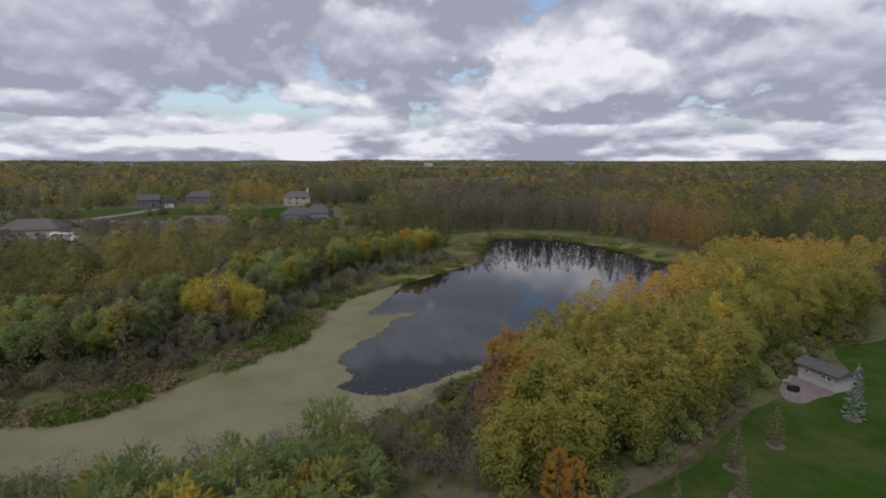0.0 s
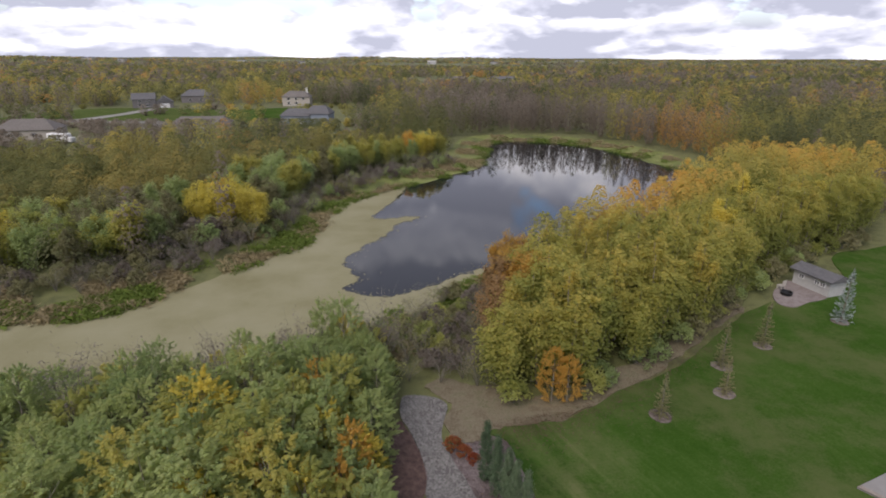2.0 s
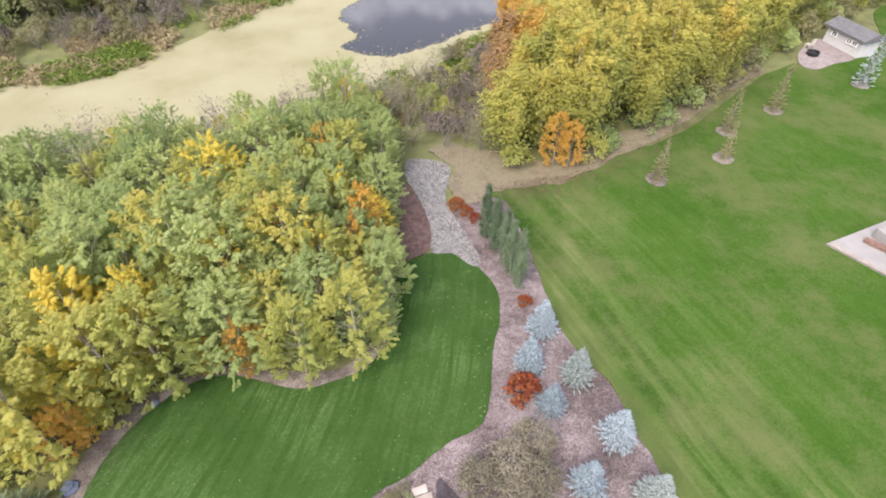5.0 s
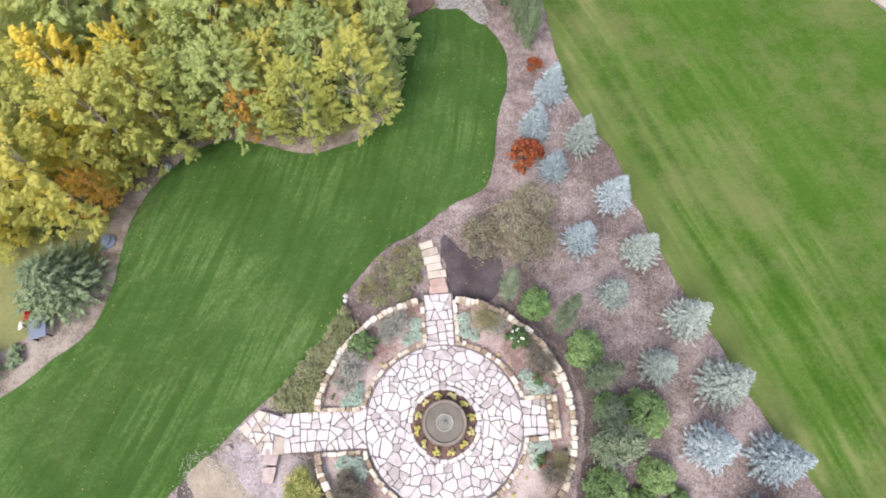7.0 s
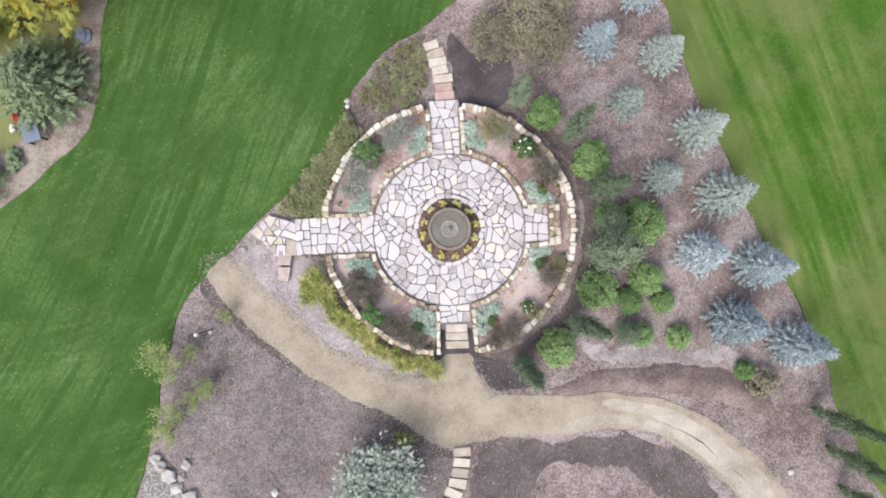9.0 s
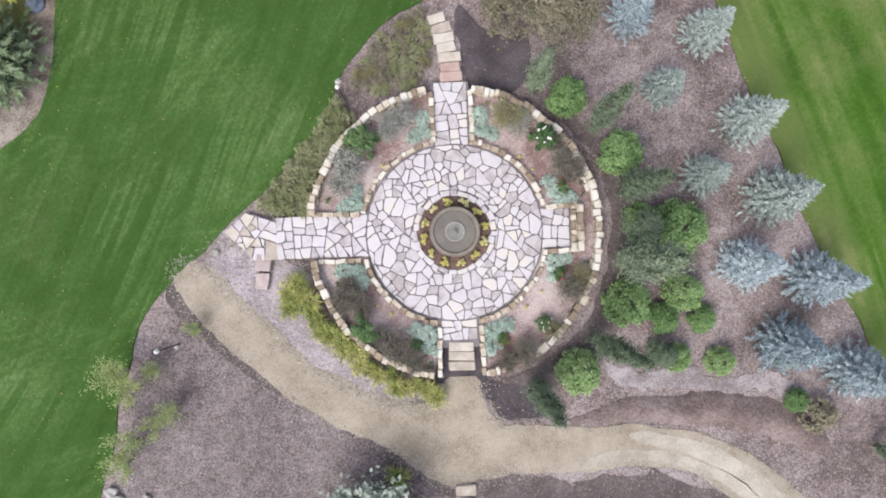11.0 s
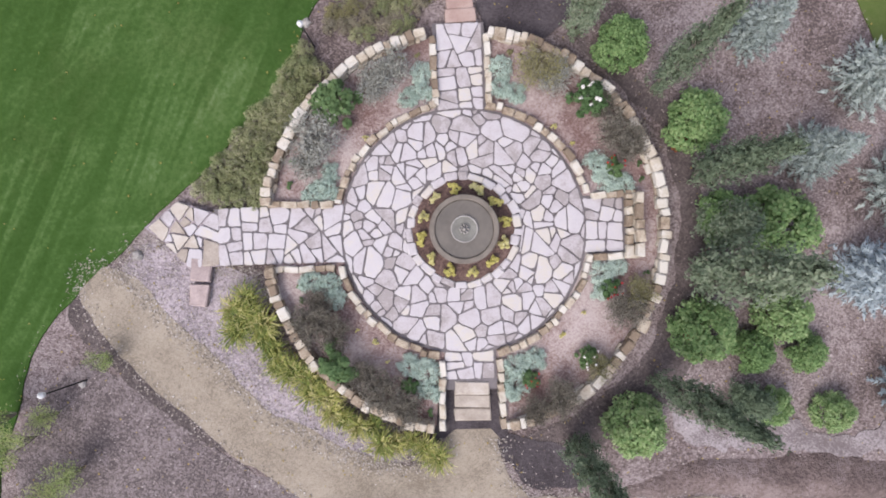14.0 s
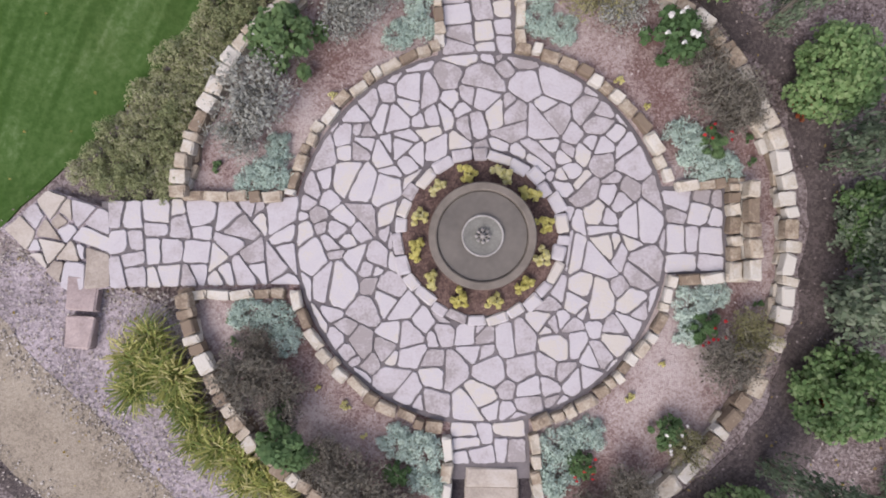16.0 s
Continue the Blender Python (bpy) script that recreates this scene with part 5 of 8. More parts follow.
def poplar(seed, height, spread, plumes, leaves, leaf, dome=0.36, low=0.3, girth_=0.46):
    """A slim trunk with steep limbs, each limb an upright plume of small leaves."""
    r = np.random.default_rng(seed)
    a = r.uniform(0, math.tau, plumes)
    rho = spread * 0.8 * np.sqrt(r.uniform(0, 1, plumes))
    rho[0] = 0.05
    top = height * (1 - dome * (rho / spread) ** 1.6) * r.uniform(0.86, 1.04, plumes)
    foot = height * r.uniform(0.04, low, plumes)
    d = np.stack([np.cos(a), np.sin(a), 0 * a], 1)
    p0 = d * (rho * 0.55)[:, None] + np.stack([0 * a, 0 * a, foot], 1)
    p1 = d * rho[:, None] + np.stack([0 * a, 0 * a, top], 1)
    k = r.integers(0, plumes, leaves)
    t = r.uniform(0.0, 1.0, leaves) ** 0.75
    girth = spread * girth_ * np.sin(np.clip(t * 0.86 + 0.12, 0, 0.985) * math.pi) ** 0.7
    dirs = rand_dirs(r, leaves)
    # small sprays stand off the plume
    spray = r.normal(size=(plumes * 26, 3)) * 0.95 + np.array([0, 0, 0.35])
    off = unit(dirs + spray[k * 26 + (t * 25.99).astype(int)])
    p = p0[k] + (p1 - p0)[k] * t[:, None] + off * (girth * r.uniform(0.25, 1.0, leaves))[:, None] * np.array([1, 1, 0.8]) + r.normal(size=(leaves, 3)) * (spread * 0.085)
    p[:, 2] = np.maximum(p[:, 2], 0.12)
    face = unit(off * np.array([0.4, 0.4, 0.3]) + np.array([0, 0, 0.8]) + d[k] * (rho[k] / spread * 0.5)[:, None] + r.normal(size=(leaves, 3)) * 0.42)
    ax_ = unit(off * 0.6 + r.normal(size=(leaves, 3)) * 0.6 + np.array([0, 0, 0.5]))
    crown = quads_mesh("crown", slivers(p, ax_, face, leaf * 1.2 * r.uniform(0.65, 1.35, leaves), 0.62))
    bm = bmesh.new()
    lean = r.uniform(-0.2, 0.2, 2)
    tube(bm, [(lean[0] * q / 5, lean[1] * q / 5, height * 0.9 * q / 5 - (0.3 if q == 0 else 0)) for q in range(6)], [height * 0.011 * (1.15 - 0.19 * q) for q in range(6)], 6)
    for c0, c1, f0 in zip(p0[1:], p1[1:], foot[1:]):
        tube(bm, [(0, 0, f0 * 0.6), tuple(c0), tuple(c0 + (c1 - c0) * 0.9)], [height * 0.005, height * 0.0045, height * 0.0012], 4)
    me = bpy.data.meshes.new("trunk")
    bm.to_mesh(me)
    bm.free()
    return me, crown


def feathered(seed, height, spread, sprays, per, leaf):
    """A leafy poplar seen from above: many ascending side shoots, each a feather of leaves narrowing to its tip."""
    r = np.random.default_rng(seed)
    a = r.uniform(0, math.tau, sprays)
    h = r.uniform(0.06, 1.0, sprays) ** 0.85
    dome = np.sqrt(np.clip(1 - np.clip((h - 0.38) / 0.64, 0, 1) ** 2, 0.02, 1)) * np.interp(h, [0.05, 0.35], [0.8, 1.0])
    rho = spread * dome * np.sqrt(r.uniform(0.12, 1.0, sprays))
    d = np.stack([np.cos(a), np.sin(a), np.zeros(sprays)], 1)
    # shoots gather into a few larger limbs
    limb = r.uniform(0, math.tau, 9)
    pull = limb[np.argmin(np.abs(np.angle(np.exp(1j * (a[:, None] - limb[None])))), 1)]
    a2 = a + np.angle(np.exp(1j * (pull - a))) * 0.45
    d = np.stack([np.cos(a2), np.sin(a2), np.zeros(sprays)], 1)
    root = d * (rho * 0.8)[:, None] + np.stack([np.zeros(sprays), np.zeros(sprays), height * h], 1)
    way = unit(d * (0.35 + 0.6 * (rho / spread))[:, None] + np.array([0, 0, 0.75]) + r.normal(size=(sprays, 3)) * 0.28)
    ln = spread * r.uniform(0.24, 0.46, sprays)
    k = np.repeat(np.arange(sprays), per)
    n = len(k)
    t = r.uniform(0.0, 1.0, n) ** 0.8
    side = unit(np.cross(way[k], rand_dirs(r, n)))
    p = root[k] + way[k] * (ln[k] * t)[:, None] + side * (spread * 0.14 * (1.06 - t) * r.uniform(0.2, 1.0, n))[:, None]
    ax_ = unit(side * 0.8 + way[k] * 0.9 + r.normal(size=(n, 3)) * 0.25)
    face = unit(np.array([0, 0, 0.95]) + way[k] * 0.25 + side * 0.25 + r.normal(size=(n, 3)) * 0.2)
    crown = quads_mesh("crown", slivers(p, -ax_, face, leaf * r.uniform(0.7, 1.35, n), 0.6))
    bm = bmesh.new()
    tube(bm, [(0, 0, -0.3), (r.uniform(-0.1, 0.1), r.uniform(-0.1, 0.1), height * 0.45), (0, 0, height * 0.92)], [height * 0.013, height * 0.009, 0.012], 6)
    for i in range(0, sprays, 11):
        tube(bm, [(0, 0, float(root[i][2]) * 0.72), tuple(root[i])], [0.022, 0.008], 4)
    me = bpy.data.meshes.new("trunk")
    bm.to_mesh(me)
    bm.free()
    return me, crown


def spruce(seed, height, spread, whorls, branches, spray, droop=0.06, gap=0.12):
    """Whorls of boughs; every bough a spine with side twigs that stand out like a comb."""
    r = np.random.default_rng(seed)
    P, A, F, S = [], [], [], []
    for w in range(whorls):
        f = (w + 0.3) / whorls
        nb = max(4, int(branches * (1 - 0.6 * f)))
        for k in range(nb):
            a = math.tau * (k + r.uniform(-0.3, 0.3)) / nb + w * 2.4
            z = height * (0.03 + 0.92 * (w + r.uniform(0, 0.9)) / whorls)
            l2 = (spread * (1 - z / height) ** 0.92 + 0.05) * r.uniform(0.78, 1.12)
            d, sd = np.array([math.cos(a), math.sin(a), 0.0]), np.array([-math.sin(a), math.cos(a), 0.0])
            rise = 0.18 + 0.5 * f
            steps = max(2, int(l2 / gap))
            for s_ in range(steps):
                t = (s_ + r.uniform(0.5, 1.0)) / steps
                c = d * l2 * t + np.array([0, 0, z - droop * l2 * t + rise * l2 * t * t * 0.6])
                for side in (-1, 1):
                    ln = spray * (0.6 + 0.9 * (1 - t)) * r.uniform(0.7, 1.2)
                    ax_ = d * r.uniform(0.55, 1.0) + sd * side * r.uniform(0.5, 0.9) + np.array([0, 0, r.uniform(0.05, 0.4)])
                    P.append(c + ax_ * ln * 0.42)
                    A.append(ax_)
                    F.append(np.array([0, 0, 1.0]) + r.normal(size=3) * 0.5)
                    S.append(ln)
            for _ in range(3):
                ax_ = d + sd * r.uniform(-0.5, 0.5) + np.array([0, 0, rise + r.uniform(0.0, 0.5)])
                P.append(d * l2 * r.uniform(0.95, 1.06) + np.array([0, 0, z - droop * l2 + rise * l2 * 0.6]))
                A.append(ax_)
                F.append(np.array([0, 0, 1.0]) + r.normal(size=3) * 0.6)
                S.append(spray * r.uniform(0.8, 1.3))
    # leader and its candles
    for k in range(22):
        P.append(np.array([0, 0, height * (0.86 + 0.0085 * k)]) + r.normal(size=3) * 0.012)
        A.append(np.array([r.normal() * 0.55, r.normal() * 0.55, 1.0]))
        F.append(r.normal(size=3))
        S.append(spray * r.uniform(0.7, 1.1))
    crown = quads_mesh("crown", slivers(np.array(P), -unit(np.array(A)), unit(np.array(F)), np.array(S) * 1.25, 0.34))
    bm = bmesh.new()
    tube(bm, [(0, 0, -0.2), (0, 0, height * 0.5), (0, 0, height * 1.02)], [height * 0.022, height * 0.013, 0.008], 6)
    me = bpy.data.meshes.new("trunk")
    bm.to_mesh(me)
    bm.free()
    return me, crown


def column(seed, height, spread, sprays, per, leaf):
    """Steep twigs close round a stem, each with its own spray of leaves; ragged outline and tip."""
    r = np.random.default_rng(seed)
    f = r.uniform(0, 1, sprays) ** 0.9
    a = r.uniform(0, math.tau, sprays)
    full = np.sin(np.clip(f * 0.9 + 0.08, 0.05, 0.97) ** 0.62 * math.pi) ** 0.6
    rad = spread * full * r.uniform(0.45, 1.08, sprays)
    base = np.stack([rad * 0.35 * np.cos(a), rad * 0.35 * np.sin(a), height * (0.9 * f)], 1)
    tip = np.stack([rad * np.cos(a), rad * np.sin(a), height * (0.9 * f) + height * r.uniform(0.05, 0.13, sprays)], 1)
    k = np.repeat(np.arange(sprays), per)
    t = r.uniform(0.1, 1.05, len(k))
    p = base[k] + (tip - base)[k] * t[:, None] + r.normal(size=(len(k), 3)) * leaf * 0.75
    d = np.stack([np.cos(a[k]), np.sin(a[k]), 0.8 + 0 * k], 1)
    n = len(k)
    crown = quads_mesh("foliage", blades(p, unit(r.normal(size=(n, 3)) * 0.6 + np.array([0, 0, 0.7]) + d * 0.4), unit(d + r.normal(size=(n, 3)) * 0.6), leaf * r.uniform(0.7, 1.35, n), 0.5))
    bm = bmesh.new()
    tube(bm, [(0, 0, -0.2), (0, 0, height * 0.5), (0, 0, height * 0.9)], [0.07, 0.05, 0.015], 6)
    for i in range(0, sprays, 4):
        tube(bm, [tuple(base[i] * np.array([0.3, 0.3, 1])), tuple(tip[i])], [0.012, 0.004], 3)
    me = bpy.data.meshes.new("trunk")
    bm.to_mesh(me)
    bm.free()
    return me, crown


def mound(seed, height, spread, clumps, per, leaf, width=0.6):
    """A rounded shrub: stems and leaf clumps."""
    r = np.random.default_rng(seed)
    a = r.uniform(0, math.tau, clumps)
    k = np.sqrt(r.uniform(0, 1, clumps))
    centres = np.stack([spread * 0.8 * k * np.cos(a), spread * 0.8 * k * np.sin(a), height * (0.25 + 0.55 * (1 - k * k)) * r.uniform(0.75, 1.1, clumps)], 1)
    crown = quads_mesh("foliage", clump_leaves(r, centres, spread * r.uniform(0.15, 0.3, clumps), per, leaf, width=width))
    bm = bmesh.new()
    for c in centres[::3]:
        tube(bm, [(0, 0, -0.05), (c[0] * 0.4, c[1] * 0.4, c[2] * 0.6), tuple(c)], [0.02, 0.014, 0.006], 4)
    me = bpy.data.meshes.new("stem")
    bm.to_mesh(me)
    bm.free()
    return me, crown


def wispy(seed, height, spread, stems, per, leaf):
    """A thin, half-bare shrub: many fine twigs with a few small leaves."""
    r = np.random.default_rng(seed)
    bm = bmesh.new()
    P, A = [], []
    for s in range(stems):
        a = r.uniform(0, math.tau)
        reach, h = spread * r.uniform(0.3, 1.0), height * r.uniform(0.6, 1.05)
        q1 = (reach * 0.35 * math.cos(a), reach * 0.35 * math.sin(a), h * 0.55)
        q2 = (reach * math.cos(a + 0.2), reach * math.sin(a + 0.2), h)
        tube(bm, [(0, 0, 0), q1, q2], [0.011, 0.008, 0.003], 3)
        for k in range(3):
            t = r.uniform(0.3, 0.9)
            b0 = tuple(q1[i] + (q2[i] - q1[i]) * t for i in range(3))
            b1 = tuple(b0[i] + r.normal() * spread * 0.18 + (0.08 if i == 2 else 0) for i in range(3))
            tube(bm, [b0, b1], [0.006, 0.002], 3)
        for k in range(per):
            t = r.uniform(0.2, 1.0)
            P.append([q1[i] + (q2[i] - q1[i]) * t + r.normal() * spread * 0.12 for i in range(3)])
    P = np.array(P)
    n = len(P)
    crown = quads_mesh("foliage", blades(P, rand_dirs(r, n), unit(r.normal(size=(n, 3)) * 0.5 + np.array([0, 0, 0.8])), leaf * r.uniform(0.6, 1.3, n), 0.5))
    me = bpy.data.meshes.new("stem")
    bm.to_mesh(me)
    bm.free()
    return me, crown


def tuft(seed, height, spread, n, width=0.035):
    """Arching strap leaves from one crown."""
    r = np.random.default_rng(seed)
    V = []
    for k in range(n):
        a = r.uniform(0, math.tau)
        reach, h = spread * r.uniform(0.35, 1.0), height * r.uniform(0.55, 1.0)
        d, sd = np.array([math.cos(a), math.sin(a), 0]), np.array([-math.sin(a), math.cos(a), 0]) * width * r.uniform(0.6, 1.2)
        o = np.array([r.normal() * 0.05, r.normal() * 0.05, 0.0])
        c = [o, o + d * reach * 0.3 + np.array([0, 0, h * 0.75]), o + d * reach * 0.72 + np.array([0, 0, h]), o + d * reach + np.array([0, 0, h * 0.66])]
        ws = [0.8, 1.0, 0.8, 0.12]
        for i in range(3):
            V.append([c[i] - sd * ws[i], c[i] + sd * ws[i], c[i + 1] + sd * ws[i + 1], c[i + 1] - sd * ws[i + 1]])
    return quads_mesh("leaf_clump", np.array(V))


def own(me, mat):
    if not me.materials:
        me.materials.append(None)
    return mat


def plant(name, meshes, names, mats, m, label, category, group=""):
    """A thing with a part for each mesh; the material belongs to the object, so that shapes can be shared."""
    top = thing(name, m, label, category, group)
    for me, nm, mt in zip(meshes, names, mats):
        own(me, mt)
        ob = new(nm, me)
        ob.parent = top
        ob.material_slots[0].link = "OBJECT"
        ob.material_slots[0].material = mt
    return top


def fill(poly, gap, seed, limit=400):
    """Loose even scatter of places in an outline."""
    r = random.Random(seed)
    xs, ys = [p[0] for p in poly], [p[1] for p in poly]
    pts = []
    for _ in range(limit * 40):
        p = (r.uniform(min(xs), max(xs)), r.uniform(min(ys), max(ys)))
        if len(pts) < limit and inside(*p, poly) and all((p[0] - q[0]) ** 2 + (p[1] - q[1]) ** 2 > gap * gap for q in pts):
            pts.append(p)
    return pts


TREES = [poplar(100 + k, h, s, n, 5200, 0.155) for k, (h, s, n) in enumerate(((7.4, 1.6, 11), (6.8, 1.7, 13), (8.0, 1.6, 12), (6.2, 1.8, 13), (7.2, 1.4, 10)))]
ROUND_TREES = [poplar(105 + k, h, s, n, 4200, 0.19, 0.5, 0.45, 0.4) for k, (h, s, n) in enumerate(((6.4, 2.1, 16), (5.8, 2.2, 18), (6.9, 2.1, 16)))]
NEAR_TREES = [feathered(110 + k, h, s, n, 32, 0.168) for k, (h, s, n) in enumerate(((7.2, 2.1, 184), (6.8, 2.0, 180), (7.6, 2.2, 188), (6.5, 2.3, 190), (7.0, 1.9, 176)))]
BUSHES = [mound(200 + k, 2.2, 1.5, 22, 40, 0.2) for k in range(3)]
BARE = [wispy(230 + k, 2.6, 1.6, 26, 14, 0.12) for k in range(3)]
LABEL = {"aspen": "yellow-green aspen with yellowing top", "green": "green leafy poplar beginning to turn", "yellowgreen": "yellow-green poplar in early autumn leaf", "yellow": "bright yellow leafy autumn tree", "orange": "slender orange-leaved autumn tree", "russet": "russet brown half-bare tree",
         "olive": "dull olive-leaved broad tree", "grey": "grey half-bare wispy shrub", "red": "red-leaved low autumn shrub"}


MASS = {}


def grow(kind, x, y, scale, rng_, tone, group, squash=1.0):
    m = Matrix.Translation((x, y, ground_h(x, y))) @ Matrix.Rotation(rng_.uniform(0, math.tau), 4, "Z") @ Matrix.Diagonal((scale * squash, scale * squash, scale, 1))
    if kind == "tree" and "left" in group:
        # far bank trees, gathered by tone
        MASS.setdefault(tone, []).append((rng_.choice(ROUND_TREES), m))
        return None
    if kind == "tree":
        return plant("tree", rng_.choice(NEAR_TREES if "near" in group or (tone == "orange" and scale < 0.8) else ROUND_TREES if "left" in group or tone in ("orange", "russet") else TREES), ("trunk", "crown"), (M["bark"], L[tone]), m, LABEL[tone], "tree", group)
    if kind == "bare":
        return plant("shrub", rng_.choice(BARE), ("stem", "foliage"), (M["twig"], L[tone]), m, "grey half-bare shrub by the water", "shrub", group)
    return plant("shrub", rng_.choice(BUSHES), ("stem", "foliage"), (M["twig"], L[tone]), m, LABEL[tone].replace("poplar", "shrub").replace("tree", "shrub").replace("sapling", "shrub"), "shrub", group)


# the grove between the lawn and the pond
r1 = random.Random(21)
GROVE_A = [(-1.7, 20.2), (-1.7, 16.6), (-2.7, 14.1), (-6.2, 13.2), (-9.4, 14.1), (-12.0, 13.1), (-13.7, 11.4), (-15.0, 9.8), (-19, 8.2), (-26, 10), (-32, 18), (-30, 28), (-24, 31), (-13, 34), (-5.5, 37.5), (-2.2, 36), (-1.8, 31), (-1.6, 27), (-2.2, 23)]
for x, y in fill(GROVE_A, 1.48, 31, 235):
    v = r1.random()
    if x < -11.5 and y < 17:
        tone = "yellow" if v < 0.45 else "yellowgreen"
    elif x > -7 and y < 19:
        tone = "yellowgreen" if v < 0.8 else "green"
    else:
        tone = "green" if v < 0.76 else "yellowgreen" if v < 0.96 else "yellow"
    edge = y > 30 or (x > -4)
    grow("tree", x, y, r1.uniform(0.56, 0.92) * (0.8 if edge else 1.0) * (0.74 if x < -18 else 0.84 if y > 26 else 1.0), r1, tone, "trees of the near grove", 1.25)
for x, y, tone, s in ((-7.6, 19.5, "orange", 0.78), (-8.1, 13.7, "orange", 0.5), (-7.5, 13.9, "orange", 0.42), (-3.0, 21.5, "orange", 0.66), (-9.5, 18.0, "yellow", 0.7), (-4.2, 22.5, "yellow", 0.68), (-5.6, 27.5, "orange", 0.6), (-9.9, 13.8, "orange", 0.34), (-14.3, 10.4, "orange", 0.44), (-14.9, 10.0, "orange", 0.4), (-4.0, 30.5, "russet", 0.5), (-4.6, 34.0, "green", 0.9), (-6.2, 34.6, "green", 0.82), (-15.5, 29.0, "green", 0.84), (-16.8, 28.0, "green", 0.8), (-4.9, 18.2, "yellow", 0.62), (-12.8, 15.6, "yellow", 0.7), (-3.4, 19.6, "orange", 0.55)):
    grow("tree", x, y, s * 1.06, r1, tone, "trees of the near grove", 0.85)
for x, y, s in ((-10.5, 27.0, 2.3), (-11.8, 28.2, 2.2), (-9.2, 26.2, 2.1), (-12.6, 26.4, 2.0), (-14.8, 25.0, 2.0), (-7.4, 33.6, 2.1), (-1.9, 35.4, 2.2), (-20, 27, 2.2)):
    grow("bare", x, y, s, r1, "grey", "bare saplings in the grove", 0.55)
for x, y in ((-1.7, 21.4), (-2.0, 23), (-1.9, 25), (-1.9, 27.4), (-2.2, 29.2), (-2.4, 19.2), (-2.6, 17), (-15.6, 9.8), (-17, 9.2), (-18.6, 9.0), (-20.5, 8.8), (-16.2, 11), (-22.5, 9)):
    grow("bush", x, y, r1.uniform(0.6, 0.85), r1, r1.choice(["green", "olive", "yellowgreen"]), "bushes at the grove edge")
for (xa, ya), (xb, yb), tones in (((-1.9, 20), (-2.6, 14.8), ("yellowgreen",)), ((-2.6, 14.6), (-6.2, 13.5), ("yellowgreen", "yellowgreen", "green")), ((-6.2, 13.6), (-9.6, 14.4), ("green", "green", "yellowgreen")), ((-9.6, 14.4), (-12.2, 13.3), ("green", "yellow")), ((-12.2, 13.2), (-14.6, 10.6), ("yellow", "yellowgreen", "yellow"))):
    for k in range(int(math.hypot(xb - xa, yb - ya) / 0.85)):
        t = (k + 0.5) / int(math.hypot(xb - xa, yb - ya) / 0.85)
        grow("tree", xa + (xb - xa) * t + r1.uniform(-0.3, 0.2), ya + (yb - ya) * t + r1.uniform(0.2, 0.7), r1.uniform(0.28, 0.42), r1, r1.choice(tones), "trees of the near grove", 1.1)
# thin grey brush between grove and pond
for x, y in fill([(-2, 30.5), (0.5, 31.6), (4, 31.4), (6, 31.2), (7.5, 34), (8.5, 38), (8, 47), (5, 48.5), (1, 44.5), (-1.6, 40.5), (-6, 38)], 1.45, 33, 70):
    grow("bare" if r1.random() < 0.5 else "bush", x, y, r1.uniform(0.7, 1.15), r1, r1.choice(["olive", "grey", "grey", "olive", "yellowgreen"]), "brush by the water")
for x, y in ((-4.5, 38.2), (-9, 37), (-14, 35), (-20, 33), (-23, 32.5), (-25.5, 32)):
    grow("bare", x, y, r1.uniform(1.1, 1.9), r1, "grey", "brush by the water")

# the aspen grove on the right bank
GROVE_B = [(6.4, 30.0), (10.5, 29.4), (15, 32.9), (20, 35.6), (26, 40.2), (31, 44.4), (36.5, 52.5), (46, 57), (58, 60), (66, 70), (52, 68), (40, 62), (26, 53), (14, 47), (8.6, 40), (6.4, 35)]
for x, y in fill(GROVE_B, 1.95, 41, 165):
    v = r1.random()
    tone = "aspen" if v < 0.92 or x < 26 else "yellow"
    if x < 11 and y > 38:
        tone = "russet" if v < 0.45 else "orange" if v < 0.6 else "aspen"
    grow("tree", x, y, r1.uniform(0.95, 1.22) * (0.88 if x < 9 else 1.0), r1, tone, "trees of the right grove", 1.28)
for x, y, tone, s in ((9.6, 29.4, "orange", 0.55), (10.6, 29.2, "orange", 0.5), (8.2, 42, "russet", 1.0), (6.9, 35.5, "russet", 0.85), (7.2, 38, "russet", 0.95), (6.6, 33, "russet", 0.7), (9.4, 45, "orange", 1.0), (22, 55, "orange", 1.15), (24, 56.5, "orange", 1.1), (10, 49, "orange", 1.05), (12, 51, "orange", 0.9), (40, 72, "orange", 1.2), (42.5, 74, "orange", 1.15)):
    grow("tree", x, y, s, r1, tone, "trees of the right grove")
for x, y in ((7, 29.4), (12.4, 30.4), (13.8, 31.4), (17.4, 33.6), (18.8, 34.4), (22, 36.6), (23.6, 37.8), (27.6, 40.8), (29.2, 42.2), (33, 46), (34, 48.5), (35.4, 50), (31.4, 44.6), (30, 43), (36.4, 49), (25, 39), (26.4, 40)):
    grow("bush", x, y, r1.uniform(0.8, 1.15), r1, r1.choice(["yellowgreen", "olive", "green"]), "bushes at the grove edge")

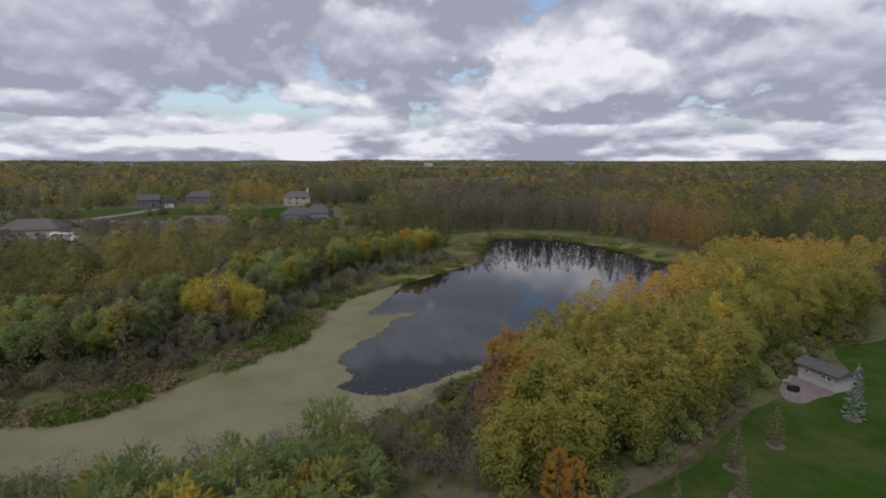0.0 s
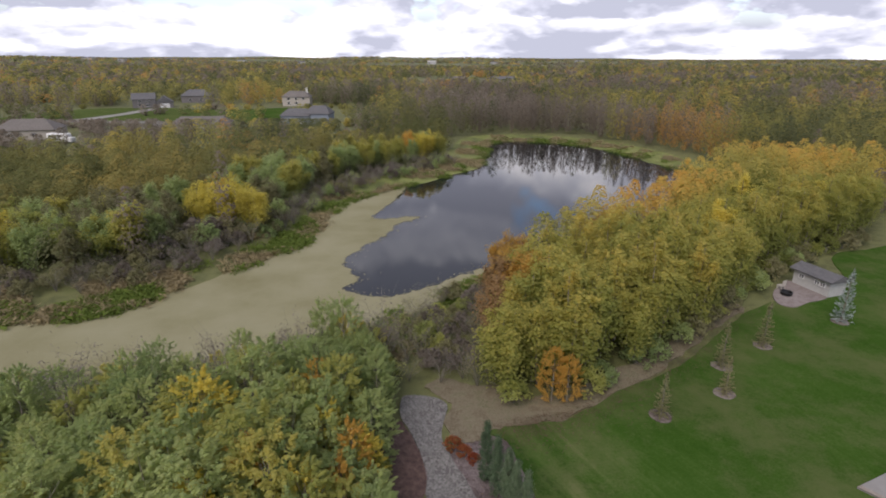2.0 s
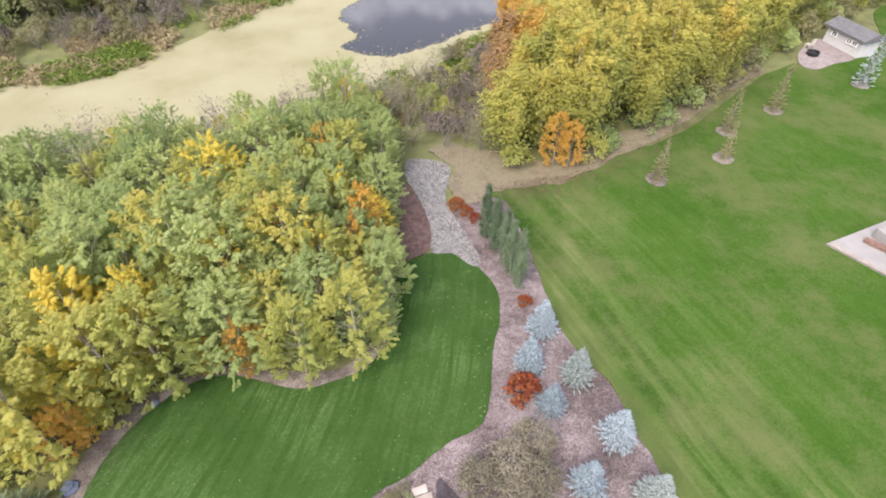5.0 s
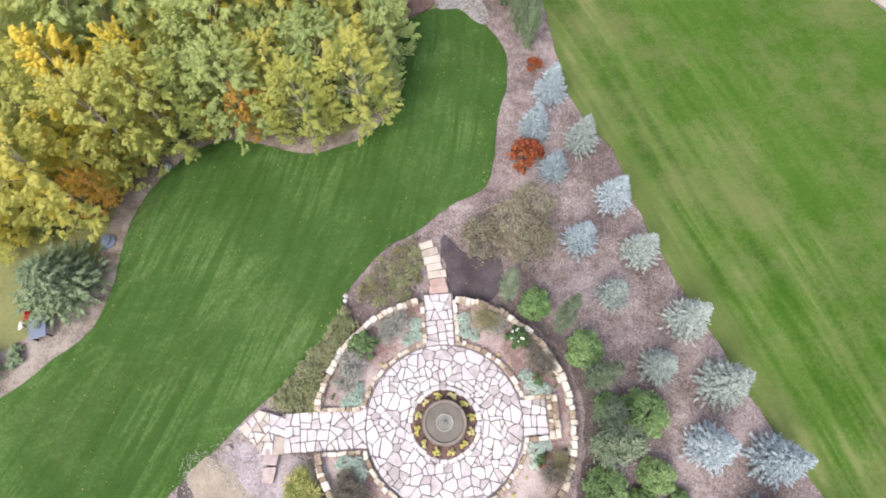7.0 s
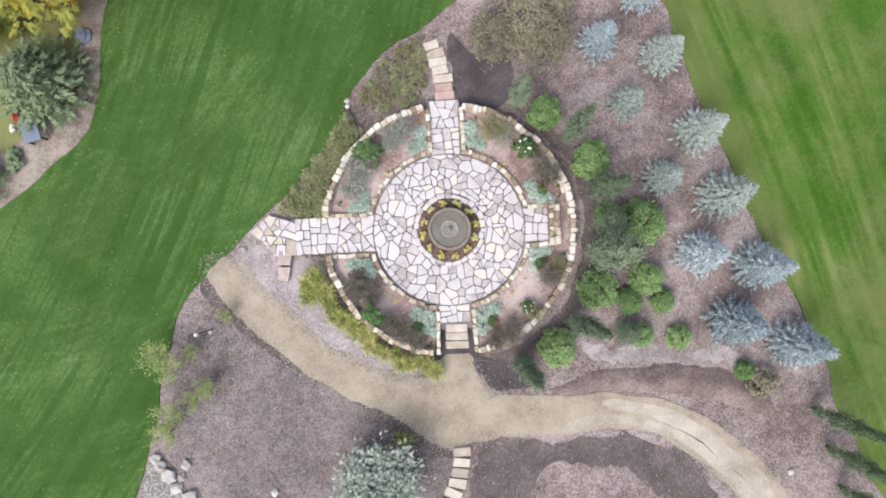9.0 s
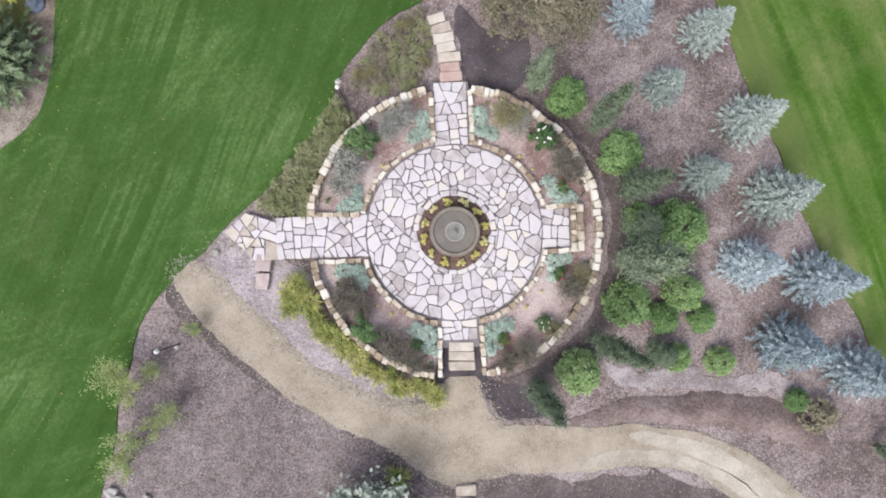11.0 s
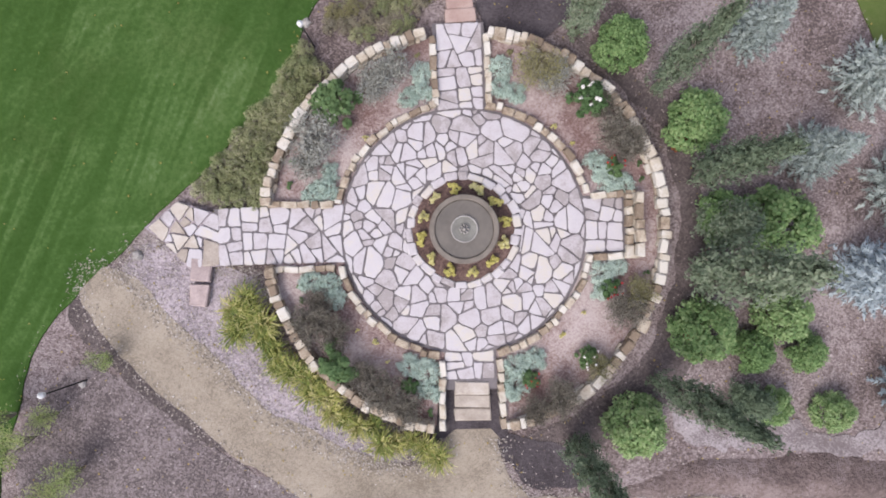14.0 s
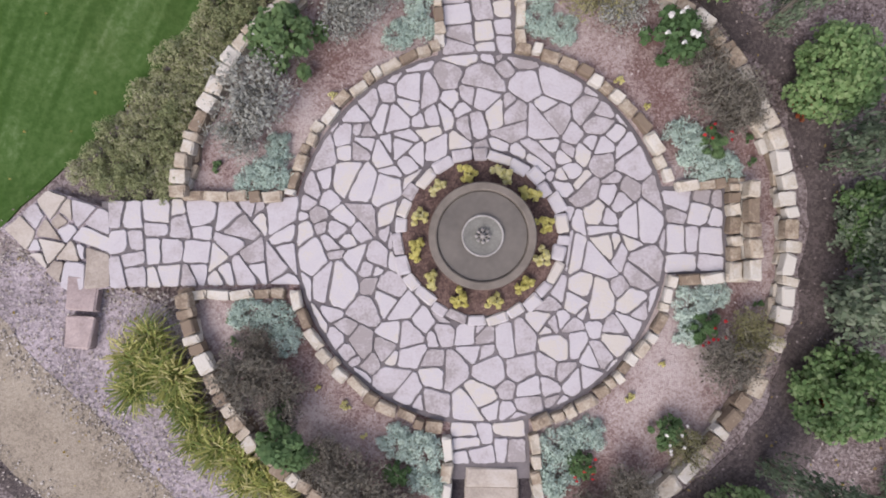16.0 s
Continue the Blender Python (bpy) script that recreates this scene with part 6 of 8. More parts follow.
for x, y in ((32.6, 46.2), (34.2, 47.2), (36, 48.6), (37.8, 49.8), (39.6, 50.8), (41.4, 51.6), (43.2, 52.8), (45.4, 54.2), (48, 55.6), (50.6, 56.8), (53.4, 57.8), (56.4, 59), (35.2, 46.2), (38.8, 49.4), (42.4, 51.2)):
    grow("bush", x, y, r1.uniform(0.9, 1.25), r1, r1.choice(["aspen", "olive", "green", "aspen"]), "bushes at the grove edge")
for x, y in ((34.6, 48.8), (37, 51.2), (39.6, 52.8), (42, 54), (44.6, 55.6), (47.4, 57), (33, 48)):
    grow("tree", x, y, r1.uniform(0.8, 1.0), r1, "aspen", "trees of the right grove", 1.25)

# the left bank: first a belt of grey brush, then trees
BANK = [(-36.5, 50.4), (-29, 52), (-25, 56), (-18, 66.5), (-15.5, 73), (-13, 88), (-4, 101), (4, 110), (12, 118), (10, 121), (0, 112.5), (-8, 104), (-16, 90), (-18.6, 74), (-23, 65), (-29, 57), (-36, 54), (-46, 54), (-46, 50)]
for x, y in fill(BANK, 1.45, 51, 240):
    grow("bare" if r1.random() < 0.45 else "bush", x, y, r1.uniform(0.75, 1.25), r1, r1.choice(["grey", "grey", "grey", "olive", "olive", "green"]), "brush of the left bank")
TREES_L = [(-46, 55.5), (-36, 56), (-30, 59), (-24, 66), (-19.5, 75), (-17, 92), (-9, 106), (0, 115), (9, 123), (5, 128), (-8, 119), (-20, 104), (-26, 92), (-32, 76), (-40, 68), (-56, 62), (-60, 56)]
for x, y in fill(TREES_L, 2.25, 61, 170):
    if -29 < x < -17.5 and y < 77:
        continue
    v = r1.random()
    tone = "green" if v < 0.42 else "olive" if v < 0.7 else "aspen" if v < 0.95 else "yellowgreen"
    if x > -14:
        tone = "green" if v < 0.22 else "aspen" if v < 0.8 else "yellow" if v < 0.9 else "orange"
    grow("tree", x, y, r1.uniform(0.8, 1.1), r1, tone, "trees of the left bank", 1.15)
for x, y in fill([(-29, 57.5), (-24, 64.5), (-18.4, 72.5), (-18, 76.5), (-22, 70), (-28, 66), (-31, 60)], 1.5, 53, 60):
    grow("bush", x, y, r1.uniform(1.1, 1.7), r1, r1.choice(["green", "olive", "olive", "grey", "green"]), "brush of the left bank")
for x, y, tone in ((-19.5, 69.5, "yellow"), (-21.5, 70.0, "yellow"), (-23.5, 70.6, "yellow"), (-25.6, 71.0, "yellow"), (-27.6, 71.6, "yellow"), (-20.8, 72.0, "yellow"), (-23, 73, "yellow"), (-25.4, 73.6, "yellow"), (-28, 74.5, "yellow"), (-24.4, 76, "yellow"), (-27, 78.5, "orange"), (-25, 79, "yellow"), (-50, 57, "yellowgreen"), (-47, 58.5, "yellow"), (-44, 57.5, "yellow"), (-38, 59, "yellowgreen"), (-58, 70, "orange"), (-55, 66, "orange"), (-46, 61, "yellow"), (-42, 60, "yellowgreen"), (-34, 59, "green"), (-31.5, 61, "green"), (-29.5, 63, "olive")):
    grow("tree", x, y, 0.98, r1, tone, "trees of the left bank", 1.15)


def mass_trees(tone, placed):
    quads, bm = [], bmesh.new()
    for (trunk, crown), m in placed:
        co = np.empty(len(crown.vertices) * 3, np.float32)
        crown.vertices.foreach_get("co", co)
        m4 = np.array(m)
        quads.append((co.reshape(-1, 3) @ m4[:3, :3].T + m4[:3, 3]).reshape(-1, 3, 3))
        old = len(bm.verts)
        bm.from_mesh(trunk)
        bm.verts.ensure_lookup_table()
        bmesh.ops.transform(bm, matrix=m, verts=bm.verts[old:])
    top = tagged(new("bank_trees"), "row of trees on the left bank, " + LABEL[tone].split(" leaf")[0].split("-leaved")[0] + " ones", "trees", kind="stuff")
    link_mesh("crown", quads_mesh("crown", np.concatenate(quads)), L[tone], top)
    part("trunk", bm, M["bark"], top)


for tone, placed in MASS.items():
    mass_trees(tone, placed)


# woods behind, too many to count
def woods(name, seed, places, per, leaf, h0, h1, wide, mat, label):
    r = np.random.default_rng(seed)
    n = len(places)
    # trees left out here to keep the houses open to the camera's view
    thin = (places[:, 0] < -8) & (((places[:, 1] > 118) & (places[:, 1] < 198)) | ((places[:, 1] >= 198) & (places[:, 1] < 256) & (r.uniform(0, 1, n) < 0.95)))
    places = places[~(thin & (r.uniform(0, 1, n) < np.where(places[:, 1] < 198, 0.35, 0.85)))]
    n = len(places)
    hgt = r.uniform(h0, h1, n)
    # heights capped to the camera's sight line, so houses and motorhome show
    low = (places[:, 0] < -12) & (places[:, 1] < 255)
    hgt = np.where(low, np.minimum(hgt, np.maximum(1.2, 22 - np.where(places[:, 1] < 195, 0.105, 0.080) * places[:, 1])), hgt)
    hgt = np.where((places[:, 0] < -55) & (places[:, 1] < 150), np.minimum(hgt, 4.8), hgt)
    wd_cap = np.minimum(1.0, hgt / h0 + 0.25)
    wd = wide * r.uniform(0.7, 1.25, n) * wd_cap
    base = heights(places[:, 0], places[:, 1])
    f = r.uniform(0.08, 1.0, (n, per))
    a = r.uniform(0, math.tau, (n, per))
    prof = np.sin(np.clip(f, 0.06, 0.975) ** 1.15 * math.pi) ** 0.55
    rad = wd[:, None] * prof * r.uniform(0.55, 1.0, (n, per))
    p = np.stack([places[:, :1] + rad * np.cos(a), places[:, 1:2] + rad * np.sin(a), base[:, None] + hgt[:, None] * f], -1).reshape(-1, 3)
    d = np.stack([np.cos(a) * 0.7, np.sin(a) * 0.7, 0.6 + f], -1).reshape(-1, 3)
    k = len(p)
    q = slivers(p, unit(r.normal(size=(k, 3)) + np.array([0, 0, 0.4])), unit(d * np.array([1.2, 1.2, 0.8]) + r.normal(size=(k, 3)) * 0.2), leaf * r.uniform(0.7, 1.4, k), 0.65)
    if mat.name.endswith("grey") and np.hypot(places[:, 0], places[:, 1]).min() > 120:
        # bare poles show through
        b_ = np.repeat(np.stack([places[:, 0], places[:, 1], base + hgt * 0.5], 1), 3, 0) + r.normal(size=(n * 3, 3)) * np.array([0.7, 0.7, 0.4])
        q = np.concatenate([q, slivers(b_, np.tile([0.0, 0.0, -1.0], (n * 3, 1)) + r.normal(size=(n * 3, 3)) * 0.06, np.tile([0.0, -1.0, 0.1], (n * 3, 1)), np.repeat(hgt, 3) * r.uniform(0.8, 1.1, n * 3), 0.03)])
    me = quads_mesh(name, q)
    return tagged(link_mesh(name, me, mat), label, "woods", kind="stuff")


TONES = ("green", "yellowgreen", "yellow", "orange", "grey")


def mixed_woods(name, seed, places, per, leaf, h0, h1, wide, label):
    """The same woods, sorted by the tone of each tree; neighbours tend to share one."""
    r = np.random.default_rng(seed + 500)
    v = np.array([noise.noise((x * 0.022, y * 0.022, 3.0)) for x, y in places]) * 1.1 + r.uniform(0.12, 0.88, len(places))
    w = np.array([noise.noise((x * 0.015, y * 0.015, 9.0)) for x, y in places]) * 1.1 + r.uniform(0.1, 0.9, len(places))
    tone = np.where(w > 0.68, 4, np.where(v < 0.50, 0, np.where(v < 0.80, 1, np.where(v < 1.0, 2, 3))))
    for k, nm in enumerate(TONES):
        if (tone == k).sum() > 2:
            woods(name, seed + 20 * k, places[tone == k], per, leaf, h0, h1, wide * (0.8 if k == 4 else 1.0), L["woods_" + nm], label + ", the " + {"green": "green", "yellowgreen": "yellow-green", "yellow": "yellow", "orange": "orange", "grey": "bare grey"}[nm] + " trees")


def wood_places(seed, n, r0, r1_, a0, a1, keep):
    r = np.random.default_rng(seed)
    rad = np.sqrt(r.uniform(r0 * r0, r1_ * r1_, n))
    ang = np.radians(r.uniform(a0, a1, n))
    p = np.stack([rad * np.sin(ang), rad * np.cos(ang)], 1)
    return p[keep(p[:, 0], p[:, 1])]


FAR_BANK = [(12, 156), (24, 162), (36, 165), (50, 162), (59, 153), (65, 138), (69, 119), (71, 100), (84, 98), (86, 124), (80, 148), (68, 172), (48, 182), (28, 180), (10, 172)]
CLEAR = [(-103, 160, 14), (-90, 152, 6), (-84, 140, 5), (-108, 252, 22), (-98, 280, 14), (-50, 262, 13), (-34, 190, 15), (-84, 196, 16), (-108, 212, 12), (-62, 182, 15), (-66, 224, 16), (-55, 242, 10), (-112, 230, 14)]
REST_B = [(14, 49), (26, 55), (40, 64), (52, 70), (66, 72), (84, 82), (72, 96), (62, 95), (52, 85), (40, 72.5), (26, 60.5), (13, 52)]
REST_L = [(-60, 58), (-40, 70), (-31, 79), (-25, 94), (-18, 106), (-7, 120), (5, 129), (14, 136), (8, 142), (-6, 132), (-20, 119), (-40, 112), (-62, 112), (-95, 116), (-90, 70)]
SOLID = [closed_curve(c, 3) for c in (TREES_L, GROVE_B, BANK, REST_B, REST_L, FAR_BANK)]


def wood_ok(x, y):
    ok = ~inside_many(x, y, POND_LINE) & (to_edge(x, y, POND_LINE) > np.where(y > 92, 9.5, 7))
    for poly in SOLID:
        ok &= ~inside_many(x, y, poly)
    for cx_, cy_, cr in CLEAR:
        ok &= np.hypot(x - cx_, y - cy_) > cr
    ok &= ~((x > -3) & (y < 62)) & (y > 40) & ~((x > 40) & (y < 70)) & ~inside_many(x, y, closed_curve(LAWN_E, 3))
    return ok


def filler(poly, gap, seed, limit):
    return np.array(fill(poly, gap, seed, limit))


woods("grove_rest", 66, filler(REST_B, 2.4, 67, 300), 620, 0.36, 7.0, 9.5, 2.1, L["groverest"], "dense yellow-green aspen grove by the pond")
woods("bank_woods", 68, filler(REST_L, 3.1, 69, 420), 520, 0.42, 5.0, 8.8, 2.6, L["woods_bank"], "dense green and olive woods on the left bank")
mid = wood_places(71, 4600, 60, 330, -52, 56, wood_ok)
near_mid = mid[np.hypot(mid[:, 0], mid[:, 1]) < 170]
far_mid = mid[np.hypot(mid[:, 0], mid[:, 1]) >= 170]
mixed_woods("woods", 72, near_mid, 270, 0.45, 6.0, 11.5, 2.6, "mixed autumn woods")
fringe = np.array(fill(FAR_BANK, 2.9, 78, 230))
mixed_woods("far_bank_woods", 79, fringe, 300, 0.42, 8.0, 12.0, 2.1, "tall autumn trees on the far bank")
mixed_woods("woods", 73, far_mid, 120, 0.75, 5.5, 11.5, 3.0, "mixed autumn woods")
far_w = wood_places(74, 9000, 330, 1100, -50, 54, wood_ok)
field = np.sin(far_w[:, 0] * 0.013 + 1.0) * np.sin(far_w[:, 1] * 0.009) > -0.72
mixed_woods("woods", 75, far_w[field], 34, 2.0, 4.0, 9.0, 4.5, "distant autumn woods")
last_w = wood_places(76, 9000, 1100, 4600, -48, 52, wood_ok)
field = np.sin(last_w[:, 0] * 0.004 + 1.0) * np.sin(last_w[:, 1] * 0.0032) > -0.35
mixed_woods("woods", 77, last_w[field], 14, 5.0, 4.0, 9.0, 13.0, "woods towards the skyline")
# rank grass and reeds along the shore
rs = np.random.default_rng(81)
for nm, tone, n, d0, d1, lab in (("reeds", "reed", 8000, -0.6, 7.0, "dry tan reeds and fallen stalks on the shore"), ("sedge", "sedge", 6500, -1.4, 3.5, "green sedge tufts at the water's edge")):
    k = rs.integers(0, len(POND_LINE), n * 3)
    line = np.array(POND_LINE)
    nxt = line[(k + 1) % len(line)]
    t = rs.uniform(0, 1, n * 3)[:, None]
    p = line[k] * (1 - t) + nxt * t
    d = unit(nxt - line[k])
    out = np.stack([d[:, 1], -d[:, 0]], 1)
    out = np.where(inside_many(p[:, 0] + out[:, 0], p[:, 1] + out[:, 1], POND_LINE)[:, None], -out, out)
    p = p + out * rs.uniform(d0, d1, n * 3)[:, None]
    patch = np.array([noise.noise((x * 0.16, y * 0.16, 4.0 if nm == "reeds" else 8.0)) for x, y in p])
    p = p[(patch > -0.02) & (p[:, 0] > -60)][:n]
    z = np.maximum(heights(p[:, 0], p[:, 1]), WATER_Z)
    m = len(p)
    per = 7
    c = np.repeat(np.stack([p[:, 0], p[:, 1], z + 0.18], 1), per, 0) + rs.normal(size=(m * per, 3)) * np.array([0.35, 0.35, 0.12])
    q = blades(c, unit(rs.normal(size=(m * per, 3)) * 0.8 + np.array([0, 0, 0.6])), rand_dirs(rs, m * per) * 0.5 + np.array([0, 0, 0.6]), rs.uniform(0.35, 0.9, m * per), 0.3)
    tagged(link_mesh(nm, quads_mesh(nm, q), L[tone]), lab, "reeds", kind="stuff")

# ---- garden planting ----
r2 = random.Random(91)
SPRUCES = [spruce(300 + k, 2.8, 1.08, 17, 20, 0.18, 0.06, 0.10) for k in range(4)]
for k, (x, y, s, tone) in enumerate(((6.3, 7.3, 0.74, "blue"), (8.8, 6.6, 0.77, "blue_pale"), (7.3, 4.8, 0.66, "blue_pale"), (10.1, 3.5, 0.87, "blue_pale"), (8.6, 1.7, 0.71, "blue_pale"), (10.9, 0.9, 0.94, "blue_pale"), (9.9, -1.4, 0.86, "blue"), (12.2, -2.0, 0.94, "blue"), (11.1, -4.2, 0.94, "blue"), (13.5, -5.2, 0.94, "blue"), (8.1, 9.3, 0.77, "blue"), (6.0, 15.2, 0.80, "blue"), (5.0, 13.2, 0.74, "blue"), (7.1, 12.4, 0.76, "blue_pale"), (5.6, 10.9, 0.66, "blue"))):
    plant("spruce", SPRUCES[k % 4], ("trunk", "crown"), (M["bark"], L[tone]), pose(x, y, 0.0, 0, 0, r2.uniform(0, 360)) @ Matrix.Diagonal((s, s, s * 1.1, 1)), "young blue spruce with silvery needles" if tone == "blue" else "young pale grey-green spruce", "spruce tree", "spruces in the mulch bed")
GREENS = [mound(320 + k, 1.3, 0.85, 70, 80, 0.085, 0.7) for k in range(3)]
for x, y, s in ((4.0, 4.6, 0.9), (5.75, 2.6, 1.02), (7.6, -0.1, 1.25), (5.8, -2.6, 1.05), (7.05, -3.2, 0.72), (8.4, -3.25, 0.66), (7.5, -4.55, 0.66), (9.0, -4.75, 0.66), (4.05, -4.9, 1.0), (11.4, -4.75, 0.5), (11.6, -6.2, 0.55), (6.4, 0.15, 0.9), (7.75, -2.3, 0.9)):
    plant("shrub", r2.choice(GREENS), ("stem", "foliage"), (M["twig"], L["grove_shrub"]), pose(x, y, 0.0, 0, 0, r2.uniform(0, 360)) @ Matrix.Diagonal((s, s, s, 1)), "round bright green leafy shrub in mulch", "shrub", "green shrubs behind the wall")
COLUMNS = [column(340 + k, 3.2, 0.66, 190, 34, 0.085) for k in range(3)]
for x, y, h, w, tone in ((2.9, 5.1, 3.2, 0.45, "column"), (4.85, 3.55, 4.6, 0.42, "column"), (5.9, 1.35, 4.3, 0.5, "column"), (6.0, -1.2, 4.8, 0.74, "column"), (6.3, 0.0, 2.0, 0.6, "column"), (4.7, -3.8, 5.1, 0.44, "column"), (2.6, -5.4, 4.3, 0.46, "column"), (6.9, -4.4, 1.2, 0.5, "column")):
    plant("shrub", r2.choice(COLUMNS), ("trunk", "foliage"), (M["bark"], L[tone]), pose(x, y, 0.0, r2.uniform(-2, 2), r2.uniform(-2, 2), r2.uniform(0, 360)) @ Matrix.Diagonal((w / 0.62, w / 0.62, h / 3.2, 1)), "upright dark green columnar shrub", "shrub", "columnar shrubs")
for x, y, h in ((14.4, -8.0, 1.35), (14.9, -9.6, 1.3), (15.3, -11.2, 1.3)):
    plant("juniper", COLUMNS[0], ("trunk", "foliage"), (M["bark"], L["juniper"]), pose(x, y, 0.0) @ Matrix.Diagonal((0.62, 0.62, h, 1)), "tall slim dark green columnar juniper", "juniper", "columnar junipers")
for x, y, h in ((4.05, 22.4, 1.25), (4.45, 21.3, 1.2), (4.8, 20.2, 1.25), (5.0, 19.2, 1.3), (5.3, 18.2, 1.35)):
    plant("juniper", r2.choice(COLUMNS), ("trunk", "foliage"), (M["bark"], L["juniper"]), pose(x, y, 0.0, 0, 0, r2.uniform(0, 360)) @ Matrix.Diagonal((0.8, 0.8, h, 1)), "tall slim dark green columnar juniper", "juniper", "columnar junipers")
REDS = [mound(350 + k, 0.9, 0.7, 34, 36, 0.11) for k in range(2)]
for x, y, s in ((2.5, 25.3, 0.95), (3.1, 24.6, 0.8), (3.6, 24.0, 0.7), (5.5, 17.1, 0.7), (4.45, 11.8, 1.4)):
    plant("shrub", r2.choice(REDS), ("stem", "foliage"), (M["twig"], L["red"]), pose(x, y, 0.0) @ Matrix.Diagonal((s, s, s, 1)), LABEL["red"], "shrub", "red shrubs")
for x, y, s in ((5.45, 2.15, 0.38), (5.6, -2.75, 0.32), (6.0, -3.05, 0.3)):
    plant("shrub", REDS[1], ("stem", "foliage"), (M["twig"], L["red"]), pose(x, y, 0.02) @ Matrix.Diagonal((s, s, s * 1.2, 1)), "small reddish shrub at a green shrub's foot", "shrub", "red shrubs")
plant("shrub", REDS[0], ("stem", "foliage"), (M["twig"], L["dusky"]), pose(12.3, -6.7, 0.0) @ Matrix.Diagonal((1.1, 1.1, 1.0, 1)), "dull russet and green low shrub", "shrub", "red shrubs")
OLIVES = [mound(360 + k, 1.7, 1.25, 40, 90, 0.085) for k in range(2)]
for x, y, s in ((2.2, 7.7, 1.0), (3.3, 8.2, 1.05), (4.2, 7.6, 1.0), (4.5, 9.2, 0.95), (3.6, 7.0, 0.8)):
    plant("shrub", r2.choice(OLIVES), ("stem", "foliage"), (M["twig"], L["dusky"]), pose(x, y, 0.0, 0, 0, r2.uniform(0, 360)) @ Matrix.Diagonal((s, s, s, 1)), "broad olive-brown leafy shrub", "shrub", "olive shrubs")
LAWN_SPRUCE = [spruce(310 + k, 2.7, 0.62, 15, 8, 0.16) for k in range(2)]
PINES = [spruce(370, 3.4, 1.9, 16, 20, 0.30, 0.02, 0.16)]
for x, y, s in ((-15.9, 6.6, 1.0), (-18.9, 3.0, 0.62)):
    plant("pine", PINES[0], ("trunk", "crown"), (M["bark"], L["pine"]), pose(x, y, 0.0, 0, 0, r2.uniform(0, 360)) @ Matrix.Diagonal((s * 1.05, s * 1.05, s * 0.75, 1)), "broad dark green pine beside the path", "pine tree", "pines")
for x, y, s in ((16.3, 27.3, 0.95), (23.6, 32.8, 1.1), (21.9, 29.4, 0.85), (28.7, 35.6, 1.15), (38.3, 39.2, 1.45)):
    plant("spruce", r2.choice(LAWN_SPRUCE), ("trunk", "crown"), (M["bark"], L["olive" if x < 30 else "blue_pale"]), pose(x, y, 0.02, 0, 0, x * 50) @ Matrix.Diagonal((s, s, s * 1.25, 1)), "young spruce in a bare ring of lawn", "spruce tree", "spruces on the lawn")
    o = closed_curve([(x + 0.75 * math.cos(k * 1.05), y + 0.75 * math.sin(k * 1.05)) for k in range(6)], 5, 0.1, 3)
    sheet("tree_ring", o, 0.075, M["path_soil"], "ring of bare soil round a young tree", "tree ring", skirt=0.02)
SILVER = wispy(380, 1.7, 1.35, 150, 42, 0.17)
plant("shrub", SILVER, ("stem", "foliage"), (M["twig"], L["silver"]), pose(-3.25, -9.6, 0.0) @ Matrix.Diagonal((1.25, 1.25, 1.0, 1)), "broad silvery grey-green willow shrub", "shrub")
TUFTS = [tuft(390 + k, 0.58, 0.6, 150, 0.0125) for k in range(3)]
for k in range(19):
    a = math.radians(196 + 66 * k / 18)
    rr = 5.55 + r2.uniform(-0.18, 0.22)
    s = r2.uniform(0.7, 1.05)
    plant("daylily", (r2.choice(TUFTS),), ("leaf_clump",), (L["grass_tuft"],), pose(CX + rr * math.cos(a), CY + rr * math.sin(a), 0.02, 0, 0, r2.uniform(0, 360)) @ Matrix.Diagonal((s, s, s, 1)), "clump of yellow-green arching daylily leaves", "daylily", "daylilies along the wall")
for x, y in ((-5.85, -1.8), (-5.55, -2.05), (-5.8, -2.35), (-2.3, -8.3)):
    plant("daylily", (r2.choice(TUFTS),), ("leaf_clump",), (L["grass_tuft"],), pose(x, y, 0.03, 0, 0, r2.uniform(0, 360)), "clump of yellow-green arching daylily leaves", "daylily", "daylilies along the wall")
# low hedge outside the wall to the north-west
HEDGE = [mound(400 + k, 0.8, 0.55, 34, 34, 0.06) for k in range(3)]
for x, y in fill([(-6.9, 1.2), (-5.9, 2.5), (-4.7, 3.9), (-4.2, 4.9), (-3.7, 4.4), (-4.3, 3.2), (-5.05, 1.9), (-5.2, 0.95)], 0.25, 92, 110):
    plant("shrub", r2.choice(HEDGE), ("stem", "foliage"), (M["twig"], L["hedge"]), pose(x + 0.12, y - 0.08, 0.0, 0, 0, r2.uniform(0, 360)) @ Matrix.Diagonal((0.62, 0.62, r2.uniform(0.55, 0.9), 1)), "low clipped green hedge shrub", "shrub", "low hedge")
for x, y in fill([(-3.5, 5.3), (-2.6, 6.9), (-1.0, 7.9), (-0.7, 7.4), (-0.8, 5.6), (-2.3, 5.0)], 0.28, 93, 75):
    plant("shrub", r2.choice(HEDGE), ("stem", "foliage"), (M["twig"], L[r2.choice(["dusky", "hedge", "hedge", "dusky", "olive"])]), pose(x, y, 0.0, 0, 0, r2.uniform(0, 360)) @ Matrix.Diagonal((0.48, 0.48, r2.uniform(0.3, 0.6), 1)), "sparse perennials going to seed", "perennial", "perennials by the steps")
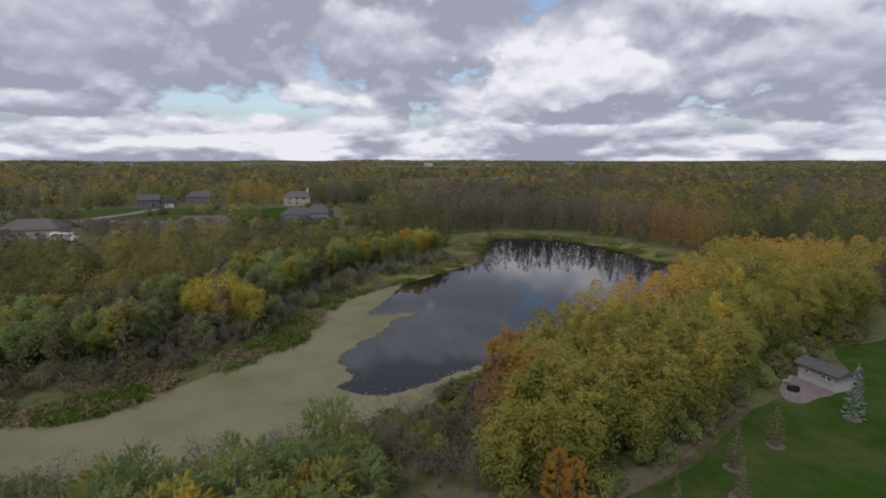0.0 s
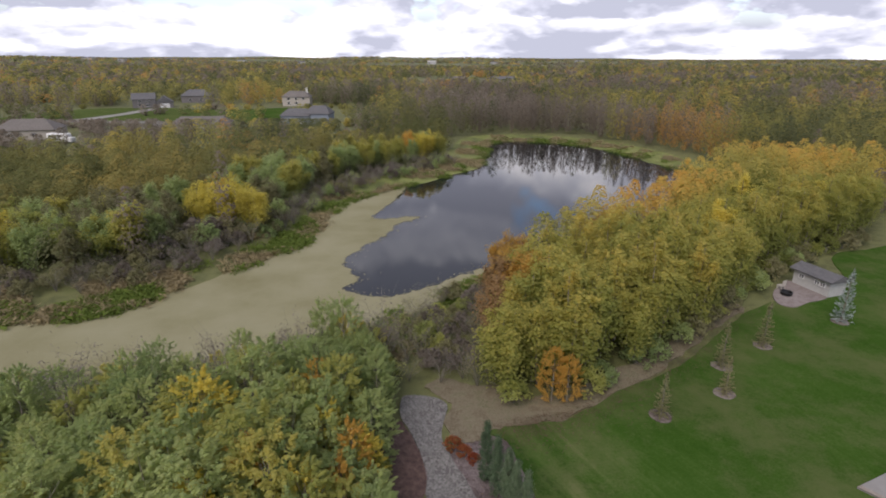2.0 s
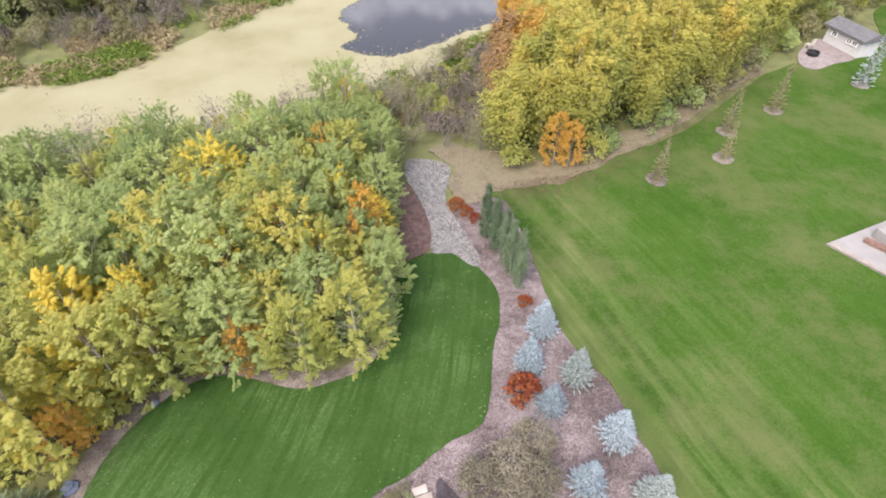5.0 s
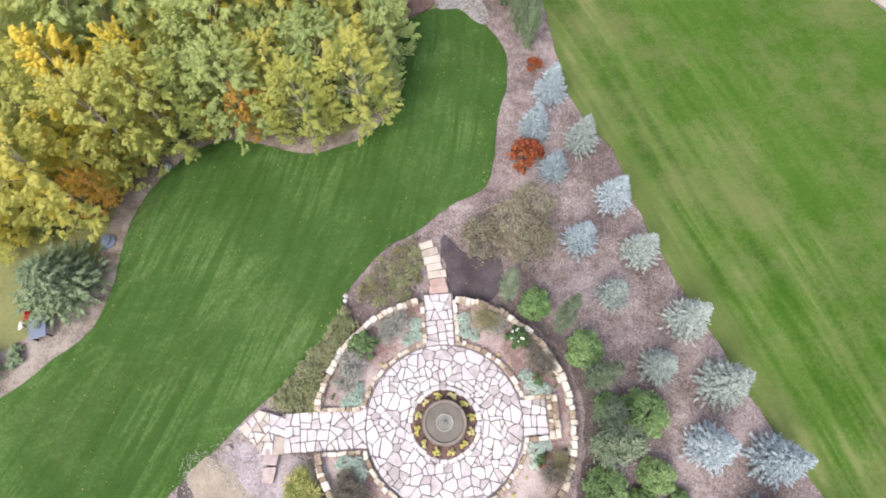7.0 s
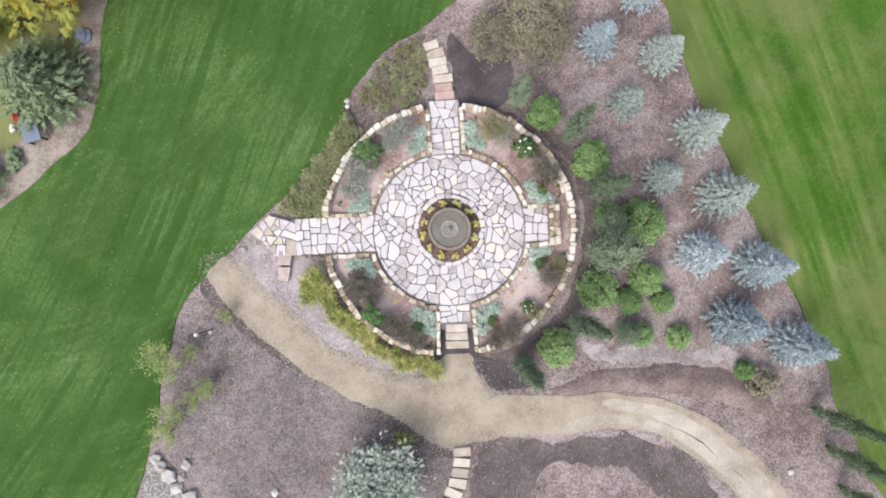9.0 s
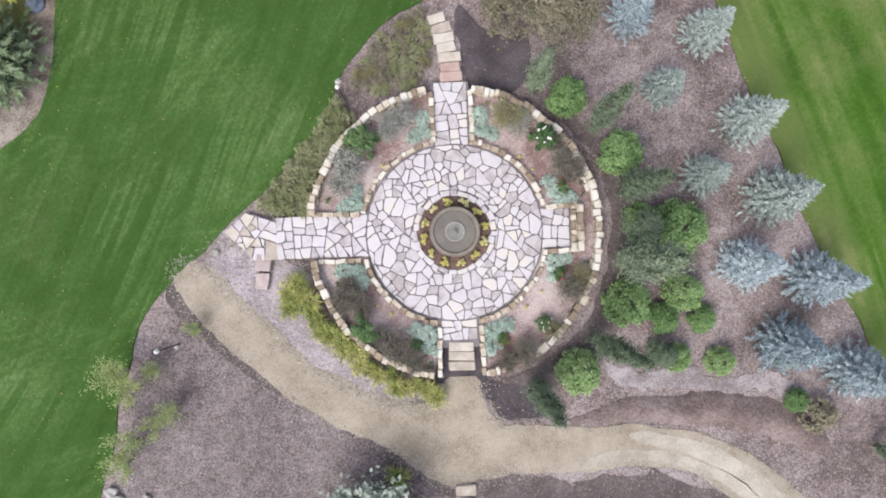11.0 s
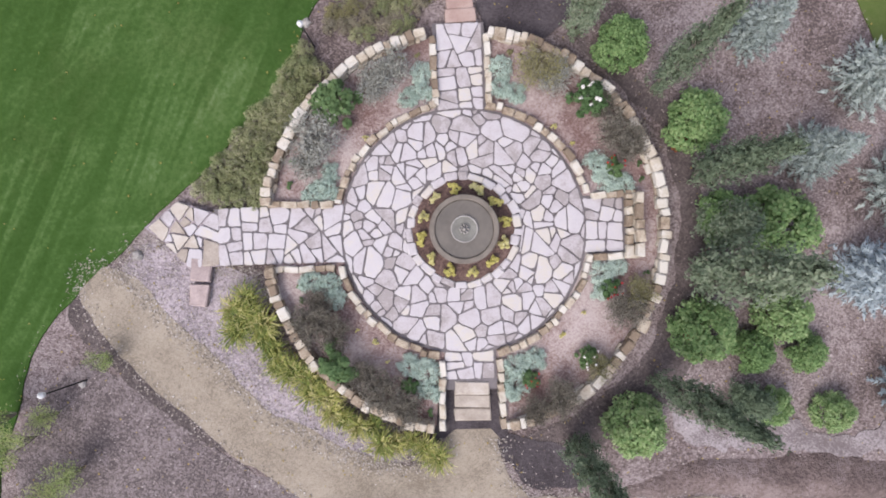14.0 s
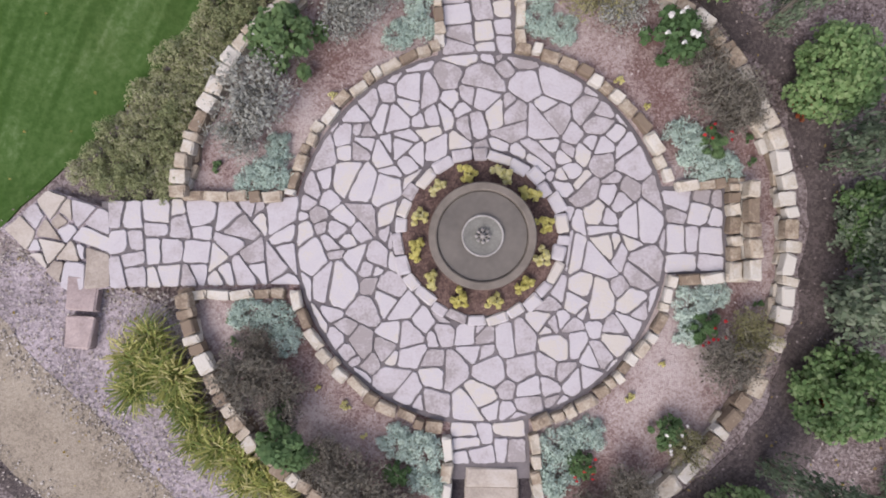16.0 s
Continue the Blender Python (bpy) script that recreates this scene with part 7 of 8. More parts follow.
# inside the ring: silver mats at the path corners, greyish bushes, roses and small flowers
MATS = [mound(410 + k, 0.26, 0.42, 44, 44, 0.062, 0.3) for k in range(3)]
for x, y, s in ((0.95, 4.1, 0.9), (0.98, 3.6, 0.85), (1.35, 3.45, 0.8), (-0.98, 4.0, 0.85), (-1.0, 3.6, 0.8), (-1.35, 3.4, 0.75), (-3.45, 1.2, 0.95), (-3.85, 1.05, 0.8), (-3.35, 1.6, 0.7), (-3.5, -1.25, 0.9), (-3.95, -1.15, 0.85), (-3.3, -1.6, 0.75),
                (3.35, 1.55, 1.0), (3.65, 1.15, 0.9), (4.0, 1.1, 0.8), (3.4, -1.1, 0.95), (3.75, -1.0, 0.75), (3.3, -1.55, 0.75), (-1.05, -3.45, 0.95), (-1.5, -3.3, 0.85), (-1.0, -3.95, 0.9), (1.1, -3.9, 1.0), (1.15, -3.4, 0.9), (1.6, -3.25, 0.9)):
    plant("artemisia", r2.choice(MATS), ("stem", "foliage"), (M["twig"], L["teal"]), pose(x, y, PZ - 0.03, 0, 0, r2.uniform(0, 360)) @ Matrix.Diagonal((s, s, s, 1)), "pale teal silver-leaved mound at the bed edge", "artemisia", "silver mounds in the beds")
LAV = [wispy(430 + k, 0.6, 0.62, 54, 40, 0.058) for k in range(3)]
for x, y, s, tone in ((-1.8, 4.0, 1.0, "lavender"), (-2.2, 3.7, 0.9, "lavender"), (-3.6, 2.4, 1.15, "lavender"), (-3.9, 1.9, 0.9, "lavender"), (1.95, 4.0, 1.1, "olive"), (2.3, 3.8, 0.9, "lavender"), (3.9, 2.3, 1.1, "grey"), (4.1, 1.9, 0.8, "grey"), (3.4, 3.1, 0.8, "grey"),
                      (-3.8, -2.1, 1.05, "grey"), (-3.3, -2.5, 0.95, "grey"), (-2.1, -3.9, 1.1, "grey"), (-1.7, -4.3, 0.9, "grey"), (-2.7, -3.5, 0.8, "grey"), (3.9, -2.0, 0.95, "grey"), (4.2, -1.6, 0.8, "olive"), (2.2, -4.1, 0.95, "grey"), (1.6, -4.4, 0.8, "grey"), (3.2, -3.4, 0.7, "olive"), (-3.7, -1.7, 0.7, "grey")):
    plant("shrub", r2.choice(LAV), ("stem", "foliage"), (M["twig"], L["brownshrub" if tone == "grey" else tone]), pose(x, y, PZ - 0.03, 0, 0, r2.uniform(0, 360)) @ Matrix.Diagonal((s, s, s, 1)), "wispy grey half-bare garden shrub", "shrub", "wispy shrubs in the beds")
ROSES = [mound(440 + k, 0.7, 0.45, 20, 80, 0.07, 0.75) for k in range(2)]
HEADS = []
for k in range(3):
    r = np.random.default_rng(450 + k)
    HEADS.append(quads_mesh("bloom", clump_leaves(r, np.zeros((1, 3)), np.full(1, 0.03), 9, 0.055, width=0.9)))
for x, y, s, bloom in ((-3.1, 3.25, 1.5, None), (3.1, 3.2, 1.25, "flower_white"), (-3.2, -3.1, 1.4, None), (3.75, 1.5, 0.7, "flower_red"), (3.55, -1.5, 0.7, "flower_red"), (1.5, -3.7, 0.6, "flower_red"), (2.9, -3.2, 0.7, "flower_white"), (-1.5, -3.8, 0.55, None)):
    rose = plant("rose_bush", r2.choice(ROSES), ("stem", "foliage"), (M["twig"], L["rose"]), pose(x, y, PZ - 0.03, 0, 0, r2.uniform(0, 360)) @ Matrix.Diagonal((s, s, s, 1)),
                 "green rose bush without blooms" if bloom is None else "green rose bush with a few " + bloom[7:] + " blooms", "rose bush", "rose bushes")
    for q in range(7 if bloom else 0):
        me = r2.choice(HEADS)
        own(me, None)
        ob = new("bloom", me)
        ob.parent = rose
        a, d = r2.uniform(0, math.tau), 0.42 * math.sqrt(r2.random())
        ob.location = (d * math.cos(a), d * math.sin(a), 0.68 - 0.5 * d * d)
        ob.material_slots[0].link, ob.material_slots[0].material = "OBJECT", L[bloom]
DOTS = [mound(460 + k, 0.16, 0.13, 12, 40, 0.036, 0.6) for k in range(2)]
for k in range(12):
    a = math.tau * (k + 0.35) / 12
    s = r2.uniform(1.25, 1.6)
    plant("marigold", r2.choice(DOTS), ("stem", "foliage"), (M["twig"], L["flower_yellow"]), pose(CX + 1.07 * math.cos(a), CY + 1.07 * math.sin(a), PZ + 0.03, 0, 0, r2.uniform(0, 360)) @ Matrix.Diagonal((s, s, s, 1)), "small yellow-leaved bedding plant", "bedding plant", "yellow plants round the fountain")
for x, y, s, tone in ((-2.45, 2.45, 0.7, "flower_yellow"), (2.3, 2.6, 0.7, "flower_yellow"), (2.75, 2.15, 0.55, "flower_yellow"), (-2.35, -2.7, 0.75, "flower_yellow"), (-2.8, -2.4, 0.5, "flower_yellow"), (2.35, -2.65, 0.75, "flower_yellow"), (2.9, -2.1, 0.5, "flower_yellow"), (-2.05, -3.2, 0.5, "flower_yellow"),
                      (-4.4, 1.3, 0.9, "rose"), (-4.3, 1.9, 0.8, "rose"), (-4.2, -1.25, 0.8, "rose"), (-4.15, -1.6, 0.8, "rose"), (1.25, 4.5, 0.8, "olive"), (1.5, 4.4, 0.7, "olive"), (-1.5, 4.45, 0.8, "olive"), (-1.1, 4.5, 0.7, "olive"), (4.4, 1.6, 0.7, "rose"), (4.45, 1.2, 0.7, "rose"), (4.5, -1.15, 0.7, "rose"), (-1.0, -4.5, 0.9, "rose"), (-1.45, -4.3, 0.8, "rose")):
    plant("bedding_plant", r2.choice(DOTS), ("stem", "foliage"), (M["twig"], L[tone]), pose(x, y, PZ - 0.02, 0, 0, r2.uniform(0, 360)) @ Matrix.Diagonal((s, s, s, 1)), "small yellow bedding plant" if "flower" in tone else "small dark green bedding plant", "bedding plant", "small plants in the beds")
# thin young trees at the lawn's edge
YOUNG = [wispy(470 + k, 2.0, 0.85, 26, 46, 0.085) for k in range(2)]
for x, y, s in ((-11.6, -4.3, 0.85), (-11.1, -4.9, 0.7), (-10.5, -4.3, 0.5), (-9.9, -5.7, 0.6), (-10.5, -6.2, 0.55), (-11.3, -6.7, 0.8), (-11.5, -7.4, 0.7), (-9.1, -2.9, 0.4)):
    plant("sapling", r2.choice(YOUNG), ("stem", "foliage"), (M["twig"], L["sapling"]), pose(x, y, 0.0, 0, 0, r2.uniform(0, 360)) @ Matrix.Diagonal((s, s, s, 1)), "thin young tree with sparse green leaves", "sapling", "saplings at the lawn edge")

# ---- lamps, stones, odds and ends ----
def garden_lamp(x, y, h):
    t = thing("garden_lamp", pose(x, y, 0.0), "slim black garden lamp with a white head", "garden lamp", "garden lamps")
    bm = bmesh.new()
    tube(bm, [(0, 0, 0), (0, 0, h)], [0.025, 0.02], 8)
    part("post", bm, M["metal"], t)
    bm = bmesh.new()
    lathe(bm, [(0.03, h), (0.06, h + 0.03), (0.075, h + 0.13), (0.04, h + 0.18), (0.01, h + 0.2)], 16)
    part("head", bm, M["lamp_white"], t)


garden_lamp(-9.8, -3.5, 1.5)
garden_lamp(-3.75, 4.9, 1.3)


def boulder(x, y, z, s, seed, mat="boulder", flat=0.6):
    r = random.Random(seed)
    bm = bmesh.new()
    bmesh.ops.create_icosphere(bm, subdivisions=2, radius=s)
    for v in bm.verts:
        v.co *= 1 + 0.5 * noise.noise(v.co / s * 1.5 + Vector((seed, 0, 0)))
        v.co.z *= flat
    ob = part("boulder", bm, M[mat])
    ob.matrix_world = pose(x, y, z + s * flat * 0.5, 0, 0, r.uniform(0, 360))
    tagged(ob, "pale weathered boulder lying in the mulch" if mat == "boulder" else "dark blue-grey boulder at the path edge", "boulder", "boulders")


for k, (x, y, s) in enumerate(((-12.3, -8.6, 0.22), (-12.1, -8.9, 0.25), (-11.8, -9.3, 0.28), (-11.5, -9.8, 0.26), (-11.1, -8.9, 0.2), (-11.3, -9.4, 0.17), (-8.4, -0.35, 0.14), (-7.6, -10.2, 0.15), (13.4, -10.5, 0.13), (-9.9, -3.6, 0.1), (-11.0, -10.2, 0.3), (-3.95, 5.5, 0.12))):
    boulder(x, y, 0.03, s, k)
boulder(-14.5, 8.6, 0.04, 0.32, 40, "blue", 0.55)
boulder(-12.3, 12.3, 0.04, 0.22, 41, "blue", 0.5)
sheet("pale_gravel", closed_curve([(-12.4, -8.4), (-11.6, -9.6), (-10.9, -11), (-11.5, -14), (-13.6, -14), (-13.0, -10.4)], 6, 0.1, 15), 0.075, M["gravel"], "pale gravel below the boulders", "gravel")
for x, y, w in ((-6.72, -0.78, 0.5), (-6.8, -1.4, 0.47)):
    bm = bmesh.new()
    box(bm, 0, 0, 0.09, w, w * 1.1, 0.2, bevel=0.02)
    for v in bm.verts:
        v.co += Vector([r2.uniform(-0.03, 0.03) for _ in range(3)])
    ob = part("stone_seat", bm, M["brownstone"])
    ob.matrix_world = pose(x, y, 0.05, 0, 0, -8)
    tagged(ob, "squared brown sandstone block set on gravel", "stone block", "stone blocks")
bench = thing("garden_bench", pose(-16.5, 4.8, 0.04, 0, 0, 15), "small grey-blue garden bench on the path", "bench")
bm = bmesh.new()
box(bm, 0, 0, 0.45, 0.68, 0.95, 0.06, bevel=0.02)
part("seat", bm, M["blue"], bench)
for dx, dy in ((-0.28, -0.4), (0.28, -0.4), (-0.28, 0.4), (0.28, 0.4)):
    bm = bmesh.new()
    box(bm, dx, dy, 0.21, 0.06, 0.06, 0.42)
    part("leg", bm, M["metal"], bench)
# pale wood chips on the mulch and in the beds
rl = np.random.default_rng(94)
p = np.stack([rl.uniform(-13, 16, 17000), rl.uniform(-12, 12, 17000)], 1)
far = np.hypot(p[:, 0] - CX, p[:, 1] - CY)
p = p[(inside_many(p[:, 0], p[:, 1], closed_curve(BED, 4)) & ~inside_many(p[:, 0], p[:, 1], closed_curve(DARK_2, 4)) & (far > 5.2) & ~inside_many(p[:, 0], p[:, 1], closed_curve(TRACK, 4))) | ((far > 3.4) & (far < 4.8) & (np.minimum(abs(p[:, 0]), abs(p[:, 1])) > 0.9))]
k = len(p)
z = np.where(np.hypot(p[:, 0] - CX, p[:, 1] - CY) < 4.9, PZ - 0.005, 0.065) + rl.uniform(0, 0.015, k)
q = blades(np.stack([p[:, 0], p[:, 1], z], 1), unit(rl.normal(size=(k, 3)) * np.array([1, 1, 0.1])), unit(rl.normal(size=(k, 3)) * 0.2 + np.array([0, 0, 1.0])), rl.uniform(0.02, 0.06, k), 0.5)
tagged(link_mesh("wood_chips", quads_mesh("wood_chips", q), L["woodchip"]), "pale brown wood chips strewn over the mulch", "wood chips", kind="stuff")
for x, y, s, nm, tone, lab in ((-17.3, 5.5, 1.3, "flower_clump", "flower_red", "clump of red and white flowers by the bench"), (-17.5, 5.0, 0.9, "flower_clump", "flower_white", "clump of white flowers by the bench"), (-17.4, 3.7, 2.6, "shrub", "pine", "low dark green shrub by the bench")):
    plant(nm, DOTS[0], ("stem", "foliage"), (M["twig"], L[tone]), pose(x, y, 0.04, 0, 0, 40 * x) @ Matrix.Diagonal((s * 1.6, s * 1.6, s, 1)), lab, "flowers" if nm != "shrub" else "shrub")
RIM = np.array([(5.5, 26.4), (7.5, 27.2), (10, 27.6), (15, 30.4), (20, 33.4), (26, 38.2), (31, 42.0)])
k = rl.integers(0, len(RIM) - 1, 5000)
t = rl.uniform(0, 1, 5000)[:, None]
p = RIM[k] * (1 - t) + RIM[k + 1] * t + np.stack([rl.normal(size=5000) * 0.9 + 0.5, -np.abs(rl.normal(size=5000)) * 1.3 + 0.6], 1)
q = blades(np.stack([p[:, 0], p[:, 1], rl.uniform(0.085, 0.11, 5000)], 1), unit(rl.normal(size=(5000, 3)) * np.array([1, 1, 0.1])), unit(rl.normal(size=(5000, 3)) * 0.25 + np.array([0, 0, 1.0])), rl.uniform(0.04, 0.12, 5000), 0.7)
tagged(link_mesh("leaf_litter_rim", quads_mesh("leaf_litter_rim", q), L["rimlitter"]), "dry brown leaves scattered over the lawn's edge", "fallen leaves", kind="stuff")
# loose pebbles blur the rims of the track and the gravel strip
rp_ = np.random.default_rng(97)
lines_ = [np.array(closed_curve(TRACK, 10, 0.2, 7)), np.array(closed_curve(PALE, 6, 0.1, 14))]
spots = []
for line, n in zip(lines_, (6000, 4500)):
    k = rp_.integers(0, len(line), n)
    t = rp_.uniform(0, 1, n)[:, None]
    spots.append(line[k] * (1 - t) + line[(k + 1) % len(line)] * t + rp_.normal(size=(n, 2)) * 0.16)
inner = np.stack([rp_.uniform(-9, -1, 9000), rp_.uniform(-6, 0, 9000)], 1)
spots.append(inner[inside_many(inner[:, 0], inner[:, 1], closed_curve(PALE, 6, 0.1, 14))])
p = np.concatenate(spots)
p = p[np.hypot(p[:, 0] - CX, p[:, 1] - CY) > 5.15]
p = p[~((np.abs(p[:, 0]) < 1.0) & (p[:, 1] > -5.2))]
k = len(p)
q = blades(np.stack([p[:, 0], p[:, 1], rp_.uniform(0.062, 0.08, k)], 1), unit(rp_.normal(size=(k, 3)) * np.array([1, 1, 0.1])), unit(rp_.normal(size=(k, 3)) * 0.25 + np.array([0, 0, 1.0])), rp_.uniform(0.02, 0.06, k), 0.75)
tagged(link_mesh("pebbles", quads_mesh("pebbles", q), L["pebble"]), "loose pale pebbles along the track rim", "pebbles", kind="stuff")
# fallen leaves strewn over lawns and mulch
rl = np.random.default_rng(95)
for poly, n, z in ((closed_curve(LAWN_W, 4), 380, 0.085), (closed_curve(BED, 4), 1800, 0.06), (closed_curve(WEST_BED, 4), 1600, 0.05)):
    p = np.stack([rl.uniform(-20, 16, n * 3), rl.uniform(-12, 22, n * 3)], 1)
    p = p[inside_many(p[:, 0], p[:, 1], poly) & (np.hypot(p[:, 0], p[:, 1]) > 5.3)][:n]
    k = len(p)
    q = blades(np.stack([p[:, 0], p[:, 1], np.full(k, z + 0.02)], 1), unit(rl.normal(size=(k, 3)) * np.array([1, 1, 0.15])), unit(rl.normal(size=(k, 3)) * 0.25 + np.array([0, 0, 1.0])), rl.uniform(0.03, 0.075, k), 0.7)
    tagged(link_mesh("fallen_leaves", quads_mesh("fallen_leaves", q), L["litter"]), "small yellow fallen leaves strewn about", "fallen leaves", kind="stuff")


# ---- shed, patio and houses ----
def window(parent, x, y, z, w, h, turn, cols=2):
    win = new("window")
    win.parent = parent
    win.matrix_local = pose(x, y, z, 0, 0, turn)
    bm = bmesh.new()
    for dx, dz, sx, sz in ((0, h / 2, w + 0.1, 0.08), (0, -h / 2, w + 0.1, 0.08), (-w / 2, 0, 0.08, h), (w / 2, 0, 0.08, h)) + ((0, 0, 0.05, h),) * (cols > 1):
        box(bm, dx, -0.03, dz, sx, 0.1, sz)
    part("window_frame", bm, M["white"], win)
    for k in range(cols):
        bm = bmesh.new()
        box(bm, -w / 2 + w * (k + 0.5) / cols, 0.0, 0, w / cols - 0.06, 0.03, h - 0.06)
        part("pane", bm, M["glass"], win)


def gable_roof(bm, w, d, z, rise, over=0.4, thick=0.14, hip=0.0):
    """Ridge along x; hip draws the ridge's ends in."""
    a, c = w / 2 + over, d / 2 + over
    for dz in (0.0,):
        e = [bm.verts.new(p) for p in ((-a, -c, z), (a, -c, z), (a, c, z), (-a, c, z), (-a + hip, 0, z + rise), (a - hip, 0, z + rise))]
        l = [bm.verts.new((v.co.x, v.co.y, v.co.z - thick)) for v in e[:4]]
        for f_ in ((e[0], e[1], e[5], e[4]), (e[2], e[3], e[4], e[5]), (e[1], e[2], e[5]), (e[3], e[0], e[4]), (l[0], l[1], e[1], e[0]), (l[1], l[2], e[2], e[1]), (l[2], l[3], e[3], e[2]), (l[3], l[0], e[0], e[3]), (l[3], l[2], l[1], l[0])):
            bm.faces.new(f_)


def house(name, x, y, turn, wings, wall, roof, label, windows=(), chimney=None, garage=None):
    """wings: (x, y, width, depth, eaves, rise, hip, turned) in the house's own metres."""
    size = 0.88 if name == "shed" else 0.82
    t = thing(name, pose(x, y, ground_h(x, y), 0, 0, turn) @ Matrix.Diagonal((size, size, size, 1)), label, "shed" if name == "shed" else "house", "" if name == "shed" else "houses beyond the pond")
    for wx, wy, w, d, hgt, rise, hip, turned in wings:
        bm = bmesh.new()
        box(bm, 0, 0, hgt / 2, w, d, hgt)
        if not hip:
            for s in (-1, 1):
                v = [bm.verts.new(p) for p in ((s * w / 2, -d / 2, hgt), (s * w / 2, d / 2, hgt), (s * w / 2, 0, hgt + rise * 0.95))]
                bm.faces.new(v)
        bmesh.ops.transform(bm, matrix=pose(wx, wy, 0, 0, 0, turned), verts=bm.verts[:])
        part("wall", bm, M[wall], t)
        bm = bmesh.new()
        gable_roof(bm, w, d, hgt + 0.02, rise, hip=hip)
        bmesh.ops.transform(bm, matrix=pose(wx, wy, 0, 0, 0, turned), verts=bm.verts[:])
        part("roof", bm, M[roof], t)
    for wx, wy, wz, w, h, tn in windows:
        window(t, wx, wy, wz, w, h, tn)
    if chimney:
        bm = bmesh.new()
        box(bm, chimney[0], chimney[1], chimney[2], 0.9, 0.9, 3.0)
        box(bm, chimney[0], chimney[1], chimney[2] + 1.55, 1.1, 1.1, 0.15)
        part("chimney", bm, M["white"], t)
    if garage:
        bm = bmesh.new()
        for k in range(4):
            box(bm, garage[0], garage[1], 0.32 + 0.55 * k, garage[2], 0.12, 0.53)
        part("garage_door", bm, M["white"], t)
    return t


house("shed", 41.5, 46.3, -77, [(0, 0, 4.5, 2.4, 1.95, 0.6, 0.0, 0)], "greywall", "roof_grey", "white garden shed with a grey shingle roof",
      [(-1.2, -1.23, 1.3, 0.6, 0.5, 0), (0.75, -1.23, 1.3, 0.55, 0.5, 0), (1.45, -1.23, 1.3, 0.55, 0.5, 0)])
sheet("shed_patio", closed_curve([(41.0, 44.3), (38.4, 43.2), (36.2, 42.2), (35.2, 43.2), (36.2, 45.4), (38.4, 47.4), (40.2, 48.3)], 4, 0.05, 3), 0.11, M["pavers"], "grey-brown paver patio before the shed", "patio", skirt=0.15)
pit = thing("fire_pit", pose(37.3, 45.0, 0.11), "round dark iron fire pit on the patio", "fire pit")
bm = bmesh.new()
lathe(bm, [(0.5, 0.0), (0.55, 0.3), (0.58, 0.32), (0.5, 0.32), (0.45, 0.1)], 20)
part("ring", bm, M["metal"], pit)
chair = thing("patio_chair", pose(37.6, 46.3, 0.11, 0, 0, 200), "plain wooden chair on the shed patio", "chair")
bm = bmesh.new()
box(bm, 0, 0, 0.42, 0.55, 0.55, 0.05)
part("seat", bm, M["beige"], chair)
bm = bmesh.new()
box(bm, 0, 0.27, 0.72, 0.55, 0.05, 0.6)
part("backrest", bm, M["beige"], chair)
for dx, dy in ((-0.23, -0.23), (0.23, -0.23), (-0.23, 0.23), (0.23, 0.23)):
    bm = bmesh.new()
    box(bm, dx, dy, 0.2, 0.06, 0.06, 0.4)
    part("leg", bm, M["beige"], chair)
# corner of a terrace on the east lawn
sheet("terrace", [(24.1, 20.4), (26.6, 21.3), (33, 23.6), (34.5, 14.5), (26.2, 17.4)], 0.14, M["concrete"], "pale concrete terrace on the lawn", "terrace", skirt=0.2)
sheet("terrace_edge", [(24.1, 20.4), (24.4, 20.45), (26.4, 17.55), (34.5, 14.8), (34.5, 14.5), (26.2, 17.4)], 0.19, M["stepstone"], "cream stone kerb along the terrace", "kerb", skirt=0.1)
bm = bmesh.new()
box(bm, 0, 0, 0.35, 6.0, 2.6, 0.7, bevel=0.03)
deck = part("garden_deck", bm, M["concrete"])
deck.matrix_world = pose(30.4, 20.4, 0.14, 0, 0, 16)
tagged(deck, "raised pale grey deck standing on the terrace", "deck")
planter = thing("brick_planter", pose(27.2, 19.6, 0.14, 0, 0, -52), "low red brick planter on the terrace", "planter")
for c in range(3):
    for k in range(10):
        bm = bmesh.new()
        box(bm, -1.05 + 0.23 * k + 0.06 * (c % 2), 0, 0.04 + 0.08 * c, 0.215, 0.4, 0.07, bevel=0.008)
        part("brick", bm, M["redbrick"], planter)

house("house", -103, 161, 10, [(0, 0, 18, 11, 3.2, 3.2, 4.5, 0)], "beige", "roof_brown", "beige bungalow with a brown hipped roof", [(-4, -5.55, 1.6, 1.6, 1.2, 0), (3, -5.55, 1.6, 1.6, 1.2, 0)])
house("house", -110, 258, 20, [(-4, 0, 11, 10, 4.6, 3.0, 0.0, 0), (6, -2, 8, 8, 3.0, 3.0, 0.0, 90)], "darkbrick", "roof_grey", "dark two-storey house with steep gables", [(-6, -5.05, 1.5, 1.6, 1.3, 0), (-2, -5.05, 1.5, 1.6, 1.3, 0), (-6, -5.05, 3.7, 1.6, 1.0, 0), (-2, -5.05, 3.7, 1.6, 1.0, 0)], garage=(6, -6.05, 4.5))
house("house", -100, 286, 5, [(0, 0, 16, 11, 4.0, 3.4, 4.0, 0)], "darkbrick", "roof_grey", "dark house with a wide grey roof", [(-3, -5.55, 1.6, 1.6, 1.2, 0), (3, -5.55, 1.6, 1.6, 1.2, 0)])
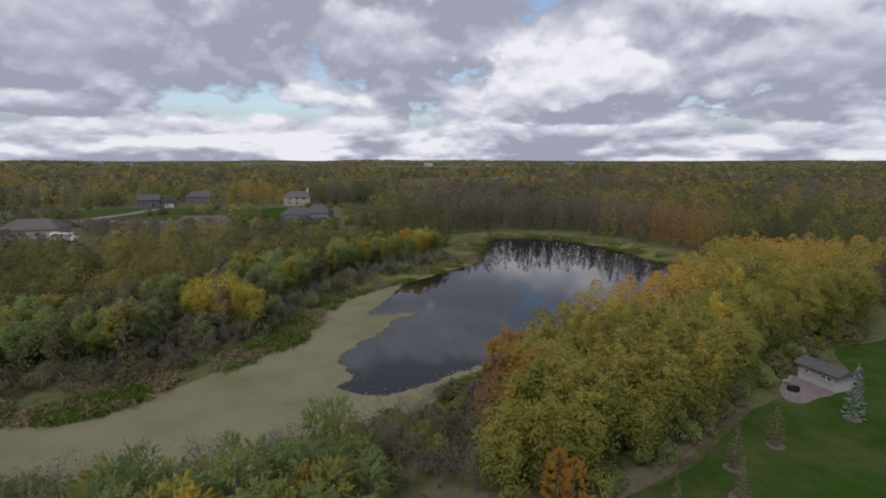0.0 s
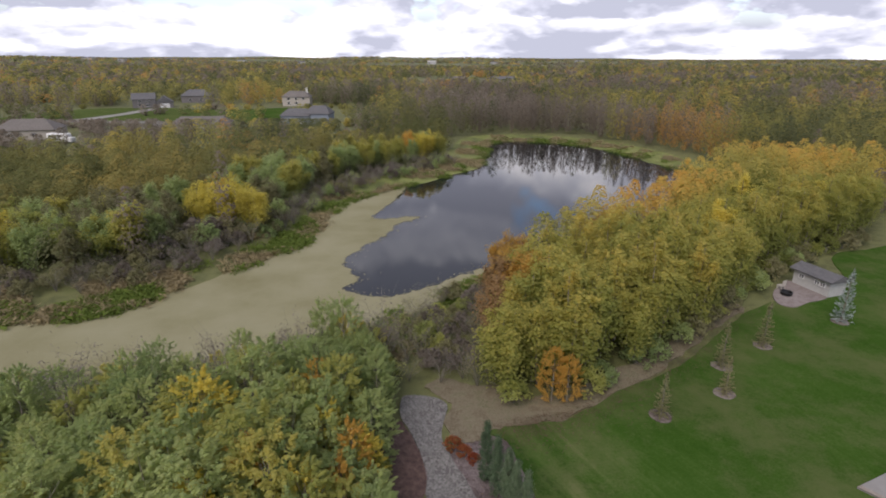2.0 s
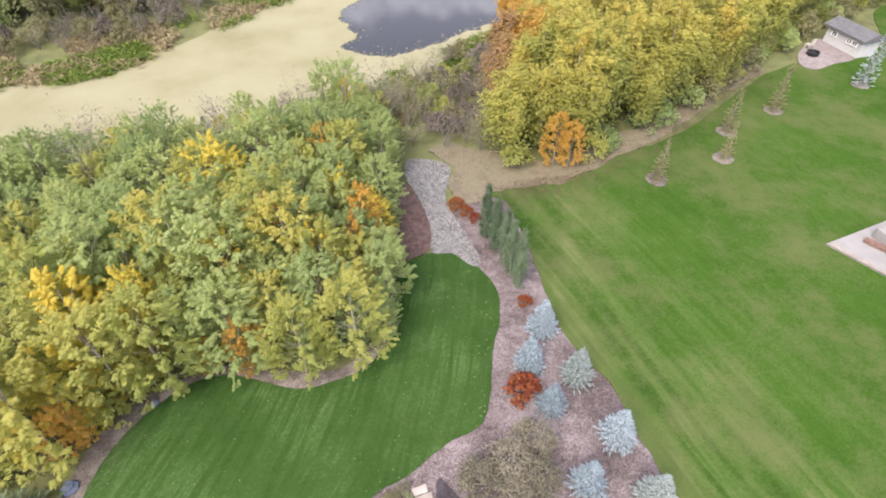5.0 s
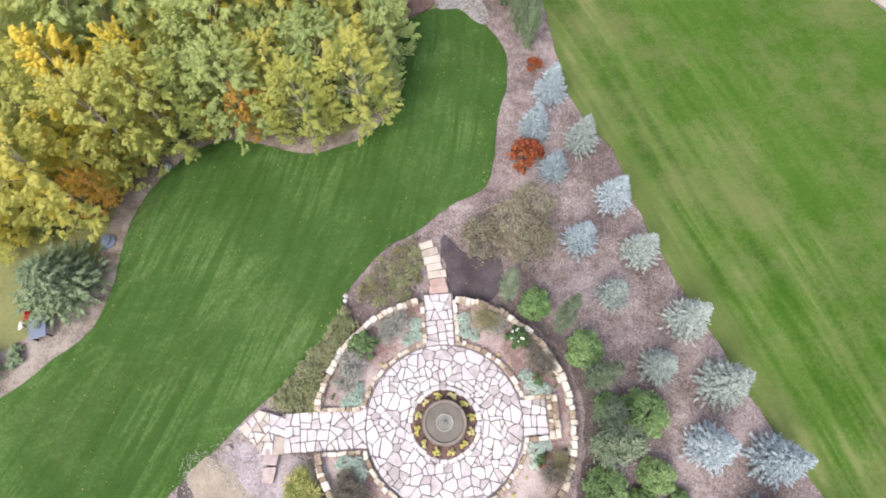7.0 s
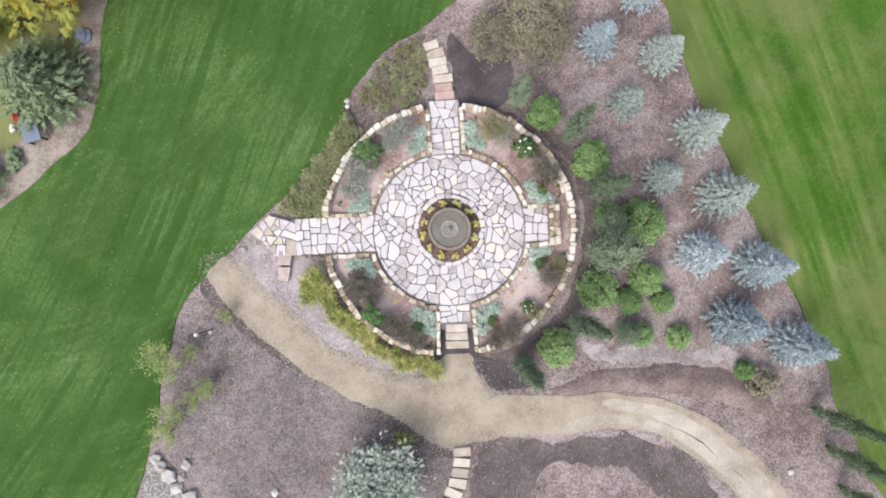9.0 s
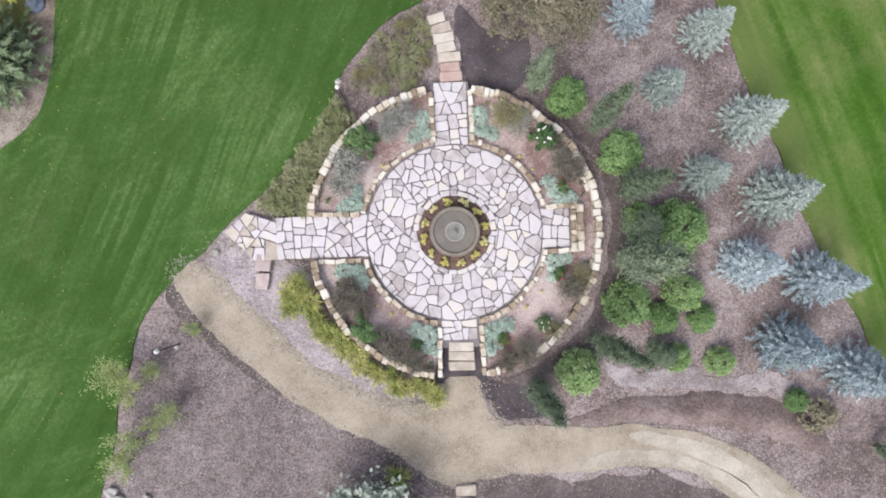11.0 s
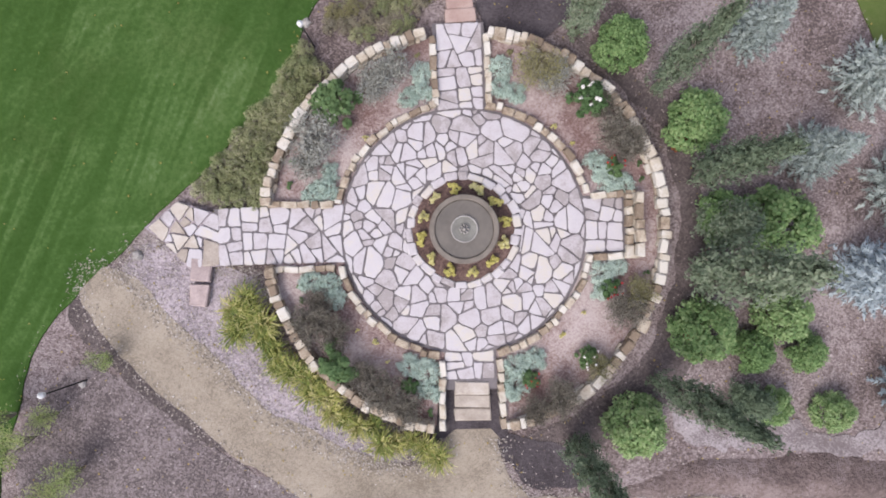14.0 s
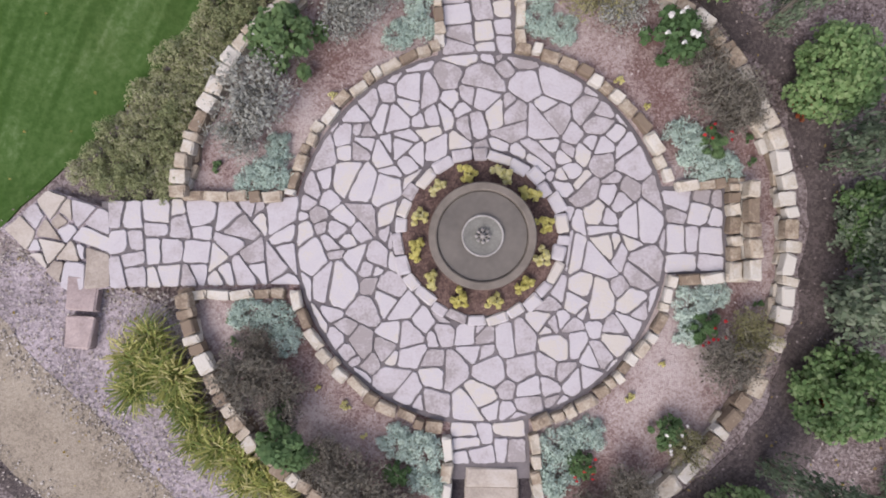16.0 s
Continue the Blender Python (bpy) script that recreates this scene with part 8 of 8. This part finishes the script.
house("house", -48, 266, 0, [(0, 0, 15, 10, 5.0, 3.0, 3.5, 0)], "beige", "roof_brown", "beige two-storey house with a white chimney", [(-4, -5.05, 1.6, 1.4, 1.3, 0), (0, -5.05, 1.6, 1.4, 1.3, 0), (-4, -5.05, 4.0, 1.4, 1.2, 0), (0, -5.05, 4.0, 1.4, 1.2, 0), (4, -5.05, 4.0, 1.4, 1.2, 0)], chimney=(5.5, 0, 8.0))
house("house", -33, 194, -8, [(-3, 0, 12, 9, 3.4, 2.6, 2.5, 0), (6, 1, 10, 9, 4.2, 3.0, 2.5, 0)], "slate", "roof_grey", "blue-grey house with a low hipped roof", [(-5, -4.55, 1.7, 1.6, 1.3, 0), (4, -3.55, 1.7, 1.4, 1.3, 0), (8, -3.55, 1.7, 1.4, 1.3, 0)], garage=(-1, -4.55, 3))
house("house", -64, 184, 4, [(0, 0, 22, 10, 1.6, 2.6, 3.5, 0)], "beige", "roof_brown", "low brown-roofed house behind the trees", [(-4, -5.05, 0.9, 1.2, 0.8, 0)])
house("house", 45, 440, 5, [(0, 0, 16, 10, 5.5, 3.5, 0.0, 0)], "beige", "roof_brown", "distant house among the trees", [(-3, -5.05, 2, 1.5, 1.5, 0)])
house("house", 80, 440, -5, [(0, 0, 22, 10, 5.5, 3.5, 0.0, 0)], "beige", "roof_grey", "distant house among the trees", [(-3, -5.05, 2, 1.5, 1.5, 0)])
house("house", 300, 470, 15, [(0, 0, 14, 10, 5.5, 3.5, 0.0, 0)], "beige", "roof_grey", "distant house among the trees", [(-3, -5.05, 2, 1.5, 1.5, 0)])
for x, y, w in ((-980, 1900, 70), (-760, 1650, 46), (-560, 2100, 60), (-880, 2300, 90), (-300, 1800, 40), (330, 2000, 50), (700, 2200, 70)):
    house("house", x, y, 0, [(0, 0, w * 0.6, 14, 8.5, 2.5, 0.0, 0)], "greywall", "roof_grey", "long pale farm building near the skyline", [(-8, -9.05, 5, 3, 3, 0)])
house("house", 95, 1700, 0, [(0, 0, 30, 16, 10, 3, 0.0, 0)], "greywall", "greywall", "large white farm building on the skyline", [(-8, -10.05, 5, 3, 3, 0)])
sheet("drive", closed_curve([(-116, 199), (-112, 201.5), (-106, 226), (-104, 248), (-109, 249), (-111, 229), (-118, 206), (-130, 199)], 5), 0.06, M["concrete"], "pale driveway to the dark house", "driveway", follow=True)
sheet("drive", closed_curve([(-84, 181), (-76, 182), (-72, 196), (-84, 200), (-112, 202), (-112, 198), (-86, 194)], 5), 0.09, M["concrete"], "pale concrete apron among the houses", "driveway", follow=True)
sheet("house_lawn", closed_curve([(-140, 200), (-112, 206), (-90, 200), (-74, 198), (-44, 200), (-42, 216), (-48, 250), (-70, 246), (-90, 248), (-100, 252), (-130, 252), (-146, 230)], 8, 2.0, 21), 0.04, M["lawn_east"], "green lawns round the houses", "lawn", follow=True)
van = thing("motorhome", pose(-90.0, 151, ground_h(-90.0, 151), 0, 0, -12) @ Matrix.Diagonal((0.85, 0.85, 0.85, 1)), "white motorhome parked beside the house", "motorhome")
bm = bmesh.new()
box(bm, 0, 0, 1.75, 7.0, 2.4, 2.4, bevel=0.25)
box(bm, 4.0, 0, 1.2, 1.6, 2.2, 1.4, bevel=0.2)
part("body", bm, M["white"], van)
for dx, dz, w in ((-1.8, 2.2, 1.4), (0.9, 2.2, 1.0)):
    bm = bmesh.new()
    box(bm, dx, -1.22, dz, w, 0.04, 0.6)
    part("side_window", bm, M["glass"], van)
for dx in (-2.2, 3.2):
    for dy in (-1.0, 1.0):
        bm = bmesh.new()
        lathe(bm, [(0.2, -0.12), (0.38, -0.12), (0.4, 0.0), (0.38, 0.12), (0.2, 0.12)], 16)
        bmesh.ops.transform(bm, matrix=pose(dx, dy, 0.4, 90, 0, 0), verts=bm.verts[:])
        part("wheel", bm, M["metal"], van)
